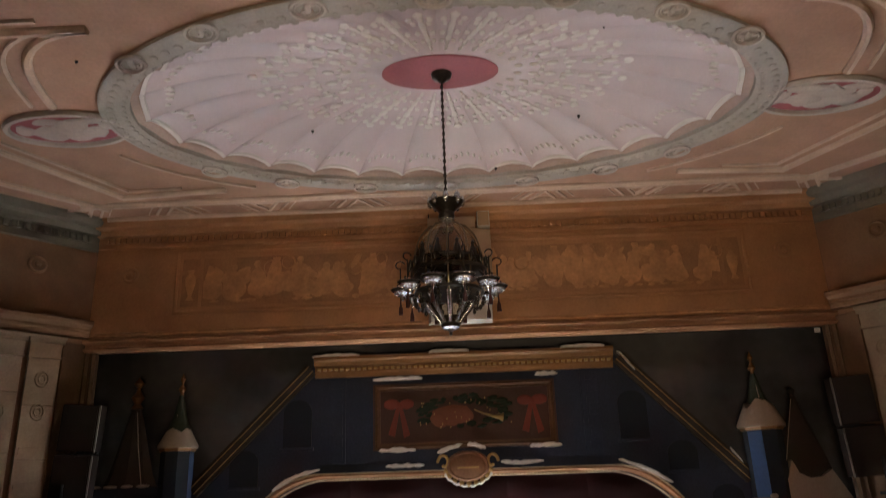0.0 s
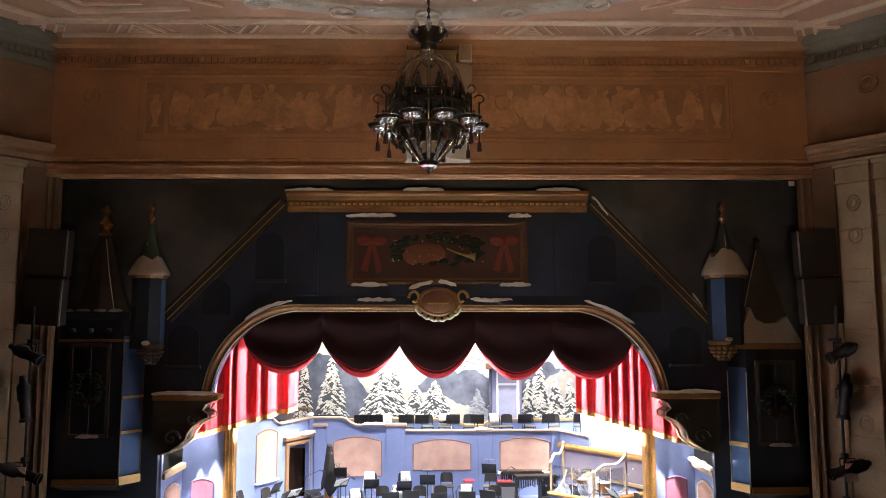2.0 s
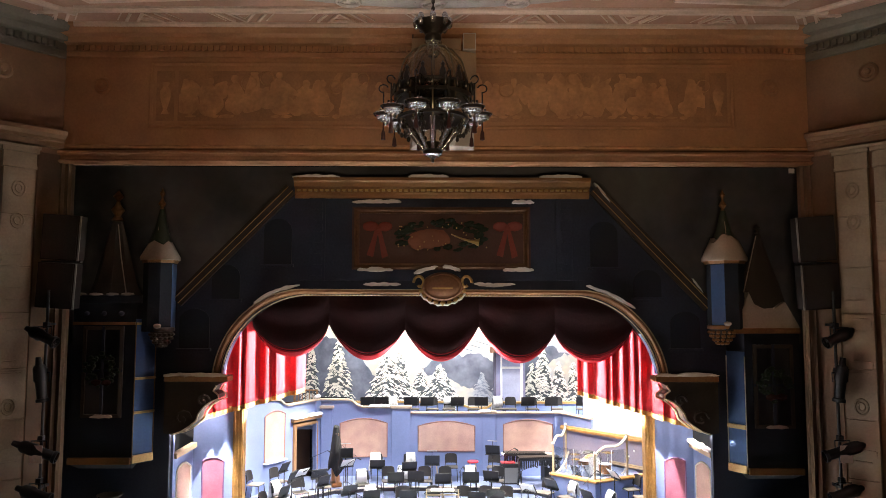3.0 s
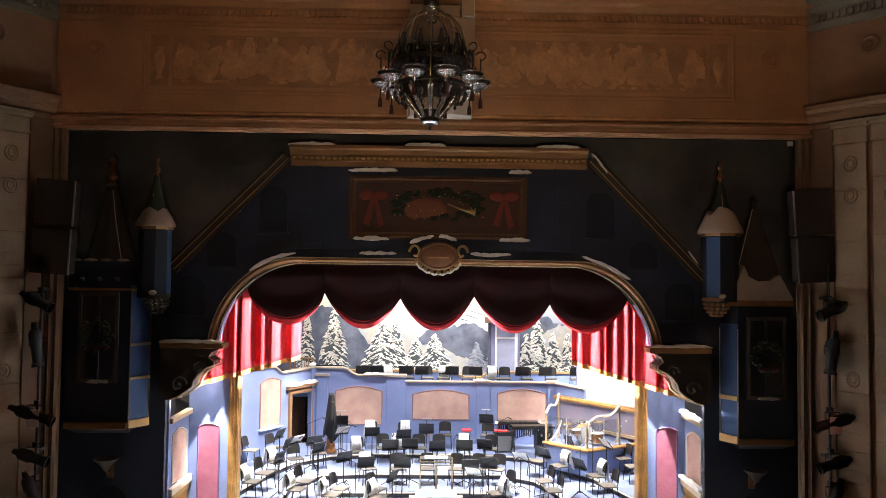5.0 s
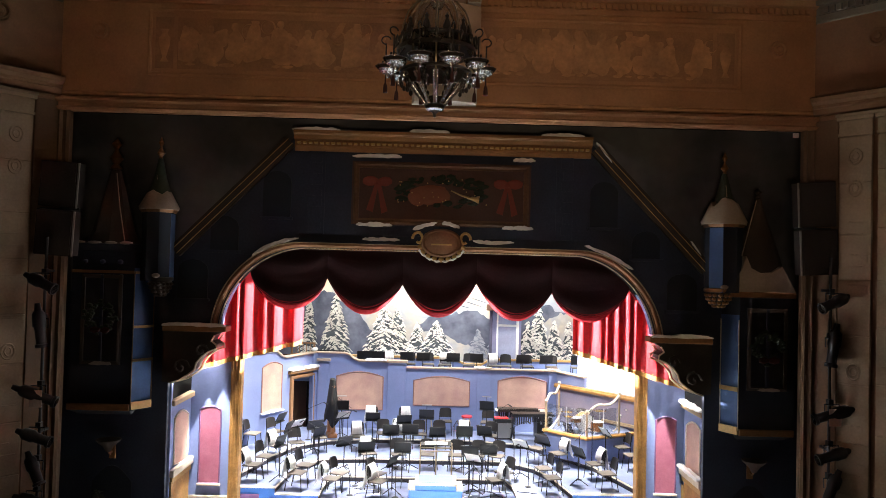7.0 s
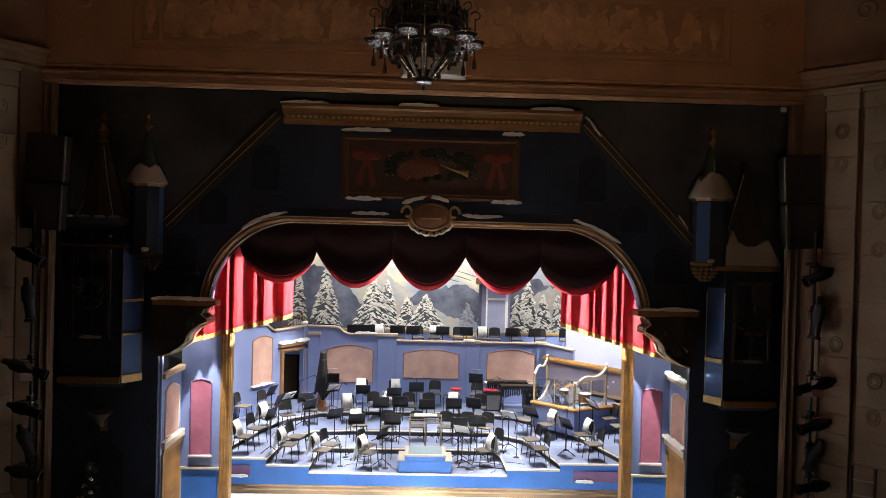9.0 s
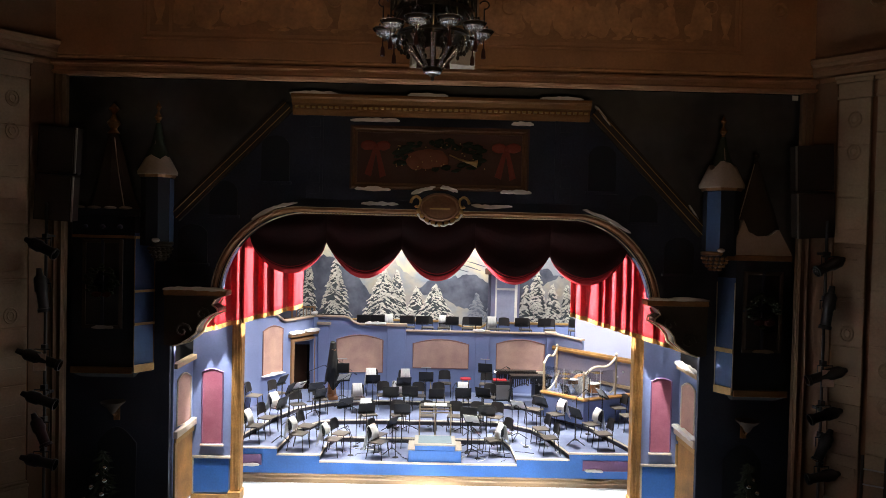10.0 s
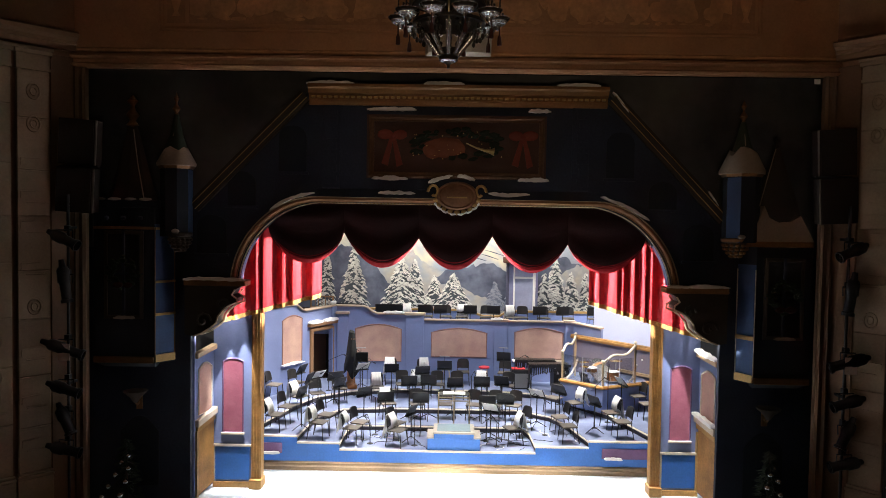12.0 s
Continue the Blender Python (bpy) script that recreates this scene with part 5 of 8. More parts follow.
for x0, x1, z0, z1 in ((-3.12, -1.60, 1.60, 2.82), (-0.60, 1.23, 1.78, 2.73), (2.16, 3.75, 1.76, 2.78)):
    inset_panel(wall, x0, x1, z0, z1, 0.15, PANEL_PINK, "mottled pink arched panel", PANEL_EDGE)
for x, w in ((-1.16, 0.30), (1.68, 0.22), (3.95, 0.14), (-3.55, 0.18)):
    part("pilaster", box(x - w, x + w, -0.06, -0.001, 0.9, 2.96 if x > 0 else 3.13, None, 0.01), SET_BLUE, wall)
    part("pilaster_cap", box(x - w - 0.05, x + w + 0.05, -0.12, 0.13, 2.97 if x > 0 else 3.14, 3.06 if x > 0 else 3.23, None, 0.02), COPING_PALE, wall, "tan pilaster cap")
COPING = [(-0.14, 0.0), (0.07, 0.0), (0.08, 0.03), (0.07, 0.05), (-0.14, 0.05)]
part("coping", moulding([(-0.85, 0, 2.97), (4.1, 0, 2.97)], COPING), COPING_PALE, wall, "tan coping")
pts = [(-3.95, 0, 3.40), (-2.87, 0, 3.39), (-2.72, 0, 3.34), (-2.58, 0, 3.22), (-2.4, 0, 3.15), (-0.84, 0, 3.14)]
part("coping", moulding(pts, COPING), COPING_PALE, wall, "tan swept coping")
part("snow_lump", snow_strip(bmesh.new(), [(-2.2, -0.02, 3.23), (-1.5, -0.02, 3.23)], 0.05, 0.14, 3, 0.02), SNOW, wall, "", True)
part("snow_lump", snow_strip(bmesh.new(), [(1.35, -0.02, 3.06), (1.75, -0.02, 3.06)], 0.05, 0.14, 6, 0.02), SNOW, wall, "", True)
part("base_board", box(2.1, 3.9, -0.05, -0.001, 1.66, 1.74, None, 0.01), CREAM, wall)

# angled wall with the doorway
A0, A1 = (-6.03, 20.05), (-3.80, 24.05)
LA = math.hypot(A1[0] - A0[0], A1[1] - A0[1])
top = thing("set_angled_wall", "periwinkle scenery wall with an open doorway and arched panel", "scenery")
top.matrix_world = wall_frame(A0, A1)
d0, d1 = LA - 1.18, LA - 0.23
TOPZ = 3.40
wall = part("wall", slab([(0, 0), (d0, 0), (d0, 2.68), (d1, 2.68), (d1, 0), (LA, 0), (LA, TOPZ), (LA - 1.58, TOPZ - 0.02), (LA - 1.75, TOPZ + 0.04), (LA - 1.96, TOPZ + 0.19), (LA - 2.26, TOPZ + 0.22), (0, TOPZ + 0.2)], 0, 0.1), SET_BLUE, top)
inset_panel(wall, LA - 2.57, LA - 1.69, 1.86, 3.30, 0.12, PANEL_PINK, "pale pink arched panel", PANEL_EDGE)
part("snow_lump", snow_strip(bmesh.new(), [(LA - 2.62, 0, 1.82), (LA - 1.64, 0, 1.82)], 0.05, 0.1, 2, 0.03), SNOW, wall, "", True)
fr = [(0, 0.0), (0, -0.06), (-0.05, -0.08), (-0.11, -0.06), (-0.13, 0.0)]
part("door_frame", moulding([(d1, 0, 0), (d1, 0, 2.68), (d0, 0, 2.68), (d0, 0, 0)], fr, None, False, (0, 1, 0)), DOOR_WOOD, wall, "brown wooden door frame")
part("door_hood", box(d0 - 0.25, d1 + 0.22, -0.14, 0, 2.85, 2.95, None, 0.02), DOOR_WOOD, wall)
part("snow_lump", snow_strip(bmesh.new(), [(d0 - 0.25, -0.02, 2.98), (d0 + 0.38, -0.02, 2.98)], 0.07, 0.14, 1, 0.03), SNOW, wall, "", True)
part("snow_lump", snow_strip(bmesh.new(), [(d0 + 0.5, -0.02, 2.98), (d1 + 0.22, -0.02, 2.98)], 0.07, 0.14, 4, 0.03), SNOW, wall, "", True)
part("coping", moulding([(0, 0, TOPZ + 0.2), (LA - 2.26, 0, TOPZ + 0.22), (LA - 1.96, 0, TOPZ + 0.19), (LA - 1.75, 0, TOPZ + 0.04), (LA - 1.58, 0, TOPZ - 0.02), (LA, 0, TOPZ)], COPING), COPING_PALE, wall, "tan swept coping")
part("corner_pilaster", box(LA - 0.24, LA - 0.02, -0.07, -0.001, 0.9, TOPZ, None, 0.01), SET_BLUE, wall)
part("snow_lump", blob(bmesh.new(), (LA - 0.15, -0.03, TOPZ + 0.12), (0.13, 0.09, 0.07), 4, 0.3), SNOW, wall, "", True)
structure("backing_cloth", box(-7.0, -4.15, 24.3, 24.33, 0, 3.3), mat("brown_masking_cloth", (0.06, 0.028, 0.014), 0.95), "dark brown cloth behind the doorway", "curtain")
structure("backing_cloth", box(-7.0, -6.97, 18.0, 24.3, 0, 4.2), BLACK_CLOTH, "black cloth masking the wing", "curtain")
structure("backing_cloth", box(7.6, 7.63, 17.0, 26.0, 0, 4.2), BLACK_CLOTH, "black cloth masking the wing", "curtain")

# stepped gallery return and pale wall beside the drummer
top = thing("set_stair_wall", "blue scenery wall stepping down with gilded rail", "scenery")
top.matrix_world = wall_frame((4.07, 23.9), (6.75, 20.6))
LS = math.hypot(2.68, 3.3)
# greyed and browned to hold the shade on this wall
wall = part("wall", slab([(0, 0), (LS, 0), (LS, 2.55), (2.9, 2.55), (0.0, 2.55)], 0, 0.1), mat("shaded_lilac_paint", (0.22, 0.22, 0.34), 0.75, second=(0.30, 0.25, 0.30)), top, "lilac wall, shade put into its grey colour")
part("upper_step", slab([(0, 2.55), (1.15, 2.55), (1.15, 2.92), (0, 2.97)], 0.0, 0.1), SET_BLUE, top)
part("upper_coping", moulding([(0, 0, 2.97), (1.15, 0, 2.92)], COPING), COPING_PALE, top)
part("gilded_rail", moulding([(0.0, 0, 2.50), (LS, 0, 2.50)], [(-0.02, 0), (0.13, 0), (0.14, 0.07), (0.11, 0.13), (-0.02, 0.13)]), GOLD_POST, top, "gilded rail")
part("low_rail", moulding([(1.9, 0, 1.72), (LS, 0, 1.72)], [(-0.02, 0), (0.09, 0), (0.09, 0.08), (-0.02, 0.08)]), TAN_TRIM, top)
for x, z in ((2.75, 2.2), (2.55, 2.02)):
    part("white_lamp_dot", blob(bmesh.new(), (x, -0.02, z), (0.035, 0.02, 0.035), 1, 0), SNOW, top, "", True)
top2 = part("side_flat", box(4.78, 7.6, 24.1, 24.16, 0, 3.70), mat("pale_lilac_scenic_paint", (0.60, 0.63, 0.80), 0.7, var=0.04, bump=0.03), None)
tagged(top2, "pale blue lit scenery flat beside the gallery", "scenery")

# choir gallery and painted backdrop
structure("gallery_deck", box(-5.2, 6.9, 24.18, 27.0, 2.44, 2.56), DECK, "raised gallery deck behind the wall", "floor")
top = thing("gallery_rail", "low blue rail with gilded coping behind the gallery", "scenery", (0, 26.3, 2.56))
part("panel", slab([(-5.0, 0), (6.5, 0), (6.5, 0.44), (2.2, 0.44), (1.95, 0.36), (1.75, 0.25), (1.2, 0.25), (0.9, 0.36), (0.6, 0.46), (-5.0, 0.46)], 0, 0.06), SET_BLUE, top)
part("coping", moulding([(-5.0, 0, 0.46), (0.6, 0, 0.46), (0.9, 0, 0.36), (1.2, 0, 0.25), (1.75, 0, 0.25), (1.95, 0, 0.36), (2.2, 0, 0.44), (6.5, 0, 0.44)], [(-0.1, 0), (0.06, 0), (0.06, 0.07), (-0.1, 0.07)]), GOLD, top, "gilded coping")


# ---- painted backdrop ----
BD = 27.2


def backdrop_paint():
    m = mat("painted_winter_cloth", (0.30, 0.35, 0.46), 0.85, var=0.1, bump=0.02)
    nt = m.node_tree
    b = nt.nodes["Principled BSDF"]
    co = nt.nodes.new("ShaderNodeTexCoord")
    sep = nt.nodes.new("ShaderNodeSeparateXYZ")
    nt.links.new(co.outputs["Object"], sep.inputs[0])
    cloud = nt.nodes.new("ShaderNodeTexNoise")
    cloud.inputs["Scale"].default_value, cloud.inputs["Detail"].default_value, cloud.inputs["Distortion"].default_value = 0.55, 6, 0.8
    nt.links.new(co.outputs["Object"], cloud.inputs["Vector"])
    add = nt.nodes.new("ShaderNodeMath")
    add.operation = "MULTIPLY_ADD"
    add.inputs[1].default_value, add.inputs[2].default_value = 3.0, -1.5
    nt.links.new(cloud.outputs["Fac"], add.inputs[0])
    tot = nt.nodes.new("ShaderNodeMath")
    nt.links.new(add.outputs[0], tot.inputs[0])
    nt.links.new(sep.outputs["Z"], tot.inputs[1])
    mr = nt.nodes.new("ShaderNodeMapRange")
    mr.inputs["From Min"].default_value, mr.inputs["From Max"].default_value = 2.6, 6.4
    nt.links.new(tot.outputs[0], mr.inputs["Value"])
    ramp = nt.nodes.new("ShaderNodeValToRGB")
    e = ramp.color_ramp.elements
    e[0].position, e[0].color = 0.0, (0.22, 0.25, 0.37, 1)
    e[1].position, e[1].color = 1.0, (0.84, 0.72, 0.44, 1)
    for pos, col in ((0.32, (0.30, 0.34, 0.44, 1)), (0.52, (0.40, 0.43, 0.49, 1)), (0.64, (0.70, 0.64, 0.48, 1)), (0.74, (0.45, 0.48, 0.51, 1)), (0.86, (0.84, 0.76, 0.54, 1))):
        k = ramp.color_ramp.elements.new(pos)
        k.color = col
    nt.links.new(mr.outputs[0], ramp.inputs[0])
    nt.links.new(ramp.outputs[0], b.inputs["Base Color"])
    return m


cloth = structure("painted_backdrop", box(-7.5, 7.5, BD, BD + 0.02, 2.0, 8.4), backdrop_paint(), "painted winter mountain backdrop cloth", "backdrop")
HILL = mat("painted_blue_hill", (0.065, 0.08, 0.125), 0.9, scale=1.5, fine=6, second=(0.17, 0.19, 0.26))
HILL_PALE = mat("painted_snow_slope", (0.62, 0.57, 0.47), 0.9, scale=2.4, fine=7, second=(0.36, 0.40, 0.47))
TREE_DARK = mat("painted_dark_fir", (0.075, 0.09, 0.105), 0.9, var=0.35, scale=3, fine=9)
TREE_DIM = mat("painted_misty_fir", (0.20, 0.23, 0.30), 0.9, var=0.2, fine=9)
TREE_SNOW = mat("painted_fir_snow", (0.74, 0.74, 0.69), 0.9, var=0.25, scale=4, fine=12)
TREE_SNOW_DIM = mat("painted_misty_snow", (0.36, 0.39, 0.46), 0.9, var=0.15, fine=12)


def hill(points, material, layer):
    pts = []
    for i in range(len(points) - 1):
        a, b = points[i], points[i + 1]
        for k in range(6):
            t = k / 6
            pts.append((a[0] + (b[0] - a[0]) * t, a[1] + (b[1] - a[1]) * t + 0.14 * noise.noise(Vector((i * 3 + t * 2.7, layer, 0.5)))))
    pts.append(points[-1])
    part("painted_hill", slab([(points[0][0], 2.1)] + pts + [(points[-1][0], 2.1)], BD - 0.004 * layer, BD - 0.004 * layer + 0.003), material, cloth)


hill([(-3.3, 5.1), (-2.7, 4.75), (-2.0, 5.05), (-1.42, 5.15), (-1.1, 4.8), (-0.4, 4.45), (0.4, 4.1)], HILL_PALE, 1)
hill([(-6.5, 4.6), (-5.2, 4.9), (-4.53, 5.14), (-4.09, 5.38), (-3.44, 5.22), (-2.85, 4.55), (-2.37, 3.95), (-1.6, 3.3)], HILL, 4)
hill([(-0.7, 3.9), (-0.1, 4.45), (0.5, 4.55), (0.92, 4.66), (1.42, 4.76), (1.86, 4.6), (2.4, 4.3), (3.2, 4.1)], HILL, 3)
hill([(-0.9, 3.75), (-0.2, 3.95), (0.35, 3.85), (0.9, 3.55), (1.5, 3.35), (2.2, 3.2)], HILL_PALE, 5)
hill([(3.2, 4.5), (3.8, 4.95), (4.09, 5.0), (4.5, 4.8), (5.2, 4.6)], HILL, 2)
hill([(3.9, 4.2), (4.5, 4.6), (4.9, 4.72), (5.6, 4.5), (6.5, 4.3)], HILL_PALE, 5)
for x0, z0, x1, z1 in ((0.95, 5.1, 1.75, 4.86), (1.1, 5.25, 1.95, 5.0), (0.7, 4.95, 1.3, 4.8)):
    part("painted_streak", slab([(x0, z0), (x1, z1), (x1 + 0.04, z1 + 0.014), ((x0 + x1) / 2, (z0 + z1) / 2 + 0.035)], BD - 0.008, BD - 0.005), HILL, cloth)


def painted_tree(x, z0, tip, half, seed, layer, dark, snow):
    """A fir painted flat on the cloth: dark boughs and drooping strokes of snow."""
    rnd = random.Random(seed)
    h = tip - z0
    tiers = max(6, int(h / 0.17))
    y = BD - 0.004 * layer
    left, right = [], []
    for k in range(tiers):
        f = k / tiers
        w = half * (1 - f) ** 0.85 + 0.03
        z = z0 + h * f
        left += [(x - w * rnd.uniform(0.85, 1.1), z - 0.05), (x - w * 0.66, z + h / tiers * 0.55)]
        right += [(x + w * rnd.uniform(0.85, 1.1), z - 0.05), (x + w * 0.66, z + h / tiers * 0.55)]
    tree = part("painted_fir", slab(left + [(x, tip)] + right[::-1], y, y + 0.003), dark, cloth)
    bm = bmesh.new()
    for k in range(int(135 * h * (half + 0.14))):
        f = rnd.random() ** 1.25
        w = half * (1 - f) ** 0.85 + 0.03
        c, zz = x + w * rnd.uniform(-0.92, 0.92), z0 + h * f + rnd.uniform(-0.04, 0.04)
        side = 1 if c > x else -1
        ln, th, slope = rnd.uniform(0.10, 0.27) * (0.45 + 0.6 * (1 - f)), rnd.uniform(0.022, 0.058), rnd.uniform(0.3, 0.75)
        top, low = [], []
        for j in range(5):
            t = j / 4
            px = c + side * ln * (t - 0.4)
            pz = zz - slope * ln * t * t + 0.015 * math.sin(t * 9 + k)
            v = th * math.sin(math.pi * (0.12 + 0.8 * t)) * rnd.uniform(0.75, 1.2)
            top.append((px, pz + v))
            low.append((px, pz - 0.25 * v - 0.012 * (j % 2)))
        yy = y - 0.004 - 0.0002 * (k % 60)
        bm.faces.new([bm.verts.new((px, yy, pz)) for px, pz in top + low[::-1]])
    ob = part("painted_snow", bm, snow, tree)


for k, (x, z0, tip, half, misty) in enumerate(((-4.62, 3.0, 4.95, 0.36, 0), (-3.62, 3.0, 5.2, 0.60, 0), (-1.82, 3.0, 4.88, 0.85, 1), (-1.35, 3.0, 4.80, 0.55, 1), (-0.6, 3.0, 4.24, 0.45, 1), (0.1, 3.0, 4.28, 0.74, 1), (1.66, 3.0, 3.98, 0.40, 2), (2.17, 3.0, 3.6, 0.22, 2), (3.5, 3.0, 4.35, 0.4, 1), (3.91, 3.0, 4.9, 0.52, 1), (4.5, 3.0, 4.38, 0.40, 1), (5.02, 3.0, 4.4, 0.3, 0))):
    painted_tree(x, z0, tip, half, k, 6 + (k % 3) * 4, TREE_DIM if misty == 2 else TREE_DARK, TREE_SNOW_DIM if misty == 2 else TREE_SNOW)

# a small tower window standing before the cloth
top = thing("tower_window_flat", "lilac tower flat with white framed window and brown eave", "scenery", (2.68, 26.9, 2.56))
part("wall", box(-0.55, 0.55, 0, 0.08, 0, 2.55), mat("lilac_flat", (0.25, 0.26, 0.42), 0.8), top)
win = part("window", box(-0.36, 0.40, -0.02, 0, 0.3, 2.1), mat("pale_lilac_pane", (0.33, 0.36, 0.52), 0.6), top)
for a, b, c, d in ((-0.36, -0.30, 0.3, 2.1), (0.36, 0.46, 0.1, 2.3), (-0.36, 0.46, 1.62, 1.70), (-0.36, 0.46, 0.3, 0.38)):
    part("window_bar", box(a, b, -0.06 if d - c > 1 else -0.052, -0.02, c, d, None, 0.008), SNOW, win, "white window bar")
part("eave", box(-0.75, 0.6, -0.25, 0.08, 2.2, 2.42, None, 0.03), mat("brown_eave", (0.12, 0.06, 0.04), 0.7), top, "brown eave")
part("dark_edge", box(-0.62, -0.52, -0.06, 0.08, 0, 2.3, None, 0.01), mat("dark_lilac", (0.08, 0.08, 0.13), 0.8), top)


# ---- draperies ----
def build_side_curtain(path, hem_a, hem_b, z1, lean, seed, name_label):
    """A pleated velvet leg hanging along a line in plan, its hem rising from one end to the other, with gold fringe; lean skews the pleats."""
    pts = [Vector((*p, 0)) for p in path]
    n = 420
    lens = [(b - a).length for a, b in zip(pts, pts[1:])]
    total = sum(lens)
    rnd = random.Random(seed)
    cuts = [0.0]
    while cuts[-1] < total:
        cuts.append(cuts[-1] + rnd.choice((0.15, 0.24, 0.36, 0.46)) * rnd.uniform(0.9, 1.1))
    deep = [rnd.uniform(0.75, 1.25) for _ in cuts]
    base = []
    for i in range(n + 1):
        d = s = total * i / n
        k = 0
        while k < len(lens) - 1 and d > lens[k]:
            d -= lens[k]
            k += 1
        t = (pts[k + 1] - pts[k]).normalized()
        j = max(q for q in range(len(cuts)) if cuts[q] <= s + 1e-9)
        wide = (cuts[j + 1] if j + 1 < len(cuts) else cuts[j] + 0.4) - cuts[j]
        f = (s - cuts[j]) / wide
        f = f if lean > 0 else 1 - f
        w = math.cos(math.pi * f / 0.72) if f < 0.72 else -math.cos(math.pi * (f - 0.72) / 0.28)
        base.append((pts[k] + t * d, Vector((t.y, -t.x, 0)), s, w * (0.03 + 0.13 * min(wide, 0.35)) * deep[j]))
    top = thing("red_curtain", name_label, "curtain", (0, 0, 0), "red stage curtains")

    def sheet(lo, hi, out, rows):
        bm = bmesh.new()
        grid = []
        for r in range(rows + 1):
            row = []
            for p, nrm, s, w in base:
                hem = hem_a + (hem_b - hem_a) * s / total
                za, zb = hem + lo, hem + hi if hi < 1 else z1
                z = za + (zb - za) * r / rows
                q = w * (0.85 + 0.15 * math.sin(z * 1.3 + s)) * (0.8 + 0.2 * min(1, (z - hem) / 0.8)) + 0.012 * noise.noise(Vector((s * 14, z * 2.2, seed)))
                row.append(bm.verts.new(p + nrm * (q + out) + Vector((0, 0, z))))
            grid.append(row)
        for a, b in zip(grid, grid[1:]):
            for i in range(n):
                bm.faces.new((a[i], a[i + 1], b[i + 1], b[i]))
        return bm
    c = part("drape", sheet(0.10, 9, 0, 30), RED_VELVET, top, "pleated red velvet", True)
    part("fringe", sheet(0.0, 0.13, 0.012, 2), FRINGE, top, "gold tasselled fringe", True)
    mod = c.modifiers.new("thickness", "SOLIDIFY")
    mod.thickness = 0.012


build_side_curtain([(-5.35, 16.28), (-4.99, 16.41), (-4.39, 16.61), (-3.05, 17.13)], 3.85, 4.43, 8.2, 1, 3, "red velvet side curtain with gold fringe, pleated")
build_side_curtain([(3.28, 17.14), (4.44, 16.66), (4.93, 16.48), (5.8, 16.18)], 4.36, 3.66, 8.2, -1, 8, "red velvet side curtain with gold fringe, pleated")

VY = 16.35


def build_valance():
    top = thing("swag_valance", "red velvet valance hung in five swags, shade put into its colour", "valance", (0, VY, 6))
    cusps = [(-4.95, 5.3), (-4.13, 6.12), (-2.41, 5.99), (-0.72, 5.88), (0.93, 5.95), (2.63, 5.79), (4.36, 5.90), (5.1, 5.3)]
    lows = [5.2, 5.31, 5.24, 5.21, 5.18, 5.19, 5.15]
    part("heading", box(-4.95, 5.1, 0.10, 0.13, 0.4, 1.9), SHADE_VELVET, top, "velvet heading, shade put into its colour")
    part("batten", box(-4.9, 5.0, -0.225, 0.245, 1.6, 1.68), BLACK, top, "black hanging batten")
    for k in range(7):
        (xa, za), (xb, zb) = cusps[k], cusps[k + 1]
        zl = lows[k]
        n, rows = 36, 16
        bm = bmesh.new()
        grid = []
        hem = []
        for r in range(rows + 1):
            f = r / rows
            row = []
            for i in range(n + 1):
                t = i / n
                sag = (4 * t * (1 - t)) ** {1: 0.7, 5: 0.8}.get(k, 1.0)
                ztop = 7.1
                chord = za + (zb - za) * t
                zlow = chord + (zl - (za + zb) / 2) * sag
                if k in (0, 6):
                    zlow = chord - 0.12 * sag
                z = ztop + (zlow - ztop) * f
                fold = 0.035 * math.sin(f * 15 + 1.2 * sag) * (0.3 + 0.7 * sag) + 0.10 * sag * f
                x = xa + (xb - xa) * t
                row.append(bm.verts.new((x, -fold, z - 6)))
                if r == rows:
                    hem.append((x, -fold, z - 6, sag))
            grid.append(row)
        for a, b in zip(grid, grid[1:]):
            for i in range(n):
                bm.faces.new((a[i], a[i + 1], b[i + 1], b[i]))
        s = part("swag", bm, SHADE_VELVET, top, "velvet swag, shade put into its colour", True)
        # the gathered hem: a thick roll with folds along it; brighter red stands for its light
        band = bmesh.new()
        strips = []
        for j in range(13):
            a = math.pi * (-0.62 + 1.3 * j / 12)
            row = []
            for i, (x, y, z, sag) in enumerate(hem):
                wide = 0.024 + 0.085 * sag ** 0.9
                ripple = 1 + 0.10 * math.sin(j * 2.1 + 3.0 * i / n + k)
                row.append(band.verts.new((x, y + 0.03 - 0.5 * wide * ripple * math.cos(a), z + 0.75 * wide + wide * ripple * math.sin(a))))
            strips.append(row)
        for a, b in zip(strips, strips[1:]):
            for i in range(n):
                band.faces.new((a[i], a[i + 1], b[i + 1], b[i]))
        part("hem_roll", band, RED_VELVET, s, "velvet hem roll, light put into its brighter red", True)
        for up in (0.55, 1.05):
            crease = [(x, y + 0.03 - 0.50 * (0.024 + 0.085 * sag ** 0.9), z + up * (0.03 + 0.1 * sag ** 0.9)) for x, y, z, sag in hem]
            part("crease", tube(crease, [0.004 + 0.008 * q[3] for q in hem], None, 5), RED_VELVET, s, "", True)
    return top


build_valance()
structure("border_cloth", box(-6.5, 6.6, 16.6, 16.63, 6.5, 9.6), BLACK_CLOTH, "black border cloth behind the valance", "curtain")


# ---- orchestra riser ----
RF = 18.0
EDGE2 = [(-2.72, RF), (-2.70, 19.1), (-2.52, 19.70), (2.0, 19.70), (2.16, 19.1), (2.20, RF)]
EDGE3 = [(-3.78, RF), (-3.65, 19.8), (-3.05, 20.75), (-1.85, 20.95), (2.05, 20.95), (2.85, 20.3), (3.2, 19.5), (3.52, RF)]
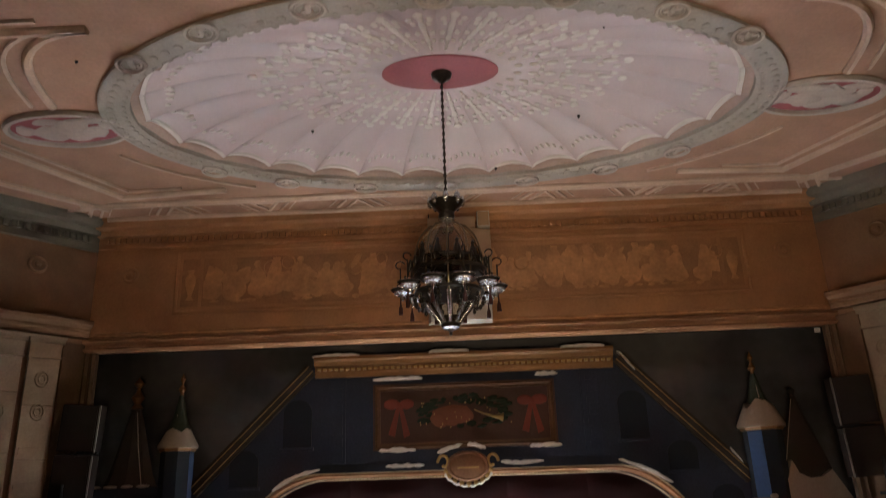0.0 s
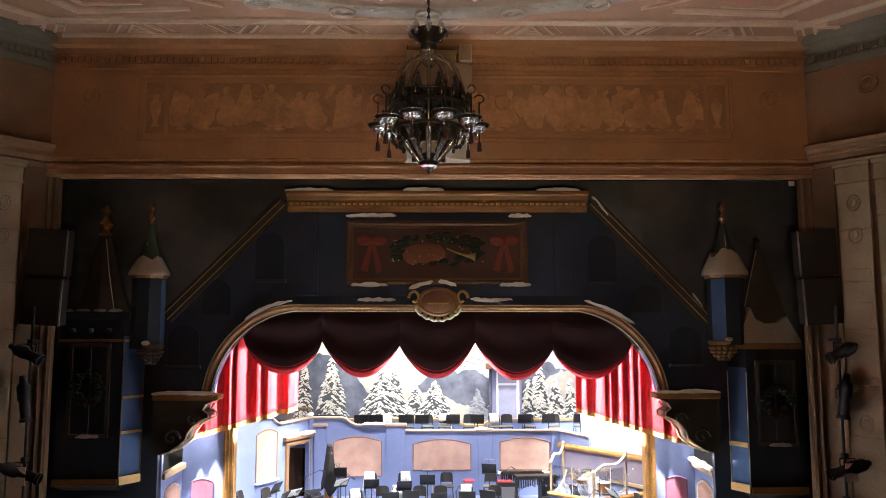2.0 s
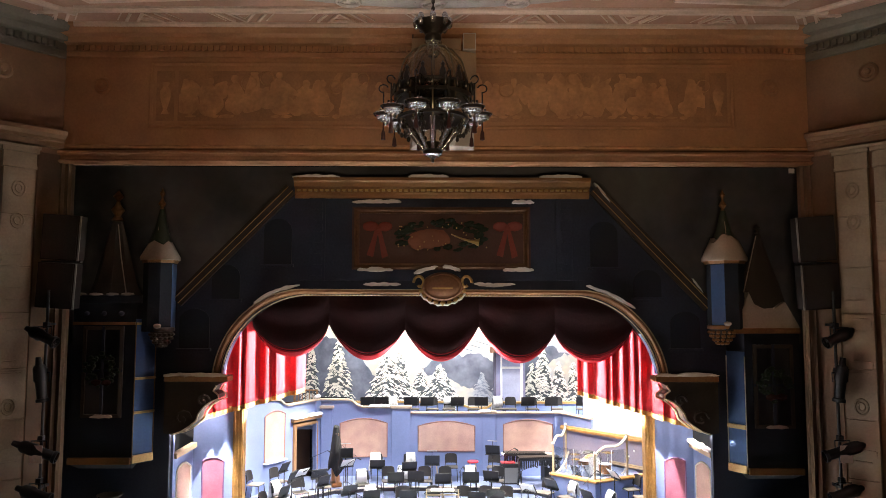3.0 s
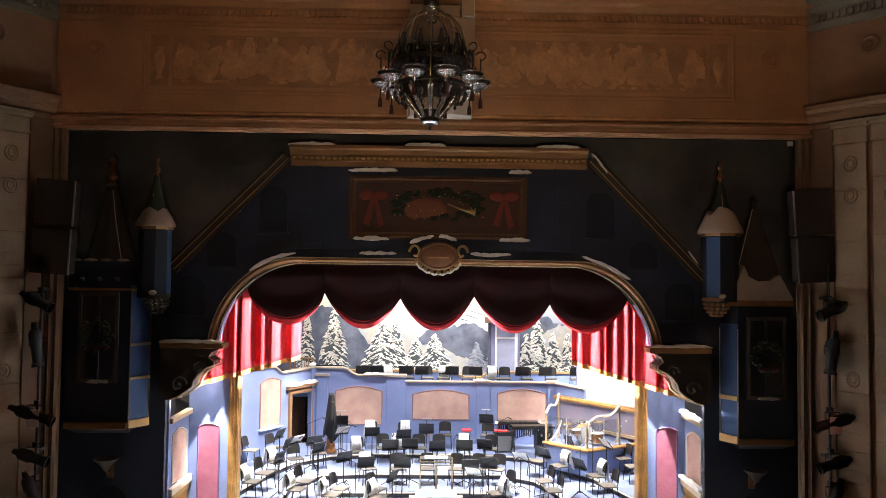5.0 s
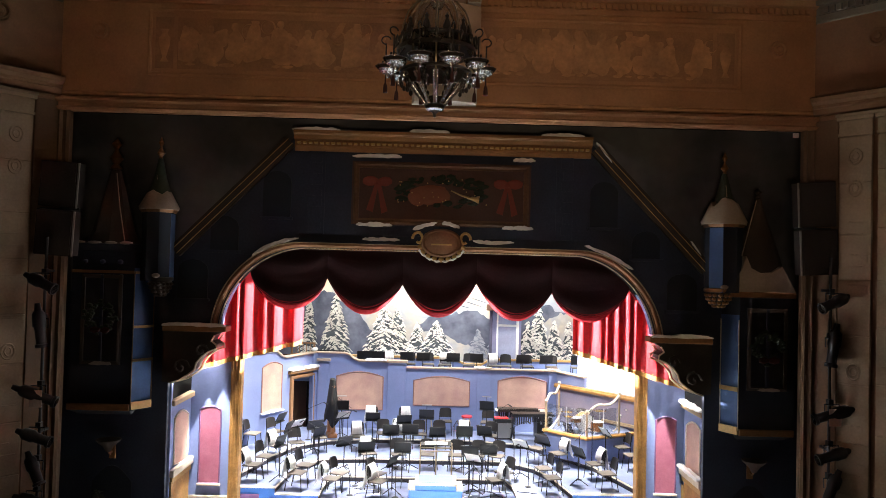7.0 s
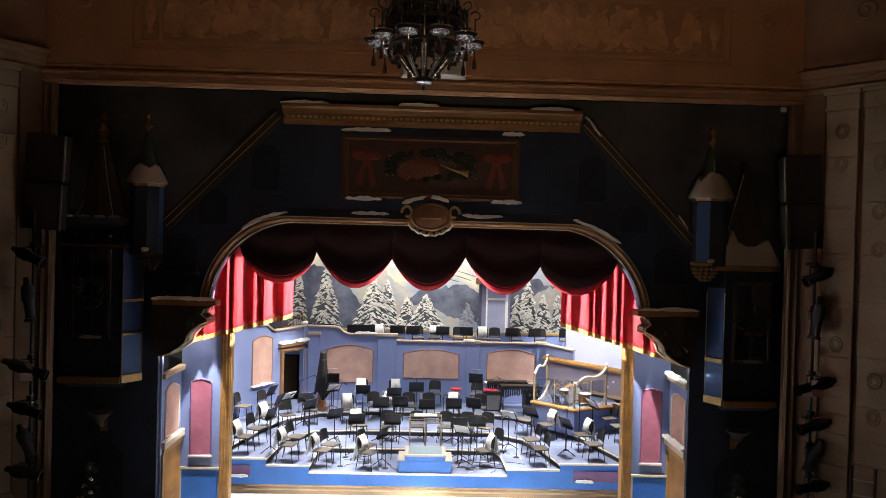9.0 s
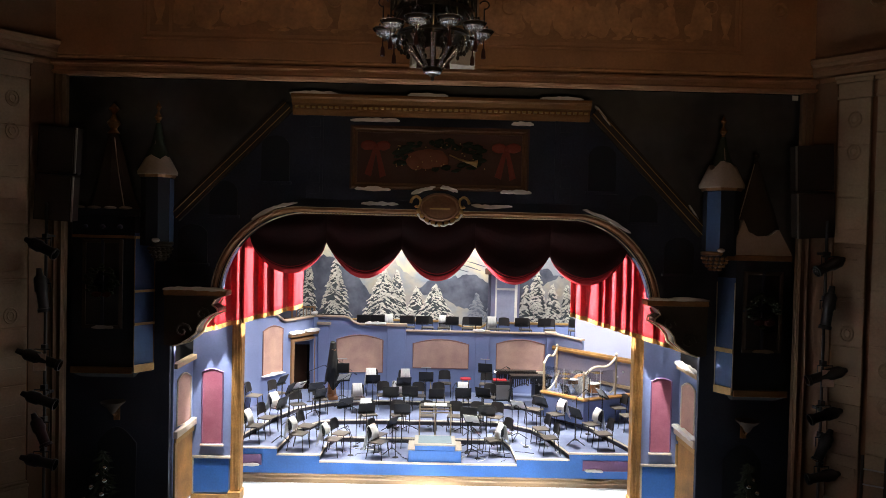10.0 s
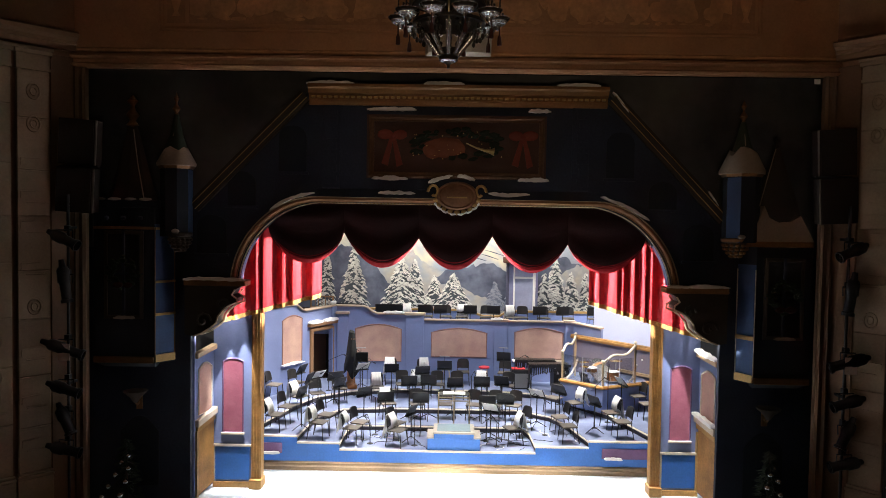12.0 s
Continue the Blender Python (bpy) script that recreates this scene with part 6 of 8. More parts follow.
EDGE4 = [(-4.88, RF), (-4.75, 18.8), (-4.37, 20.4), (-3.95, 21.5), (-3.04, 22.3), (-1.67, 22.65), (1.2, 22.65), (2.9, 22.3), (3.7, 21.2), (4.46, 20.0), (5.02, 18.2), (5.06, RF)]
LEVEL = {1: 0.52, 2: 0.68, 3: 0.84, 4: 1.0}


def inside(p, poly):
    hit = False
    for (x0, y0), (x1, y1) in zip(poly, poly[1:] + poly[:1]):
        if (y0 > p[1]) != (y1 > p[1]) and p[0] < x0 + (x1 - x0) * (p[1] - y0) / (y1 - y0):
            hit = not hit
    return hit


def deck_z(x, y):
    if inside((x, y), EDGE2):
        return LEVEL[1]
    if inside((x, y), EDGE3):
        return LEVEL[2]
    return LEVEL[3] if inside((x, y), EDGE4) else LEVEL[4]


def build_riser():
    top = thing("orchestra_riser", "stepped blue orchestra riser with pale deck and gold skirting", "riser", (0, RF, 0))
    # step faces take a dark colour for the shade on them
    dark = mat("shaded_riser_board", (0.085, 0.075, 0.085), 0.8)
    x0, x1, yb = -6.2, 6.6, 23.95

    def ring(edge, e=0.0):
        return [(x0, e)] + [(x, y - RF + (e if y <= RF else 0)) for x, y in edge] + [(x1, e), (x1, yb - RF), (x0, yb - RF)]
    part("lower_deck", flat_slab([(x0, 0.05), (x1, 0.05), (x1, yb - RF), (x0, yb - RF)], 0.0, LEVEL[1]), DECK, top, "pale blue stage deck")
    for lv, edge in ((2, EDGE2), (3, EDGE3), (4, EDGE4)):
        z = LEVEL[lv]
        d = part("step", flat_slab(ring(edge, 0.05), z - 0.16, z - 0.045), dark, top, "riser board, shade put into its dark colour")
        part("deck", flat_slab(ring(edge, 0.03), z - 0.045, z), DECK, d, "pale blue stage deck")
        line = [(x, y - RF - (0.012 if i not in (0, len(edge) - 1) else 0), z - 0.03) for i, (x, y) in enumerate(edge)]
        part("nosing", tube(line, 0.028, None, 5), CREAM, d, "cream nosing")
    outline = [(-4.95, 0.2), (5.4, 0.2), (5.4, 1.0), (5.06, 1.0), (5.06, 0.84), (3.52, 0.84), (3.52, 0.68), (2.20, 0.68), (2.20, 0.52), (-2.72, 0.52), (-2.72, 0.68), (-3.78, 0.68), (-3.78, 0.84), (-4.88, 0.84), (-4.88, 1.0), (-4.95, 1.0)]
    front = part("front_wall", slab(outline, 0, 0.05), RISER_BLUE, top, "bright blue painted riser front")
    for xa, xb, z in ((-4.88, -3.78, 0.84), (-3.78, -2.72, 0.68), (-2.72, 2.20, 0.52), (2.20, 3.52, 0.68), (3.52, 5.06, 0.84)):
        part("nosing", box(xa, xb, -0.035, 0.03, z - 0.035, z + 0.012, None, 0.01), CREAM, front, "cream nosing")
    part("skirting", moulding([(-4.95, 0, 0), (5.4, 0, 0)], [(0, 0), (0.1, 0), (0.1, 0.09), (0.06, 0.12), (0.06, 0.17), (0.0, 0.2)]), SKIRT, front, "brown gold skirting")
    for xa, xb in ((-4.75, -4.15), (3.85, 5.05)):
        p = part("plaque", box(xa, xb, -0.03, -0.001, 0.40, 0.66, None, 0.008), PLUM, front, "plum painted plaque")
        sx = xa + 0.1 if xa < 0 else xa + 0.05
        part("snow_lump", snow_strip(bmesh.new(), [(sx, -0.03, 0.41), (sx + 0.45, -0.03, 0.41)], 0.04, 0.07, xa, 0.02), SNOW, p, "", True)
    return top


build_riser()


# ---- players' furniture ----
def build_chair():
    top = thing("orchestra_chair", "black orchestra chair with dark seat and thin legs", "chair", (0, 0, -20), "orchestra chairs")
    bm = box(-0.23, 0.23, -0.23, 0.20, 0.435, 0.475, None, 0.018)
    part("seat", bm, CHAIR_SEAT, top, "", True)
    bm = bmesh.new()
    rows = []
    for k in range(5):
        z = 0.56 + 0.31 * k / 4
        row = []
        for i in range(9):
            t = i / 8 * 2 - 1
            w = 0.215 * (1 - 0.12 * (k / 4) ** 3)
            row.append(Vector((w * t, 0.185 + 0.07 * k / 4 - 0.035 * t * t, z - 0.03 * (k == 4) * abs(t) ** 4)))
        rows.append(row)
    front = [[bm.verts.new(v) for v in r] for r in rows]
    back = [[bm.verts.new(v + Vector((0, 0.022, 0))) for v in r] for r in rows]
    for k in range(4):
        for i in range(8):
            bm.faces.new((front[k][i], front[k][i + 1], front[k + 1][i + 1], front[k + 1][i]))
            bm.faces.new((back[k][i], back[k + 1][i], back[k + 1][i + 1], back[k][i + 1]))
    for i in range(8):
        bm.faces.new((front[0][i], back[0][i], back[0][i + 1], front[0][i + 1]))
        bm.faces.new((front[4][i], front[4][i + 1], back[4][i + 1], back[4][i]))
    for k in range(4):
        bm.faces.new((front[k][0], front[k + 1][0], back[k + 1][0], back[k][0]))
        bm.faces.new((front[k][8], back[k][8], back[k + 1][8], front[k + 1][8]))
    part("backrest", bm, CHAIR_BLACK, top, "", True)
    for sx in (-1, 1):
        part("leg", tube([(sx * 0.20, -0.20, 0.44), (sx * 0.225, -0.245, 0.0)], 0.013, None, 6), BLACK, top)
        part("leg", tube([(sx * 0.20, 0.17, 0.44), (sx * 0.225, 0.245, 0.0)], 0.013, None, 6), BLACK, top)
        part("back_post", tube([(sx * 0.20, 0.16, 0.43), (sx * 0.195, 0.20, 0.56), (sx * 0.17, 0.235, 0.76)], 0.012, None, 6), BLACK, top)
    return top


def build_stand(height, tilt, papers, lamp=False):
    label = "black music stand with white sheet music" if papers else "black metal music stand with tilted desk"
    top = thing("music_stand", label, "music stand", (0, 0, -20), "music stands")
    for k in range(3):
        a = radians(90 + 120 * k)
        part("foot", tube([(0, 0, 0.16), (0.12 * math.cos(a), 0.12 * math.sin(a), 0.10), (0.27 * math.cos(a), 0.27 * math.sin(a), 0.012)], 0.012, None, 5), BLACK, top)
    part("pole", tube([(0, 0, 0.12), (0, 0, height - 0.05)], 0.015, None, 6), BLACK, top)
    m = pose(0, 0, height, -tilt)
    d = part("desk", box(-0.225, 0.225, -0.008, 0.008, -0.11, 0.18, None, 0.0, m), BLACK, top, "black metal desk")
    part("ledge", box(-0.225, 0.225, 0.0, 0.06, -0.115, -0.102, None, 0.0, m), BLACK, d)
    if papers:
        part("sheet_music", box(-0.20, 0.20, 0.009, 0.013, -0.10, 0.18, None, 0.0, m), PAPER, d, "white sheet music")
    if lamp:
        part("lamp_arm", tube([(0, -0.01, height + 0.16), (0, 0.03, height + 0.27), (0, 0.05, height + 0.31)], 0.008, None, 5), BLACK, top)
        part("lamp_bar", box(-0.15, 0.15, 0.03, 0.07, height + 0.30, height + 0.325, None, 0.008), STEEL, top, "slim metal stand lamp, switched off")
    return top


CHAIR = build_chair()
for o in CHAIR.children:
    o.data.transform(Matrix.Scale(0.91, 4))
STAND_LOW = build_stand(0.82, 28, False)
STAND_MID = build_stand(0.98, 20, False)
STAND_TALL = build_stand(1.10, 14, False)
STAND_PAPER = build_stand(0.92, 40, True)
STAND_LAMP = build_stand(0.98, 14, False, True)
STAND_SHORT = build_stand(0.70, 16, False)
ALL_CHAIRS, ALL_STANDS = [], []


def chair_at(x, y, face, z=None):
    ob = copy_thing(CHAIR, pose(x, y, deck_z(x, y) if z is None else z, 0, 0, face))
    ALL_CHAIRS.append((ob, x, y, face))
    return ob


def stand_at(x, y, face, kind=None, z=None):
    kind = kind or (STAND_LOW, STAND_MID, STAND_PAPER)[len(ALL_STANDS) % 3]
    k = len(ALL_STANDS)
    x, face = x + 0.07 * math.sin(k * 2.3), face + 9 * math.sin(k * 1.7)
    ALL_STANDS.append(copy_thing(kind, pose(x, y, deck_z(x, y) if z is None else z, 0, 0, face)))


# face 0 looks at the seats, positive turns towards the right
for x, y, face in ((-5.12, 21.08, 80), (-4.52, 21.40, 62), (-3.81, 20.83, 30), (-3.26, 21.45, 18), (-2.15, 21.72, 12), (-4.45, 18.45, 80), (-4.32, 19.27, 72), (-3.32, 18.38, 76), (-3.25, 19.12, 72), (-2.48, 18.50, 78), (-2.34, 19.04, 70), (-1.30, 18.36, 66), (-1.38, 19.02, 60), (-4.24, 20.42, 65)):
    chair_at(x, y, face)
for x, face in ((-1.72, 20), (-0.89, 12), (-0.09, 2), (0.71, -8), (1.31, -15), (1.85, -25)):
    chair_at(x, 20.45, face)
for x, face in ((-1.42, 12), (-0.95, 10), (-0.35, 5), (0.25, 0), (0.99, -6), (1.80, -14)):
    chair_at(x, 22.2, face)
for x, face in ((-1.87, 10), (-0.84, 5), (0.45, 0), (1.79, -10)):
    chair_at(x, 23.35, face)
for x, y, face in ((1.68, 18.74, -70), (1.98, 19.40, -60), (3.09, 18.46, -82), (3.0, 19.3, -78), (4.44, 18.36, -82), (4.34, 19.26, -75), (3.02, 20.78, -40), (3.54, 20.25, -62), (5.42, 19.6, -82), (5.35, 20.5, -75)):
    chair_at(x, y, face)
GALLERY = 2.56
for k, x in enumerate((-3.9, -2.3, -1.52, -0.8, -0.15, 0.42, 1.25, 2.11, 2.5, 3.24, 4.08, 4.96)):
    chair_at(x, 25.1, (k * 7) % 5 * 4 - 8, GALLERY)

# stands face their players
for x, y, face in ((-4.35, 21.3, 250), (-3.95, 20.1, 250), (-3.72, 20.9, 235), (-3.39, 21.2, 220), (-3.09, 20.3, 230), (-2.6, 22.2, 205), (-2.41, 20.0, 225), (-3.75, 18.5, 255), (2.45, 19.75, 140), (3.0, 19.95, 125), (3.95, 20.75, 120), (4.75, 19.95, 110), (3.75, 18.75, 110)):
    stand_at(x, y, face)
for k, (x, y, face) in enumerate(((-1.62, 19.4, 198), (-0.79, 19.4, 188), (1.03, 19.2, 172), (1.59, 19.4, 165), (-1.17, 20.15, 190), (-0.53, 20.3, 184), (0.2, 20.6, 180), (0.86, 20.2, 174), (1.59, 20.9, 166), (-1.81, 22.5, 186), (-0.85, 22.2, 183), (-0.07, 22.2, 180), (1.67, 22.95, 174))):
    stand_at(x, y, face, STAND_TALL if k in (4, 5, 7) else STAND_LAMP if k in (11, 12) else STAND_LOW if k in (9, 10) else STAND_MID)
stand_at(-0.95, 18.7, 240, STAND_LOW)
stand_at(1.15, 18.75, 145, STAND_PAPER)
stand_at(-2.82, 22.5, 190, STAND_LAMP)
for k, x in enumerate((-3.55, -3.2, -2.37, -1.77, -0.9, -0.35, 0.75, 1.42, 3.05, 3.85, 4.8)):
    stand_at(x, 24.6, 180 + (k * 5) % 7 - 3, STAND_SHORT, GALLERY)
for proto in (CHAIR, STAND_LOW, STAND_MID, STAND_TALL, STAND_PAPER, STAND_LAMP, STAND_SHORT):
    for o in list(proto.children_recursive) + [proto]:
        bpy.data.objects.remove(o)


def build_shirt(chair, seed, label="white cotton shirt hung over a chair back"):
    """A cloth hung over the top of a backrest: one creased sheet, front and back."""
    ob, x, y, face = chair
    rnd = random.Random(seed)
    w, lf, lb = rnd.uniform(0.19, 0.24), rnd.uniform(0.26, 0.40), rnd.uniform(0.36, 0.54)
    shift = rnd.uniform(-0.05, 0.05)
    bm = bmesh.new()
    n = 10
    prof = [(0.095 + 0.03 * (0.36 - lf) / 0.11, 0.88 - lf), (0.12, 0.72), (0.165, 0.80), (0.205, 0.872), (0.245, 0.90), (0.29, 0.875), (0.305, 0.75), (0.315, 0.87 - lb * 0.7), (0.33, 0.87 - lb)]
    rows = []
    for py, pz in prof:
        row = []
        for i in range(n + 1):
            t = i / n * 2 - 1
            c = 0.012 * math.sin(i * 2.1 + seed + pz * 7)
            sag = 0.03 * noise.noise(Vector((i * 0.25, pz * 2, seed)))
            hang = max(0, 0.86 - pz)
            row.append(bm.verts.new((shift + w * t * (0.78 + 0.7 * hang * (1 if py > 0.25 else 0.4)) + 0.05 * hang * math.sin(seed), py + (c * (1 + 3 * hang) + 0.05 * hang if py > 0.25 else c) * (pz < 0.84), pz + (2.2 * sag if pz < 0.8 else 0) - 0.35 * hang * abs(t) * (py > 0.25))))
        rows.append(row)
    for a, b in zip(rows, rows[1:]):
        for i in range(n):
            bm.faces.new((a[i], a[i + 1], b[i + 1], b[i]))
    bmesh.ops.scale(bm, vec=(0.91, 0.91, 0.91), verts=bm.verts)
    o = part("white_shirt", bm, CLOTH_WHITE, None, "", True)
    o.matrix_world = ob.matrix_basis.copy()
    tagged(o, label, "shirt", "white shirts on chairs")
    mod = o.modifiers.new("thickness", "SOLIDIFY")
    mod.thickness = 0.008


# the chairs that carry a shirt, by the place they stand in
for k, (sx, sy) in enumerate(((-2.15, 21.72), (-4.45, 18.45), (-3.32, 18.38), (-2.48, 18.50), (-1.30, 18.36), (-4.24, 20.42), (-1.72, 20.45), (1.68, 18.74), (3.54, 20.25), (-0.95, 22.2), (0.99, 22.2), (-1.87, 23.35), (-0.84, 23.35), (-1.52, 25.1), (0.42, 25.1), (2.11, 25.1), (4.34, 19.26))):
    build_shirt(min(ALL_CHAIRS, key=lambda c: (c[1] - sx) ** 2 + (c[2] - sy) ** 2), k + 1)


# a small wooden rack at the end of the gallery
top = thing("wooden_rack", "small brown wooden rack with thin spindles on the gallery", "rack", (-4.46, 25.2, GALLERY))
for z in (0.62, 1.0):
    part("rail", box(-0.42, 0.42, -0.03, 0.03, z, z + 0.05, None, 0.01), DOOR_WOOD, top)
for k in range(7):
    x = -0.36 + 0.12 * k
    part("spindle", tube([(x, 0, 0.64), (x, 0, 1.02)], 0.014, None, 6), DOOR_WOOD, top)
for x in (-0.39, 0.39):
    part("leg", box(x - 0.025, x + 0.025, -0.025, 0.025, 0.0, 1.0, None, 0.006), DOOR_WOOD, top)


# ---- podium, instruments and stage clutter ----
PODIUM_TRIM = mat("cream_podium_trim", (0.36, 0.33, 0.28), 0.6)


def build_podium():
    top = thing("conductor_podium", "bright blue stepped conductor podium with white top", "podium", (0.15, 18.04, 0.52))
    part("lower_box", box(-0.66, 0.66, 0.0, 0.75, 0.0, 0.30, None, 0.012), RISER_BLUE, top)
    part("upper_box", box(-0.50, 0.50, 0.005, 0.75, 0.30, 0.42, None, 0.012), RISER_BLUE, top)
    for sx in (-1, 1):
        part("step_tread", box(sx * 0.5, sx * 0.68, -0.02, 0.75, 0.30, 0.335, None, 0.01), PODIUM_TRIM, top)
    part("platform", box(-0.52, 0.52, -0.03, 0.78, 0.42, 0.47, None, 0.012), PODIUM_TRIM, top, "white platform edge")
    part("carpet", box(-0.42, 0.42, 0.06, 0.70, 0.47, 0.482), mat("pale_blue_carpet", (0.17, 0.24, 0.28), 0.95), top, "pale blue carpet")


build_podium()


def build_score_desk():
    top = thing("conductor_desk", "pale wooden conductor desk with open score", "desk", (0.15, 19.15, 0.52))
    for sx in (-1, 1):
        part("leg", box(sx * 0.40, sx * 0.43, -0.02, 0.02, 0.0, 1.12, None, 0.004), PALE_WOOD, top)
        part("leg", box(sx * 0.40, sx * 0.43, 0.34, 0.38, 0.0, 1.12, None, 0.004), PALE_WOOD, top)
    for y in (0.0, 0.36):
        part("rail", box(-0.43, 0.43, y - 0.015, y + 0.015, 0.97, 1.0, None, 0.004), PALE_WOOD, top)
    part("desktop", box(-0.40, 0.40, -0.0, 0.38, 1.12, 1.14, None, 0.006), BLACK, top, "black desk board")
    part("strut", box(-0.02, 0.02, 0.16, 0.2, 0.0, 1.12, None, 0.004), PALE_WOOD, top)
    bm = box(-0.30, -0.01, 0.03, 0.33, 1.145, 1.165)
    tagged(part("open_score", bm, PAPER), "open white score lying on the conductor desk", "score").matrix_world = pose(0.15, 19.15, 0.52)
    tagged(part("open_score", box(0.01, 0.30, 0.03, 0.33, 1.145, 1.16), PAPER), "open white score lying on the conductor desk", "score").matrix_world = pose(0.15, 19.15, 0.52)


build_score_desk()


def build_harp():
    top = thing("harp", "amber wooden concert harp under a black cover", "harp", (-3.10, 22.85, 1.0), "", 14)
    top.scale = (0.87, 0.87, 0.87)
    part("soundbox", loft([[(-0.15, -0.12, 0.12), (0.15, -0.12, 0.12), (0.15, 0.14, 0.12), (-0.15, 0.14, 0.12)], [(-0.06, 0.42, 1.62), (0.06, 0.42, 1.62), (0.06, 0.52, 1.62), (-0.06, 0.52, 1.62)]]), WOOD, top, "amber varnished soundbox")
    part("pillar", tube([(0, -0.42, 0.1), (0, -0.46, 1.0), (0, -0.46, 1.78)], [0.055, 0.05, 0.045], None, 8), WOOD, top, "", True)
    part("neck", tube([(0, -0.46, 1.78), (0, -0.28, 1.86), (0, -0.05, 1.72), (0, 0.2, 1.56), (0, 0.46, 1.66)], [0.06, 0.07, 0.06, 0.055, 0.06], None, 8), WOOD, top, "", True)
    part("base", box(-0.17, 0.17, -0.48, 0.18, 0.0, 0.14, None, 0.03), WOOD, top)
    for k in range(14):
        f = k / 13
        part("string", tube([(0, -0.38 + 0.78 * f, 1.80 - 0.16 * math.sin(f * 3)), (0, -0.12 + 0.5 * f, 0.2 + 1.3 * f)], 0.003, None, 3), STEEL, top)
    # the cover over neck and shoulders, falling in folds
    bm = bmesh.new()
    rings = []
    for r in range(9):
        f = r / 8
        ring = []
        for i in range(28):
            a = 2 * math.pi * i / 28
            fold = 1 + 0.14 * math.sin(a * 7 + r) * f
            ring.append(bm.verts.new(((0.09 + 0.17 * f) * math.cos(a) * fold, 0.02 - 0.15 * (1 - f) + (0.30 + 0.36 * min(1, f * 2.0) - 0.06 * f) * math.sin(a) * fold, 2.02 - 1.5 * f - 0.14 * f * math.sin(a * 3))))
        rings.append(ring)
    for a, b in zip(rings, rings[1:]):
        for i in range(28):
            bm.faces.new((a[i], a[(i + 1) % 28], b[(i + 1) % 28], b[i]))
    bm.faces.new(rings[0])
    tagged(part("harp_cover", bm, BLACK_CLOTH, None, "", True), "black cloth cover draped over the harp", "cover").matrix_world = pose(-3.10, 22.85, 1.0, 0, 0, 14) @ Matrix.Scale(0.87, 4)


build_harp()


def build_drum_booth():
    top = thing("drum_riser", "blue drum riser with gilded edge and curved rails", "riser", (4.3, 20.15, 1.0))
    plan = [(-1.05, 0.95), (-0.02, -0.05), (1.5, 0.75), (1.5, 2.0), (-0.4, 2.3)]
    part("base", flat_slab(plan, 0.0, 0.62), SET_BLUE, top, "blue painted riser side")
    part("deck", flat_slab([(x, y + 0.01) for x, y in plan], 0.62, 0.66), DECK, top)
    edge = [(x, y, 0.66) for x, y in plan[:3]]
    part("gilded_edge", moulding(edge, [(-0.06, 0), (0.05, 0), (0.06, 0.04), (0.04, 0.08), (-0.06, 0.08)]), GOLD_POST, top, "gilded edge")
    for (x, y), h in (((-1.0, 0.93), 0.85), ((-0.5, 1.7), 1.25), ((-0.02, 0.0), 0.75), ((1.0, 0.52), 1.2)):
        p = part("rail_post", tube([(x, y, 0.66), (x, y, 0.66 + h)], 0.03, None, 8), PALE_WOOD, top)
        part("knob", blob(bmesh.new(), (x, y, 0.69 + h), (0.045, 0.045, 0.05), 1, 0, 2), CREAM, p, "", True)
    for a, b in (((-1.0, 0.93, 1.50), (-0.5, 1.7, 1.88)), ((-0.02, 0.0, 1.34), (1.0, 0.52, 1.82))):
        a, b = Vector(a), Vector(b)
        pts = [a.lerp(b, t) + Vector((0, 0, 0.10 * math.sin((t - 0.5) * 2 * math.pi) * -1)) for t in [k / 12 for k in range(13)]]
        part("swept_rail", tube(pts, 0.035, None, 8), CREAM, top, "white swept handrail", True)
    glass = bpy.data.materials.new("clear_acrylic")
    glass.use_nodes = True
    nt = glass.node_tree
    tr, gl, mx = nt.nodes.new("ShaderNodeBsdfTransparent"), nt.nodes.new("ShaderNodeBsdfGlossy"), nt.nodes.new("ShaderNodeMixShader")
    gl.inputs["Roughness"].default_value, mx.inputs[0].default_value = 0.05, 0.16
    tr.inputs[0].default_value = (0.90, 0.92, 0.93, 1)
    nt.links.new(tr.outputs[0], mx.inputs[1])
    nt.links.new(gl.outputs[0], mx.inputs[2])
    nt.links.new(mx.outputs[0], nt.nodes["Material Output"].inputs[0])
    sh = thing("acrylic_shield", "clear acrylic drum shield standing on the riser edge", "shield", (4.3, 20.15, 1.74))
    for (xa, ya), (xb, yb) in (((-1.0, 0.97), (-0.52, 0.50)), ((-0.5, 0.48), (-0.04, 0.05)), ((0.02, 0.06), (0.5, 0.31)), ((0.52, 0.32), (0.98, 0.55))):
        m = wall_frame((xa, ya), (xb, yb))
        ln = math.hypot(xb - xa, yb - ya)
        p = part("pane", box(0.01, ln - 0.01, 0, 0.008, 0, 0.72), glass, sh)
        p.matrix_local = m
        e = part("pane_edge", box(0.0, 0.012, -0.004, 0.012, 0, 0.73), mat("acrylic_edge", (0.6, 0.64, 0.66), 0.2), sh)
        e.matrix_local = m
    for x, y, dx, dy in ((-0.45, 1.55, -0.42, -0.45), (1.05, 0.62, -0.1, 0.3)):
        pts = [(x + dx * t ** 2, y + dy * t ** 2, 1.22 - 0.50 * t + 0.04 * math.sin(t * 6)) for t in [k / 8 for k in range(9)]]
        part("foot_scroll", tube(pts, 0.03, None, 6), CREAM, top, "white curved foot of the rail", True)
    kit = thing("drum_kit", "amber drum kit with brass cymbals on the riser", "drum kit", (4.45, 21.0, 1.66))
